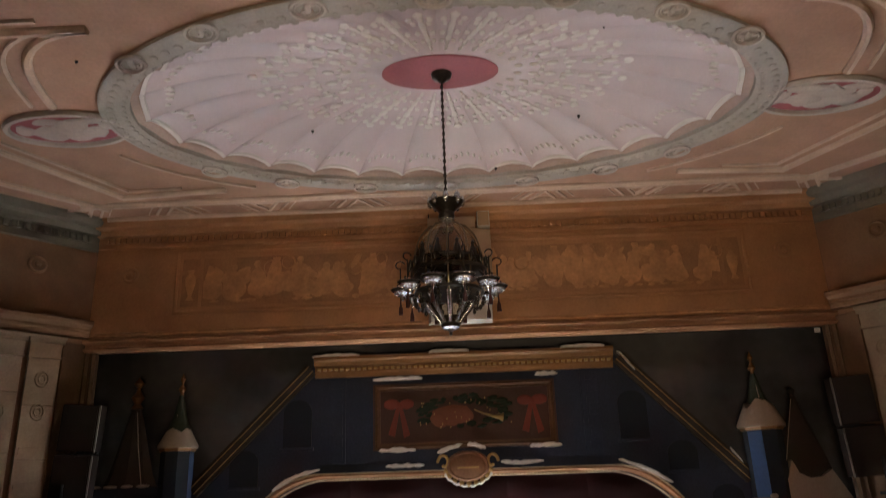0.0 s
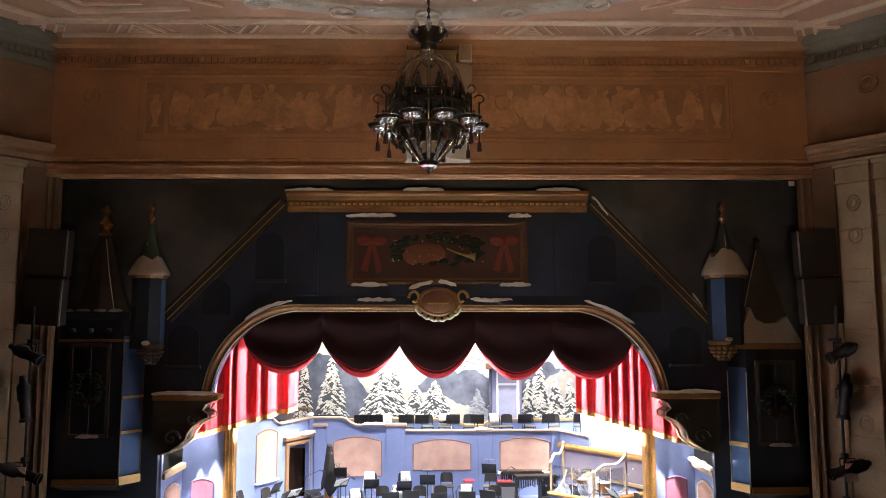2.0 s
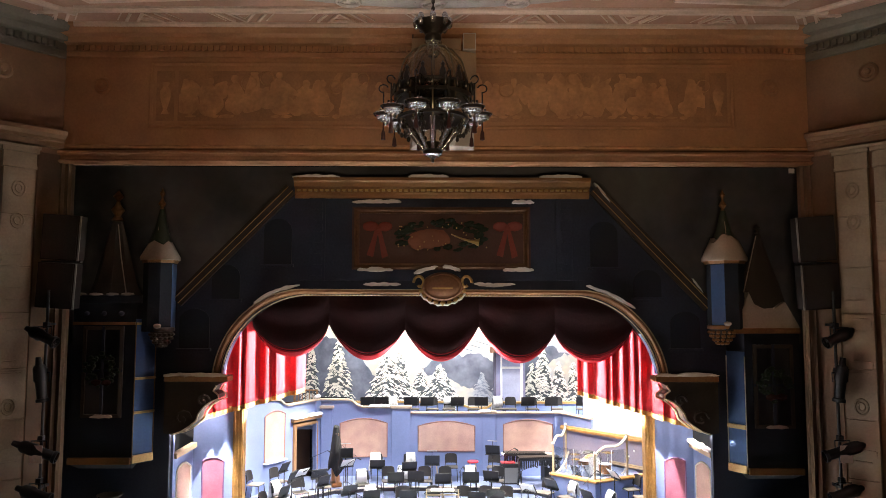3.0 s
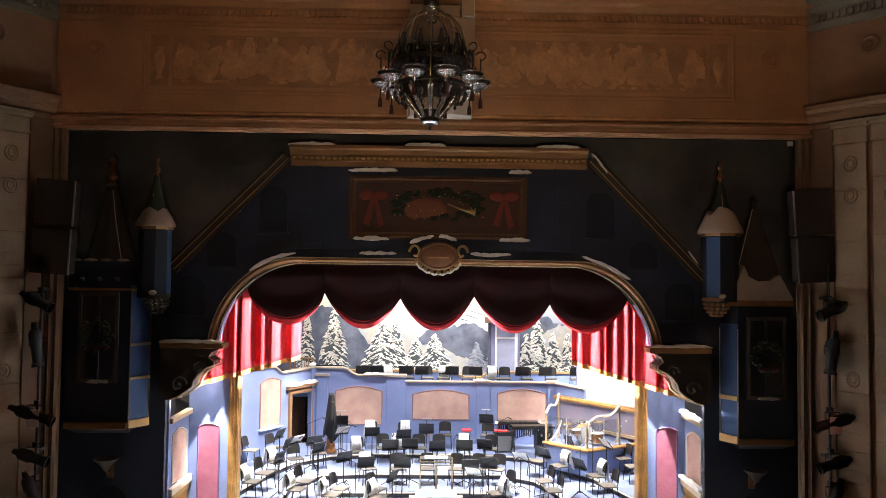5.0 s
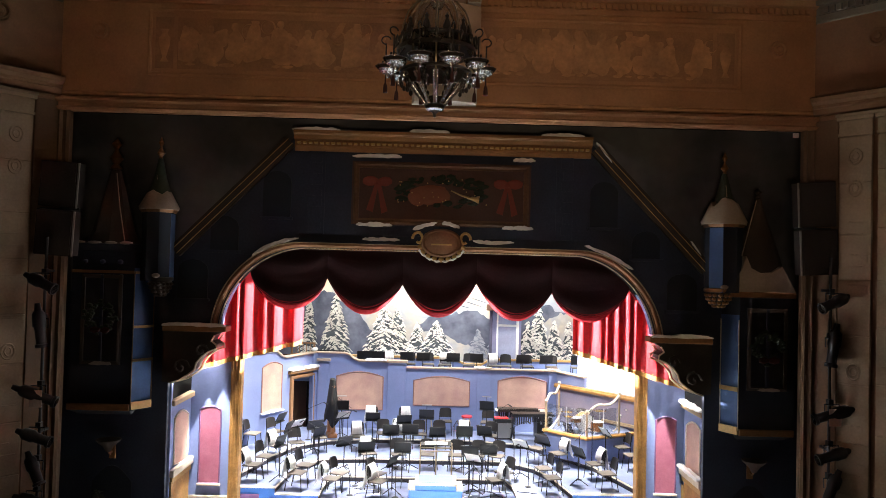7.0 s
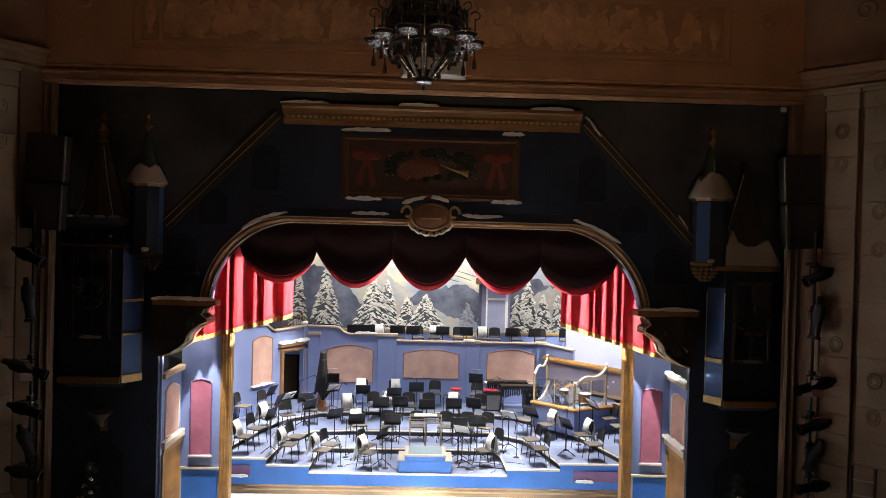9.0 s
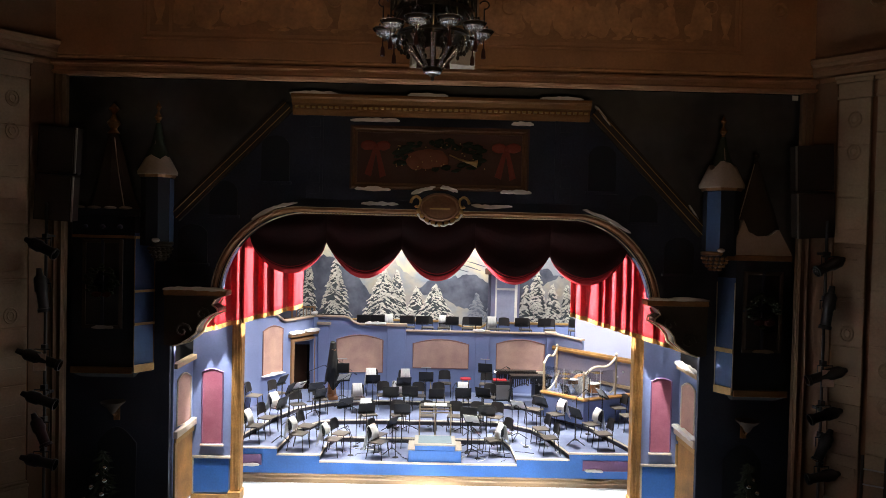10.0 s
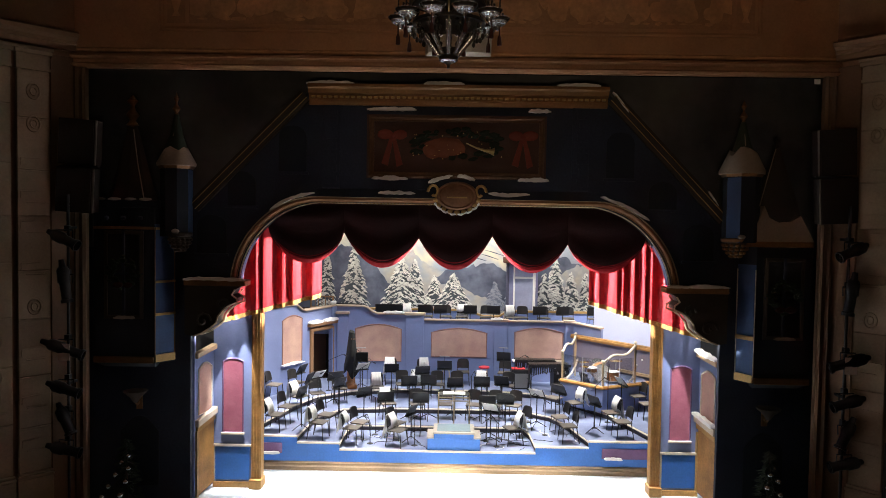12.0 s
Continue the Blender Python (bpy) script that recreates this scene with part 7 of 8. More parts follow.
    for x, y, r, h, z in ((0.0, 0.25, 0.26, 0.36, 0.26), (-0.32, -0.05, 0.15, 0.12, 0.38), (0.3, 0.0, 0.17, 0.26, 0.2)):
        m = pose(x, y, z, 90 if r > 0.25 else 0)
        d = part("drum", lathe([(0.0, -h / 2), (r, -h / 2), (r, h / 2), (0, h / 2)], 20, None, m), WOOD, kit, "amber drum shell")
        part("drum_head", lathe([(0, h / 2 + 0.004), (r * 0.98, h / 2 + 0.004), (r * 0.98, h / 2 + 0.01), (0, h / 2 + 0.01)], 20, None, m), PAPER, d, "white drum head")
        for k in (-1, 1):
            part("hoop", tube([m @ Vector((r * 1.02 * math.cos(2 * math.pi * i / 20), r * 1.02 * math.sin(2 * math.pi * i / 20), k * h / 2)) for i in range(20)], 0.012, None, 5, True), STEEL, d)
        if r <= 0.25:
            for k in range(3):
                a = 2 * math.pi * k / 3
                part("drum_leg", tube([(x + r * math.cos(a), y + r * math.sin(a), z), (x + r * 1.15 * math.cos(a), y + r * 1.15 * math.sin(a), 0)], 0.01, None, 5), STEEL, d)
    for x, y, z, r in ((-0.5, 0.3, 0.55, 0.17), (0.45, 0.3, 0.6, 0.19), (-0.55, -0.15, 0.5, 0.14)):
        s = part("cymbal_stand", tube([(x, y, 0), (x, y, z)], 0.011, None, 6), STEEL, kit)
        part("cymbal", lathe([(0.0, z + 0.02), (0.04, z + 0.015), (r, z - 0.01), (r, z - 0.014), (0, z)], 24, None), BRASS, s, "brass cymbal", True).matrix_local = pose(x, y, 0)
    st = thing("drum_stool", "black round drum stool behind the kit", "stool", (4.45, 21.75, 1.66))
    part("cushion", lathe([(0, 0.44), (0.15, 0.45), (0.17, 0.5), (0.14, 0.54), (0, 0.55)], 16), BLACK, st, "", True)
    part("column", tube([(0, 0, 0.02), (0, 0, 0.45)], 0.02), STEEL, st)
    for k in range(3):
        a = 2 * math.pi * k / 3
        part("foot", tube([(0, 0, 0.15), (0.2 * math.cos(a), 0.2 * math.sin(a), 0.01)], 0.012), STEEL, st)


build_drum_booth()


def build_amplifier(x, y, z, rz):
    top = thing("amplifier", "black guitar amplifier with grey grille and red cloth", "amplifier", (x, y, z), "", rz)
    part("cabinet", box(-0.28, 0.28, -0.15, 0.15, 0.0, 0.62, None, 0.02), BLACK, top)
    part("grille", box(-0.24, 0.24, -0.165, -0.151, 0.05, 0.50), mat("grey_grille_cloth", (0.20, 0.20, 0.20), 0.9, fine=60), top, "grey grille cloth")
    part("handle", tube([(-0.1, 0, 0.62), (-0.08, 0, 0.67), (0.08, 0, 0.67), (0.1, 0, 0.62)], 0.012), BLACK, top)
    o = part("red_cloth", box(-0.27, 0.15, -0.14, 0.14, 0.625, 0.66, None, 0.012), mat("red_felt", (0.55, 0.03, 0.04), 0.9))
    o.matrix_world = pose(x, y, z, 0, 0, rz)
    tagged(o, "folded red cloth lying on the amplifier", "cloth")


build_amplifier(2.25, 22.95, 1.0, 4)


def build_case(x, y, w, d, h, rz):
    top = thing("percussion_case", "black percussion travel case with steel corners", "case", (x, y, 1.0), "percussion cases", rz)
    part("body", box(-w, w, -d, d, 0.02, h * 0.72, None, 0.012), BLACK, top)
    part("lid", box(-w, w, -d, d, h * 0.735, h, None, 0.012), BLACK, top)
    for sx in (-1, 1):
        part("corner", box(sx * (w + 0.004), sx * (w - 0.06), -d - 0.004, -d + 0.05, h - 0.06, h + 0.004, None, 0.006), STEEL, top, "steel corner")
        part("latch", box(sx * w * 0.5 - 0.03, sx * w * 0.5 + 0.03, -d - 0.012, -d, h * 0.66, h * 0.80, None, 0.004), STEEL, top, "steel latch")


build_case(3.55, 23.2, 0.26, 0.2, 0.70, 10)
build_case(3.62, 22.25, 0.2, 0.2, 0.5, -25)
top = thing("trap_table", "tall stand with a white cloth covered tray", "stand", (2.4, 23.3, 1.0))
part("pole", tube([(0, 0, 0.05), (0, 0, 0.80)], 0.016), BLACK, top)
for k in range(3):
    a = radians(30 + 120 * k)
    part("foot", tube([(0, 0, 0.2), (0.28 * math.cos(a), 0.28 * math.sin(a), 0.012)], 0.012), BLACK, top)
part("tray", box(-0.36, 0.36, -0.2, 0.2, 0.80, 0.83, None, 0.008), CLOTH_WHITE, top, "white cloth covered tray")


def build_keyboard(x, y, z, rz, label):
    top = thing("mallet_instrument", label, "keyboard percussion", (x, y, z), "keyboard percussion", rz)
    for sx in (-1, 1):
        part("end_frame", slab([(-0.35, 0.0), (-0.3, 0.0), (-0.04, 0.4), (0.24, 0.0), (0.3, 0.0), (0.04, 0.5), (0.22, 0.82), (-0.22, 0.82), (-0.04, 0.5)], -0.02, 0.02, None, pose(sx * 0.6, 0, 0, 0, 0, 90)), BLACK, top)
    part("rail", box(-0.66, 0.66, -0.2, -0.17, 0.80, 0.88), BLACK, top)
    part("rail", box(-0.66, 0.66, 0.17, 0.2, 0.80, 0.88), BLACK, top)
    for k in range(18):
        xx = -0.6 + k * 0.07
        part("bar", box(xx - 0.028, xx + 0.028, -0.19 + 0.003 * k, 0.19 - 0.003 * k, 0.885, 0.90), ANTIQUE, top)
        part("resonator", tube([(xx, 0, 0.86), (xx, 0, 0.5 + 0.012 * k)], 0.022, None, 6), BLACK, top)


build_keyboard(3.10, 22.55, 1.0, 6, "dark mallet percussion instrument with hanging resonators")
build_keyboard(2.75, 23.25, 1.0, 0, "dark mallet percussion instrument with hanging resonators")
for x, y, r in ((1.13, 23.3, 0.17),):
    top = thing("bar_stool", "wooden bar stool with a red seat", "stool", (x, y, deck_z(x, y)), "bar stools")
    part("seat", lathe([(0, 0.56), (r, 0.56), (r + 0.01, 0.58), (r, 0.61), (0, 0.615)], 18), mat("red_vinyl", (0.45, 0.03, 0.05), 0.4), top, "red seat", True)
    for k in range(4):
        a = math.pi / 4 + math.pi / 2 * k
        part("leg", tube([(r * 0.7 * math.cos(a), r * 0.7 * math.sin(a), 0.56), (r * 1.1 * math.cos(a), r * 1.1 * math.sin(a), 0)], 0.014), PALE_WOOD, top)
    part("ring", tube([(r * 0.98 * math.cos(2 * math.pi * i / 16), r * 0.98 * math.sin(2 * math.pi * i / 16), 0.22) for i in range(16)], 0.01, None, 5, True), PALE_WOOD, top)

# a tall pale wooden easel stool behind the centre desks
top = thing("bass_stool", "pale wooden stool with splayed legs", "stool", (-0.1, 22.95, 1.0))
part("seat", lathe([(0, 0.62), (0.17, 0.62), (0.18, 0.64), (0.17, 0.67), (0, 0.675)], 18), PALE_WOOD, top, "", True)
for k in range(4):
    a = math.pi / 4 + math.pi / 2 * k
    part("leg", tube([(0.12 * math.cos(a), 0.12 * math.sin(a), 0.62), (0.22 * math.cos(a), 0.22 * math.sin(a), 0)], 0.016), PALE_WOOD, top)


def build_mic(x, y, boom, face, h=1.35):
    z = deck_z(x, y)
    top = thing("microphone_stand", "thin black microphone stand with boom arm", "microphone stand", (x, y, z), "microphone stands", face)
    part("base", lathe([(0, 0), (0.08, 0), (0.076, 0.012), (0.02, 0.024), (0, 0.024)], 16), BLACK, top, "", True)
    part("pole", tube([(0, 0, 0.02), (0, 0, h)], 0.01), BLACK, top)
    part("boom", tube([(0.15, 0, h - 0.08), (-boom, 0, h + 0.22)], 0.008), BLACK, top)
    part("microphone", tube([(-boom, 0, h + 0.22), (-boom - 0.12, 0, h + 0.16)], [0.012, 0.02]), BLACK, top)


for x, y, b, f, h in ((-1.95, 19.3, 0.4, 20, 1.0), (1.35, 19.2, 0.35, 150, 1.0), (-0.95, 20.6, 0.4, 80, 1.2), (0.65, 20.6, 0.4, 100, 1.2), (-3.7, 22.2, 0.5, 160, 0.95), (4.35, 19.75, 0.12, 60, 1.55), (2.35, 20.6, 0.4, 140, 1.2), (-3.1, 20.3, 0.4, 10, 1.1), (1.25, 18.45, 0.25, 60, 0.6), (1.0, 18.9, 0.2, 130, 0.5), (-0.85, 18.4, 0.25, 200, 0.7), (2.55, 19.0, 0.3, 20, 0.9), (-2.0, 18.5, 0.2, 300, 0.5), (3.9, 19.2, 0.3, 210, 1.1), (2.0, 22.0, 0.3, 160, 1.2), (3.3, 21.6, 0.35, 20, 0.95), (-2.55, 22.5, 0.45, 330, 1.0), (-2.75, 22.1, 0.4, 200, 0.85)):
    build_mic(x, y, b, f, h)

# cable runs and small papers on the decks
rnd = random.Random(21)
for k in range(26):
    x, y = (rnd.uniform(0.9, 2.0), rnd.uniform(18.2, 18.9)) if k % 4 == 0 else (rnd.uniform(-2.3, 1.9), rnd.uniform(18.3, 19.5))
    if k > 20:
        x, y = rnd.uniform(2.5, 3.3), rnd.uniform(18.4, 19.4)
    z = deck_z(x, y) + 0.008
    pts = [(x, y, z)]
    a = rnd.uniform(0, 6.28)
    for i in range(9):
        a += rnd.uniform(-0.7, 0.7)
        nx, ny = pts[-1][0] + 0.09 * math.cos(a), pts[-1][1] + 0.07 * math.sin(a)
        if abs(deck_z(nx, ny) + 0.008 - z) > 0.01 or ny < 18.12:
            break
        pts.append((nx, ny, z))
    if len(pts) > 3:
        tagged(part("floor_cable", tube(pts, 0.008, None, 5), BLACK if k % 3 else PAPER, None, "", True), "thin cable lying loose on the riser deck", "cable", "floor cables")


# ---- chandelier ----
AGED_BRASS = mat("aged_brass", (0.20, 0.15, 0.09), 0.35, 0.7, var=0.25)
SMOKY_SHADE = bpy.data.materials.new("smoky_translucent_glass")
SMOKY_SHADE.use_nodes = True
nt = SMOKY_SHADE.node_tree
tr, gl, mx = nt.nodes.new("ShaderNodeBsdfTransparent"), nt.nodes.new("ShaderNodeBsdfGlossy"), nt.nodes.new("ShaderNodeMixShader")
tr.inputs[0].default_value = (0.90, 0.85, 0.77, 1)
gl.inputs["Color"].default_value = (0.6, 0.55, 0.5, 1)
gl.inputs["Roughness"].default_value, mx.inputs[0].default_value = 0.18, 0.12
nt.links.new(tr.outputs[0], mx.inputs[1])
nt.links.new(gl.outputs[0], mx.inputs[2])
nt.links.new(mx.outputs[0], nt.nodes["Material Output"].inputs[0])


def build_chandelier():
    cx, cy = -0.07, 10.7
    top = thing("chandelier", "large dark bronze chandelier with glass dishes, unlit", "chandelier", (cx, cy, 8.5))
    # heights below are over the lowest point
    part("rod", tube([(0, 0, 2.1), (0, 0, 4.42)], 0.011, None, 8), ANTIQUE, top)
    for k in range(34):
        z = 2.3 + k * 0.062
        part("chain_link", tube([(0.02 * math.cos(2 * math.pi * i / 10) * (1 if k % 2 else 0), 0.02 * math.cos(2 * math.pi * i / 10) * (0 if k % 2 else 1), z + 0.042 * math.sin(2 * math.pi * i / 10)) for i in range(10)], 0.008, None, 4, True), ANTIQUE, top)
    part("ceiling_cup", lathe([(0, 4.30), (0.05, 4.31), (0.09, 4.36), (0.16, 4.40), (0.18, 4.46)], 20), ANTIQUE, top, "", True)
    part("upper_crown", lathe([(0.0, 1.84), (0.10, 1.84), (0.13, 1.90), (0.12, 1.96), (0.16, 2.02), (0.26, 2.10), (0.28, 2.14), (0.24, 2.15), (0.08, 2.12), (0.05, 2.22), (0, 2.24)], 24), ANTIQUE, top, "dark bronze upper crown", True)
    for k in range(8):
        a = 2 * math.pi * k / 8
        part("crown_leaf", blob(bmesh.new(), (0.25 * math.cos(a), 0.25 * math.sin(a), 2.15), (0.05, 0.05, 0.1), k, 0.2, 2), CRYSTAL, top, "", True)
    part("upper_knot", lathe([(0, 1.60), (0.07, 1.62), (0.12, 1.70), (0.1, 1.78), (0.14, 1.84), (0, 1.86)], 20), CRYSTAL, top, "bright cut glass knot", True)

    def cage(z):
        pts = [(1.78, 0.12), (1.70, 0.30), (1.52, 0.45), (1.25, 0.53), (0.95, 0.56), (0.72, 0.54), (0.55, 0.44), (0.35, 0.27), (0.18, 0.13)]
        for (z1, r1), (z0, r0) in zip(pts, pts[1:]):
            if z0 <= z <= z1:
                return r0 + (r1 - r0) * (z - z0) / (z1 - z0)
        return 0.1
    for k in range(10):
        a = 2 * math.pi * (k + 0.5) / 10
        pts = [(cage(z) * math.cos(a), cage(z) * math.sin(a), z) for z in [1.78 - 1.6 * i / 20 for i in range(21)]]
        part("cage_rib", tube(pts, 0.014, None, 6), AGED_BRASS, top, "thin aged brass rib", True)
        for sx in (-1, 1):
            aa = a + sx * 0.05
            part("lower_strut", tube([(cage(z) * 1.02 * math.cos(aa), cage(z) * 1.02 * math.sin(aa), z) for z in (0.6, 0.46, 0.33, 0.2)], 0.022, None, 6), CRYSTAL, top, "", True)
    for k in range(10):
        a0, a1 = 2 * math.pi * (k + 0.5) / 10, 2 * math.pi * (k + 1.5) / 10
        for za, zb in ((0.72, 0.2),):
            rows = []
            bm = bmesh.new()
            for i in range(7):
                z = za + (zb - za) * i / 6
                row = []
                for j in range(4):
                    a = a0 + (a1 - a0) * j / 3
                    row.append(bm.verts.new((cage(z) * 0.96 * math.cos(a), cage(z) * 0.96 * math.sin(a), z)))
                rows.append(row)
            for p, q in zip(rows, rows[1:]):
                for j in range(3):
                    bm.faces.new((p[j], p[j + 1], q[j + 1], q[j]))
            part("glass_panel", bm, SMOKY_SHADE, top, "smoky translucent glass panel", True)
    part("smoky_shade", lathe([(cage(z) * 0.93, z) for z in (0.99, 1.1, 1.25, 1.4, 1.52, 1.62, 1.70)], 30), SMOKY_SHADE, top, "smoky translucent glass shade", True)
    for z, w in ((0.98, 0.06), (0.66, 0.045), (1.14, 0.03)):
        part("band", lathe([(cage(z) * 0.99, z - w / 2), (cage(z) * 1.05, z - w / 2), (cage(z) * 1.06, z), (cage(z) * 1.05, z + w / 2), (cage(z) * 0.99, z + w / 2)], 40, None), ANTIQUE, top, "dark bronze band", True)
    for k in range(10):
        a = 2 * math.pi * k / 10
        part("finial", lathe([(0, 1.05), (0.05, 1.07), (0.035, 1.14), (0.06, 1.20), (0.05, 1.27), (0.02, 1.33), (0.03, 1.37), (0, 1.42)], 8, None, Matrix.Translation((0.47 * math.cos(a), 0.47 * math.sin(a), 0))), ANTIQUE, top, "", True)
    part("centre_stem", lathe([(0, 0.3), (0.03, 0.3), (0.03, 0.8), (0.07, 0.9), (0.03, 1.0), (0.022, 1.7), (0, 1.7)], 10), ANTIQUE, top, "", True)
    for k in range(20):
        a = 2 * math.pi * k / 20
        part("band_leaf", blob(bmesh.new(), (0.60 * math.cos(a), 0.60 * math.sin(a), 1.10), (0.035, 0.035, 0.08), k, 0.3, 1), ANTIQUE, top, "", True)
    for k in range(10):
        a = 2 * math.pi * k / 10
        for r, z, sx in ((0.52, 0.56, 0), (0.50, 0.48, 0.06), (0.50, 0.48, -0.06), (0.46, 0.42, 0)):
            part("leaf_ornament", blob(bmesh.new(), (r * math.cos(a + sx), r * math.sin(a + sx), z), (0.035, 0.035, 0.05), k, 0.3, 1), ANTIQUE, top, "", True)
    for k in range(10):
        a = radians(-90 + 18 + 36 * k)
        d = Vector((math.cos(a), math.sin(a), 0))

        def p(r, z):
            return d * r + Vector((0, 0, z))
        arm = part("arm", tube([p(0.56, 0.92), p(0.62, 0.84), p(0.68, 0.74), p(0.74, 0.68), p(0.79, 0.74), p(0.78, 0.82)], 0.018, None, 6), ANTIQUE, top, "scrolled bronze arm", True)
        cup = Matrix.Translation(d * 0.71)
        part("glass_dish", lathe([(0.0, 0.625), (0.04, 0.63), (0.06, 0.645), (0.10, 0.66), (0.135, 0.685), (0.14, 0.70), (0.10, 0.695), (0, 0.69)], 16, None, cup), CRYSTAL, arm, "cut glass dish")
        bm = bmesh.new()
        for i in range(16):
            t = 2 * math.pi * i / 16
            blob(bm, d * 0.71 + Vector((0.115 * math.cos(t), 0.115 * math.sin(t), 0.668)), (0.014, 0.014, 0.016), i, 0.2, 1)
            blob(bm, d * 0.71 + Vector((0.07 * math.cos(t + 0.2), 0.07 * math.sin(t + 0.2), 0.643)), (0.012, 0.012, 0.014), i, 0.2, 1)
        tagged(part("facet_band", bm, CRYSTAL, arm, "bright cut facets"), kind="stuff")
        part("dish_rim", lathe([(0.125, 0.69), (0.15, 0.70), (0.172, 0.722), (0.177, 0.735), (0.168, 0.737), (0.14, 0.705)], 20, None, cup), SMOKE_GLASS, arm, "smoky glass rim", True)
        part("glass_ring", tube([d * 0.71 + Vector((0.177 * math.cos(2 * math.pi * i / 24), 0.177 * math.sin(2 * math.pi * i / 24), 0.737 + 0.008 * (i % 2))) for i in range(24)], 0.007, None, 5, True), CRYSTAL, arm, "bright cut glass ring")
        part("dish_knob", lathe([(0, 0.56), (0.022, 0.575), (0.028, 0.60), (0.045, 0.628), (0, 0.63)], 10, None, cup), CRYSTAL, arm, "", True)
        part("upright", tube([p(0.74, 0.74), p(0.74, 1.08)], 0.012, None, 6), ANTIQUE, arm)
        part("hook", tube([p(0.74 + 0.07 * math.sin(t), 1.13 - 0.06 * math.cos(t) + 0.0) for t in [i * 0.5 for i in range(10)]], 0.011, None, 5), ANTIQUE, arm, "", True)
        part("tassel", lathe([(0, 0.28), (0.035, 0.29), (0.028, 0.40), (0.012, 0.44), (0.008, 0.58), (0, 0.58)], 10, None, Matrix.Translation(d * 0.74 + Vector((0, 0, 0.06)))), mat("dark_red_tassel", (0.05, 0.015, 0.012), 0.8) if k == 0 else bpy.data.materials["dark_red_tassel"], arm, "dark red tassel", True)
    part("lower_bowl", lathe([(0.0, 0.0), (0.02, 0.01), (0.025, 0.06), (0.06, 0.09), (0.13, 0.13), (0.15, 0.17), (0.13, 0.20), (0.145, 0.26), (0.14, 0.30), (0, 0.31)], 24), ANTIQUE, top, "dark bronze lower bowl", True)
    part("lower_glass", lathe([(0.10, 0.10), (0.13, 0.115), (0.14, 0.125), (0.11, 0.12)], 24), CRYSTAL, top, "bright cut glass cup", True)


build_chandelier()


# ---- hanging loudspeakers ----
def build_cluster():
    top = thing("speaker_cluster", "pale and brown loudspeaker cabinets hung before the frieze", "loudspeaker", (0.08, 14.72, 9.65))
    body = mat("fawn_speaker_cloth", (0.42, 0.29, 0.18), 0.9, fine=60)
    pale = mat("pale_grille_cloth", (0.60, 0.55, 0.47), 0.9, fine=60)
    edge = mat("white_cabinet_edge", (0.62, 0.58, 0.52), 0.6)
    part("main_cabinet", flat_slab([(-0.70, 0.35), (-0.62, -0.05), (0.28, -0.12), (0.72, 0.08), (0.74, 0.35)], 0.6, 2.0), body, top, "fawn covered cabinet")
    part("lower_cabinet", flat_slab([(-0.66, 0.33), (-0.58, -0.04), (0.28, -0.11), (0.66, 0.06), (0.68, 0.33)], 0.0, 0.58), pale, top, "pale grille cabinet")
    for x, y in ((-0.585, -0.045), (0.28, -0.118), (0.665, 0.055)):
        part("edge_strip", tube([(x, y, 0.0), (x, y, 0.58)], 0.014, None, 5), edge, top)
    for z in (0.01, 0.57):
        part("edge_strip", tube([(-0.585, -0.045, z), (0.28, -0.118, z), (0.665, 0.055, z)], 0.012, None, 5), edge, top)
    part("top_box", box(0.45, 0.72, 0.02, 0.34, 2.05, 2.42, None, 0.01), edge, top, "white edged horn box")
    part("top_horn", box(0.47, 0.70, 0.0, 0.02, 2.08, 2.39), body, top)
    part("hanger_frame", box(-0.62, 0.4, 0.02, 0.34, 2.05, 2.30, None, 0.01), body, top)
    for x in (-0.6, 0.65):
        part("hanger", tube([(x, 0.2, 2.0), (x, 0.2, 2.65)], 0.012, None, 6), BLACK, top)


build_cluster()


def build_side_speaker(sx):
    top = thing("side_loudspeaker", "two stacked brown loudspeakers with pale edges", "loudspeaker", (-7.68 if sx < 0 else 7.80, 14.80, 6.34), "side loudspeakers")
    for z, t in ((0.0, 3), (0.98, 3)):
        m = pose(0, 0, 0.9, 0, -sx * 3.5, 0) @ pose(0, 0, z - 0.9, t, 0, -sx * 6)
        b = part("cabinet", box(-0.36, 0.36, -0.02, 0.40, 0.0, 0.92, None, 0.015, m), SPEAKER, top, "brown cabinet")
        part("grille", box(-0.33, 0.33, -0.035, -0.021, 0.03, 0.89, None, 0, m), SPEAKER, b)
        part("pale_edge", box(-sx * 0.385, -sx * 0.362, -0.03, 0.02, 0.0, 0.92, None, 0, m), SPEAKER_EDGE, b, "pale edge")
    part("bracket", box(-0.4, 0.4, 0.1, 0.2, 0.93, 0.97), BLACK, top)
    part("bracket_arm", box(-0.06, 0.06, 0.2, 0.46, 0.9, 1.0), BLACK, top)


build_side_speaker(-1)
build_side_speaker(1)


# ---- lighting booms on the splays ----
def build_boom(sx):
    x, y = -7.80 if sx < 0 else 8.02, 14.72
    top = thing("lighting_boom", "black pipe boom fixed beside the stage opening", "boom", (x, y, -1.2), "lighting booms")
    part("pipe", tube([(0, 0, 0), (0, 0, 7.9)], 0.03, None, 8), BLACK, top)
    part("foot", lathe([(0, 0), (0.25, 0), (0.24, 0.03), (0.06, 0.05), (0, 0.05)], 16), BLACK, top)
    for z in (1.2, 4.0, 7.2):
        part("wall_clamp", box(-0.03, 0.03, 0.0, 0.3, z, z + 0.05), BLACK, top)


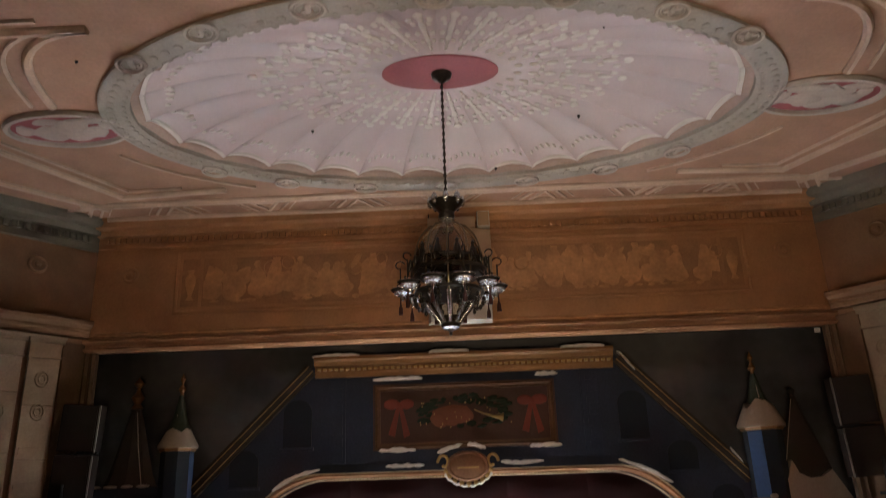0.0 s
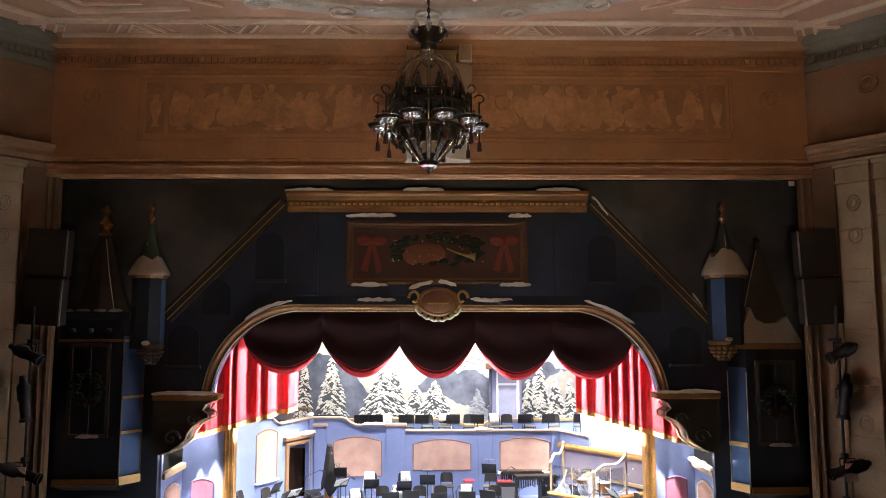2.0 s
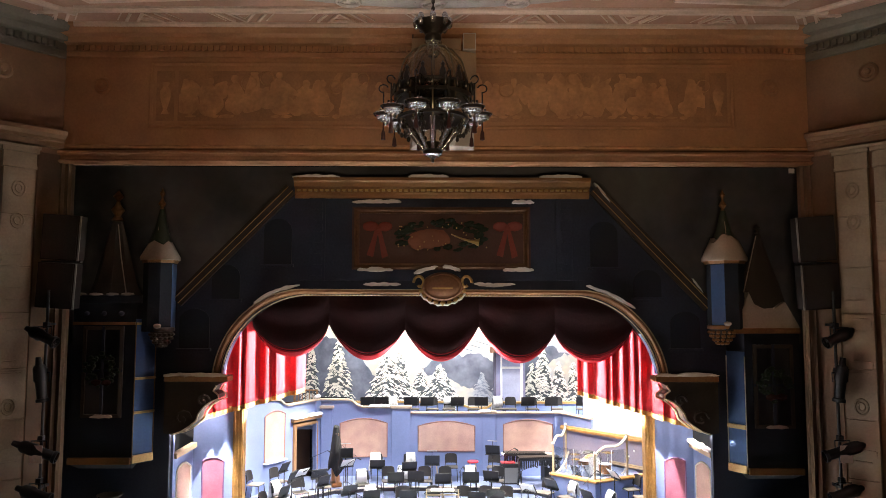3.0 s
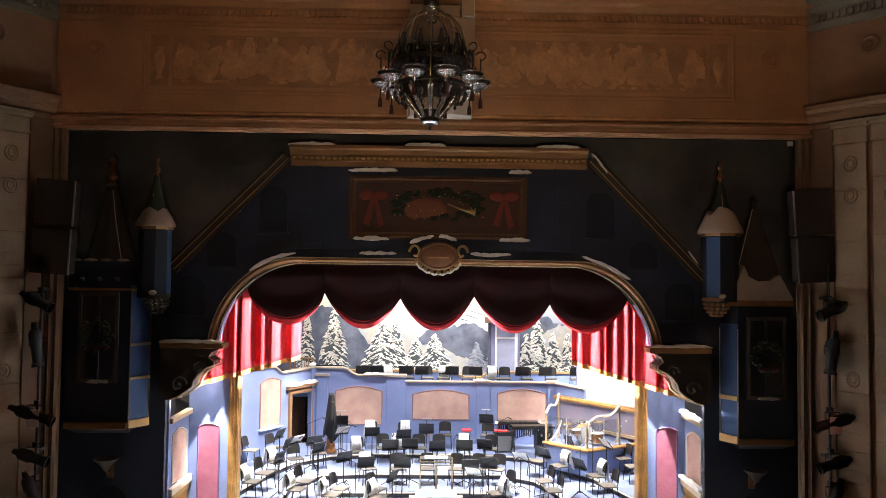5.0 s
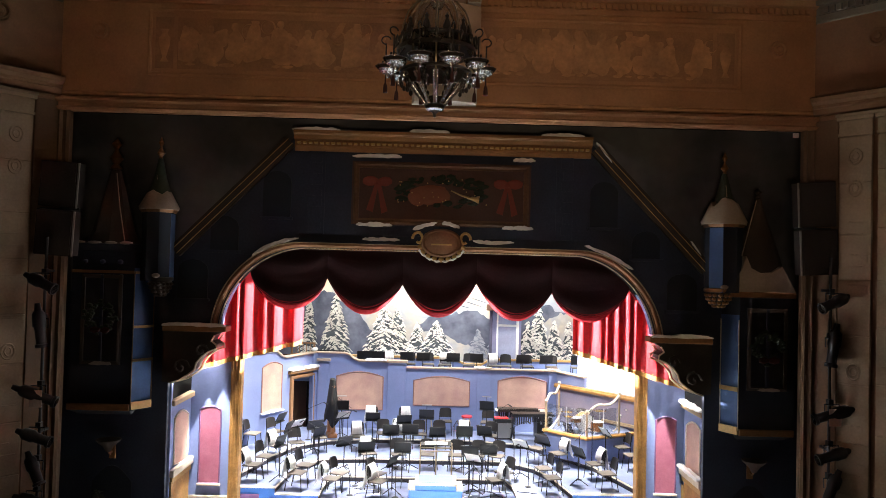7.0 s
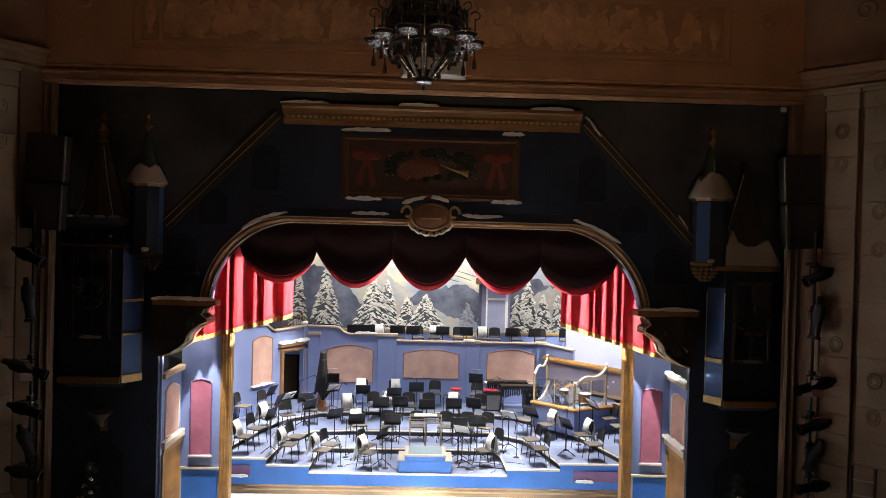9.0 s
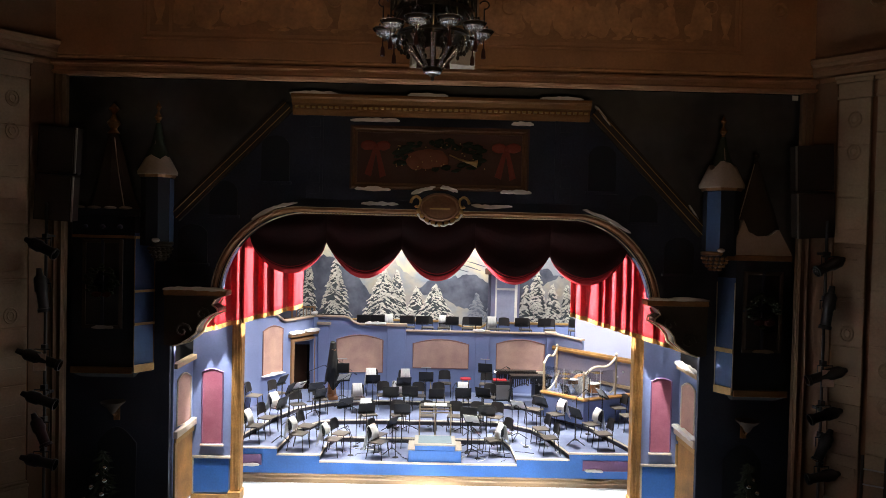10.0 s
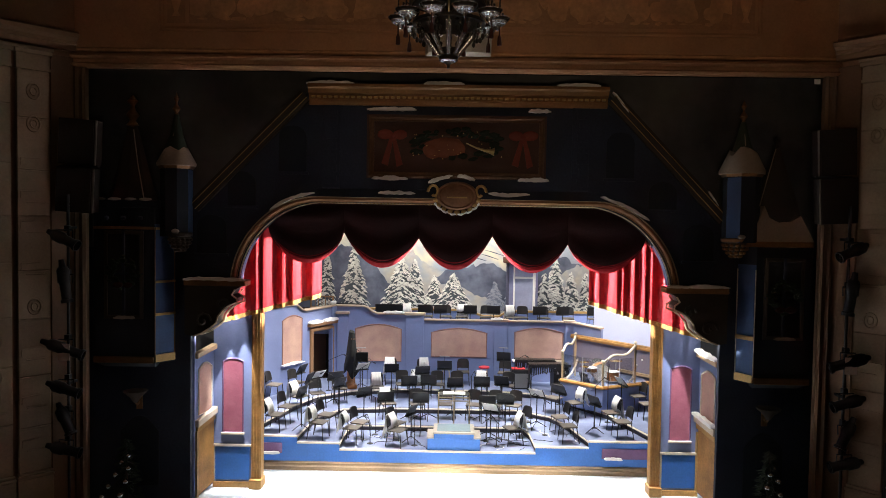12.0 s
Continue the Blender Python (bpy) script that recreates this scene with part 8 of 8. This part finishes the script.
def build_stage_light(sx, z, turn, down, long=0.5, open_door=False):
    """A profile spot on its yoke, clamped to the boom."""
    x, y = -7.80 if sx < 0 else 8.02, 14.66
    top = thing("stage_spotlight", "black profile spotlight clamped to the boom, switched off", "stage light", (x, y, z), "boom spotlights")
    part("clamp", box(-0.05, 0.05, -0.02, 0.10, 0.10, 0.22, None, 0.01), BLACK, top)
    part("yoke", tube([(-0.15, -0.06, -0.05), (-0.15, -0.04, 0.13), (0.15, -0.04, 0.13), (0.15, -0.06, -0.05)], 0.014, None, 6), BLACK, top)
    m = pose(0, -0.08, -0.06, 0, 0, turn) @ pose(0, 0, 0, 0, 90 + down, 0)
    b = part("barrel", lathe([(0.0, -long * 0.55), (0.09, -long * 0.55), (0.12, -long * 0.45), (0.125, -long * 0.1), (0.10, 0.0), (0.095, long * 0.5), (0.12, long * 0.52), (0.12, long * 0.62), (0.0, long * 0.6)], 16, None, m), BLACK, top, "", True)
    part("lens", lathe([(0, long * 0.605), (0.10, long * 0.625), (0.0, long * 0.64)], 16, None, m), SMOKE_GLASS, b, "dark lens", True)
    part("lamp_cap", lathe([(0, -long * 0.8), (0.05, -long * 0.8), (0.07, -long * 0.55), (0, -long * 0.54)], 12, None, m), BLACK, b, "", True)
    if open_door:
        part("gel_sheet", box(-0.11, 0.13, -0.16, -0.15, -0.28, 0.06), mat("pale_gel", (0.55, 0.42, 0.36), 0.6) if "pale_gel" not in bpy.data.materials else bpy.data.materials["pale_gel"], top, "pale gel sheet")


for sx in (-1, 1):
    build_boom(sx)
    t = 0 if sx < 0 else 180
    build_stage_light(sx, 5.85, t + sx * 8, 24)
    build_stage_light(sx, 4.95, t, 82, 0.62)
    build_stage_light(sx, 3.62, t - sx * 6, 20 if sx < 0 else 18, 0.62, True)
    build_stage_light(sx, 2.80, t, 18)
    build_stage_light(sx, 2.15, t + sx * 20, 60, 0.5)
    build_stage_light(sx, 1.55, t, 12, 0.5)


# ---- decorated firs and sconces at the foot of the portal ----
def build_fir(x, y):
    top = thing("christmas_tree", "dark fir tree with silver glass balls", "tree", (x, y, 0), "decorated firs")
    part("trunk", tube([(0, 0, 0), (0, 0, 1.5)], [0.05, 0.01], None, 7), ROOF_DARK, top)
    rnd = random.Random(int(x * 10))
    bm = bmesh.new()
    for k in range(420):
        f = rnd.random() ** 1.3
        z = 0.22 + 1.3 * f
        r = 0.46 * (1 - f) + 0.03
        a = rnd.uniform(0, 6.283)
        d = Vector((math.cos(a), math.sin(a), -0.25))
        s = Vector((-math.sin(a), math.cos(a), 0))
        c = Vector((0, 0, z)) + d * (r * rnd.uniform(0.3, 0.75))
        e = c + d * rnd.uniform(0.09, 0.17)
        w = rnd.uniform(0.02, 0.045)
        vs = [bm.verts.new(v) for v in (c - s * w, c + s * w, e, c + Vector((0, 0, 0.03)))]
        bm.faces.new((vs[0], vs[1], vs[2]))
        bm.faces.new((vs[0], vs[2], vs[3]))
        bm.faces.new((vs[1], vs[3], vs[2]))
    tagged(part("foliage", bm, GREEN_LEAF, top, "dark green needles"), kind="stuff")
    for k in range(8):
        f = (k + 0.5) / 8
        z = 0.3 + 0.95 * f
        r = 0.46 * (1 - f) + 0.05
        a = radians(-90 + ((k * 67) % 120) - 60)
        part("glass_ball", blob(bmesh.new(), (r * math.cos(a), r * math.sin(a), z), (0.06, 0.06, 0.06), 1, 0, 2), mat("silver_ball", (0.8, 0.8, 0.82), 0.08, 1.0, bump=0) if "silver_ball" not in bpy.data.materials else bpy.data.materials["silver_ball"], top, "silver glass ball", True)
    part("pot", lathe([(0, 0), (0.16, 0), (0.2, 0.25), (0.18, 0.26), (0, 0.22)], 14), ROOF_DARK, top, "", True)


build_fir(-6.85, 15.25)
build_fir(6.80, 15.22)
for x, z in ((-6.78, 2.25), (6.88, 2.12)):
    top = thing("wall_sconce", "tulip shaped gold sconce on the tower foot", "sconce", (x, FY - 0.02, z), "gold sconces")
    part("backplate", box(-0.07, 0.07, -0.03, 0.0, -0.2, 0.1, None, 0.01), GOLD_DIM, top)
    part("cup", lathe([(0.0, -0.12), (0.05, -0.1), (0.12, 0.02), (0.24, 0.12), (0.26, 0.15), (0.22, 0.14), (0.08, 0.02), (0, 0.0)], 16, None, Matrix.Translation((0, -0.22, 0.1))), ROOF_DARK, top, "dark tulip cup", True)
    part("arm", tube([(0, -0.02, -0.05), (0, -0.14, -0.08), (0, -0.22, 0.0)], 0.02), GOLD_DIM, top)
    bm = slab(panel_outline(-0.42, 0.42, -1.9, -0.35, 0.35), 0.0, 0.018)
    n = part("niche_panel", bm, FACADE_DARK, None)
    n.matrix_world = pose(x, FY - 0.025, z)
    tagged(n, "dark arched niche panel in the tower foot", "panel")

# a rung ladder leaning at the wall of the east side
top = thing("rung_ladder", "dark wooden ladder leaning beside the east pilaster", "ladder", (8.55, 13.75, -1.2), "", -35)
for sx in (-1, 1):
    part("rail", tube([(sx * 0.2, -0.3, 0.0), (sx * 0.2, 0.25, 3.3)], 0.03, None, 6), ROOF_DARK, top)
for k in range(11):
    f = (k + 0.6) / 11.5
    part("rung", tube([(-0.2, -0.3 + 0.55 * f, 3.3 * f), (0.2, -0.3 + 0.55 * f, 3.3 * f)], 0.016, None, 6), STEEL if k > 6 else ROOF_DARK, top)


# small dark hooks left in the ceiling plaster
for x, y, z in ((-2.63, 9.37, 12.88), (-5.24, 8.86, 12.29), (-2.51, 12.06, 12.72), (2.41, 9.4, 12.85), (2.4, 11.99, 12.75), (0.9, 13.11, 12.29)):
    hook = part("ceiling_hook", lathe([(0, -0.035), (0.012, -0.03), (0.014, -0.015), (0.025, 0.0), (0.025, 0.03), (0, 0.03)], 12), BLACK, None, "", True)
    hook.matrix_world = pose(x, y, z)
    tagged(hook, "small dark metal hook in the ceiling plaster", "hook", "ceiling hooks")
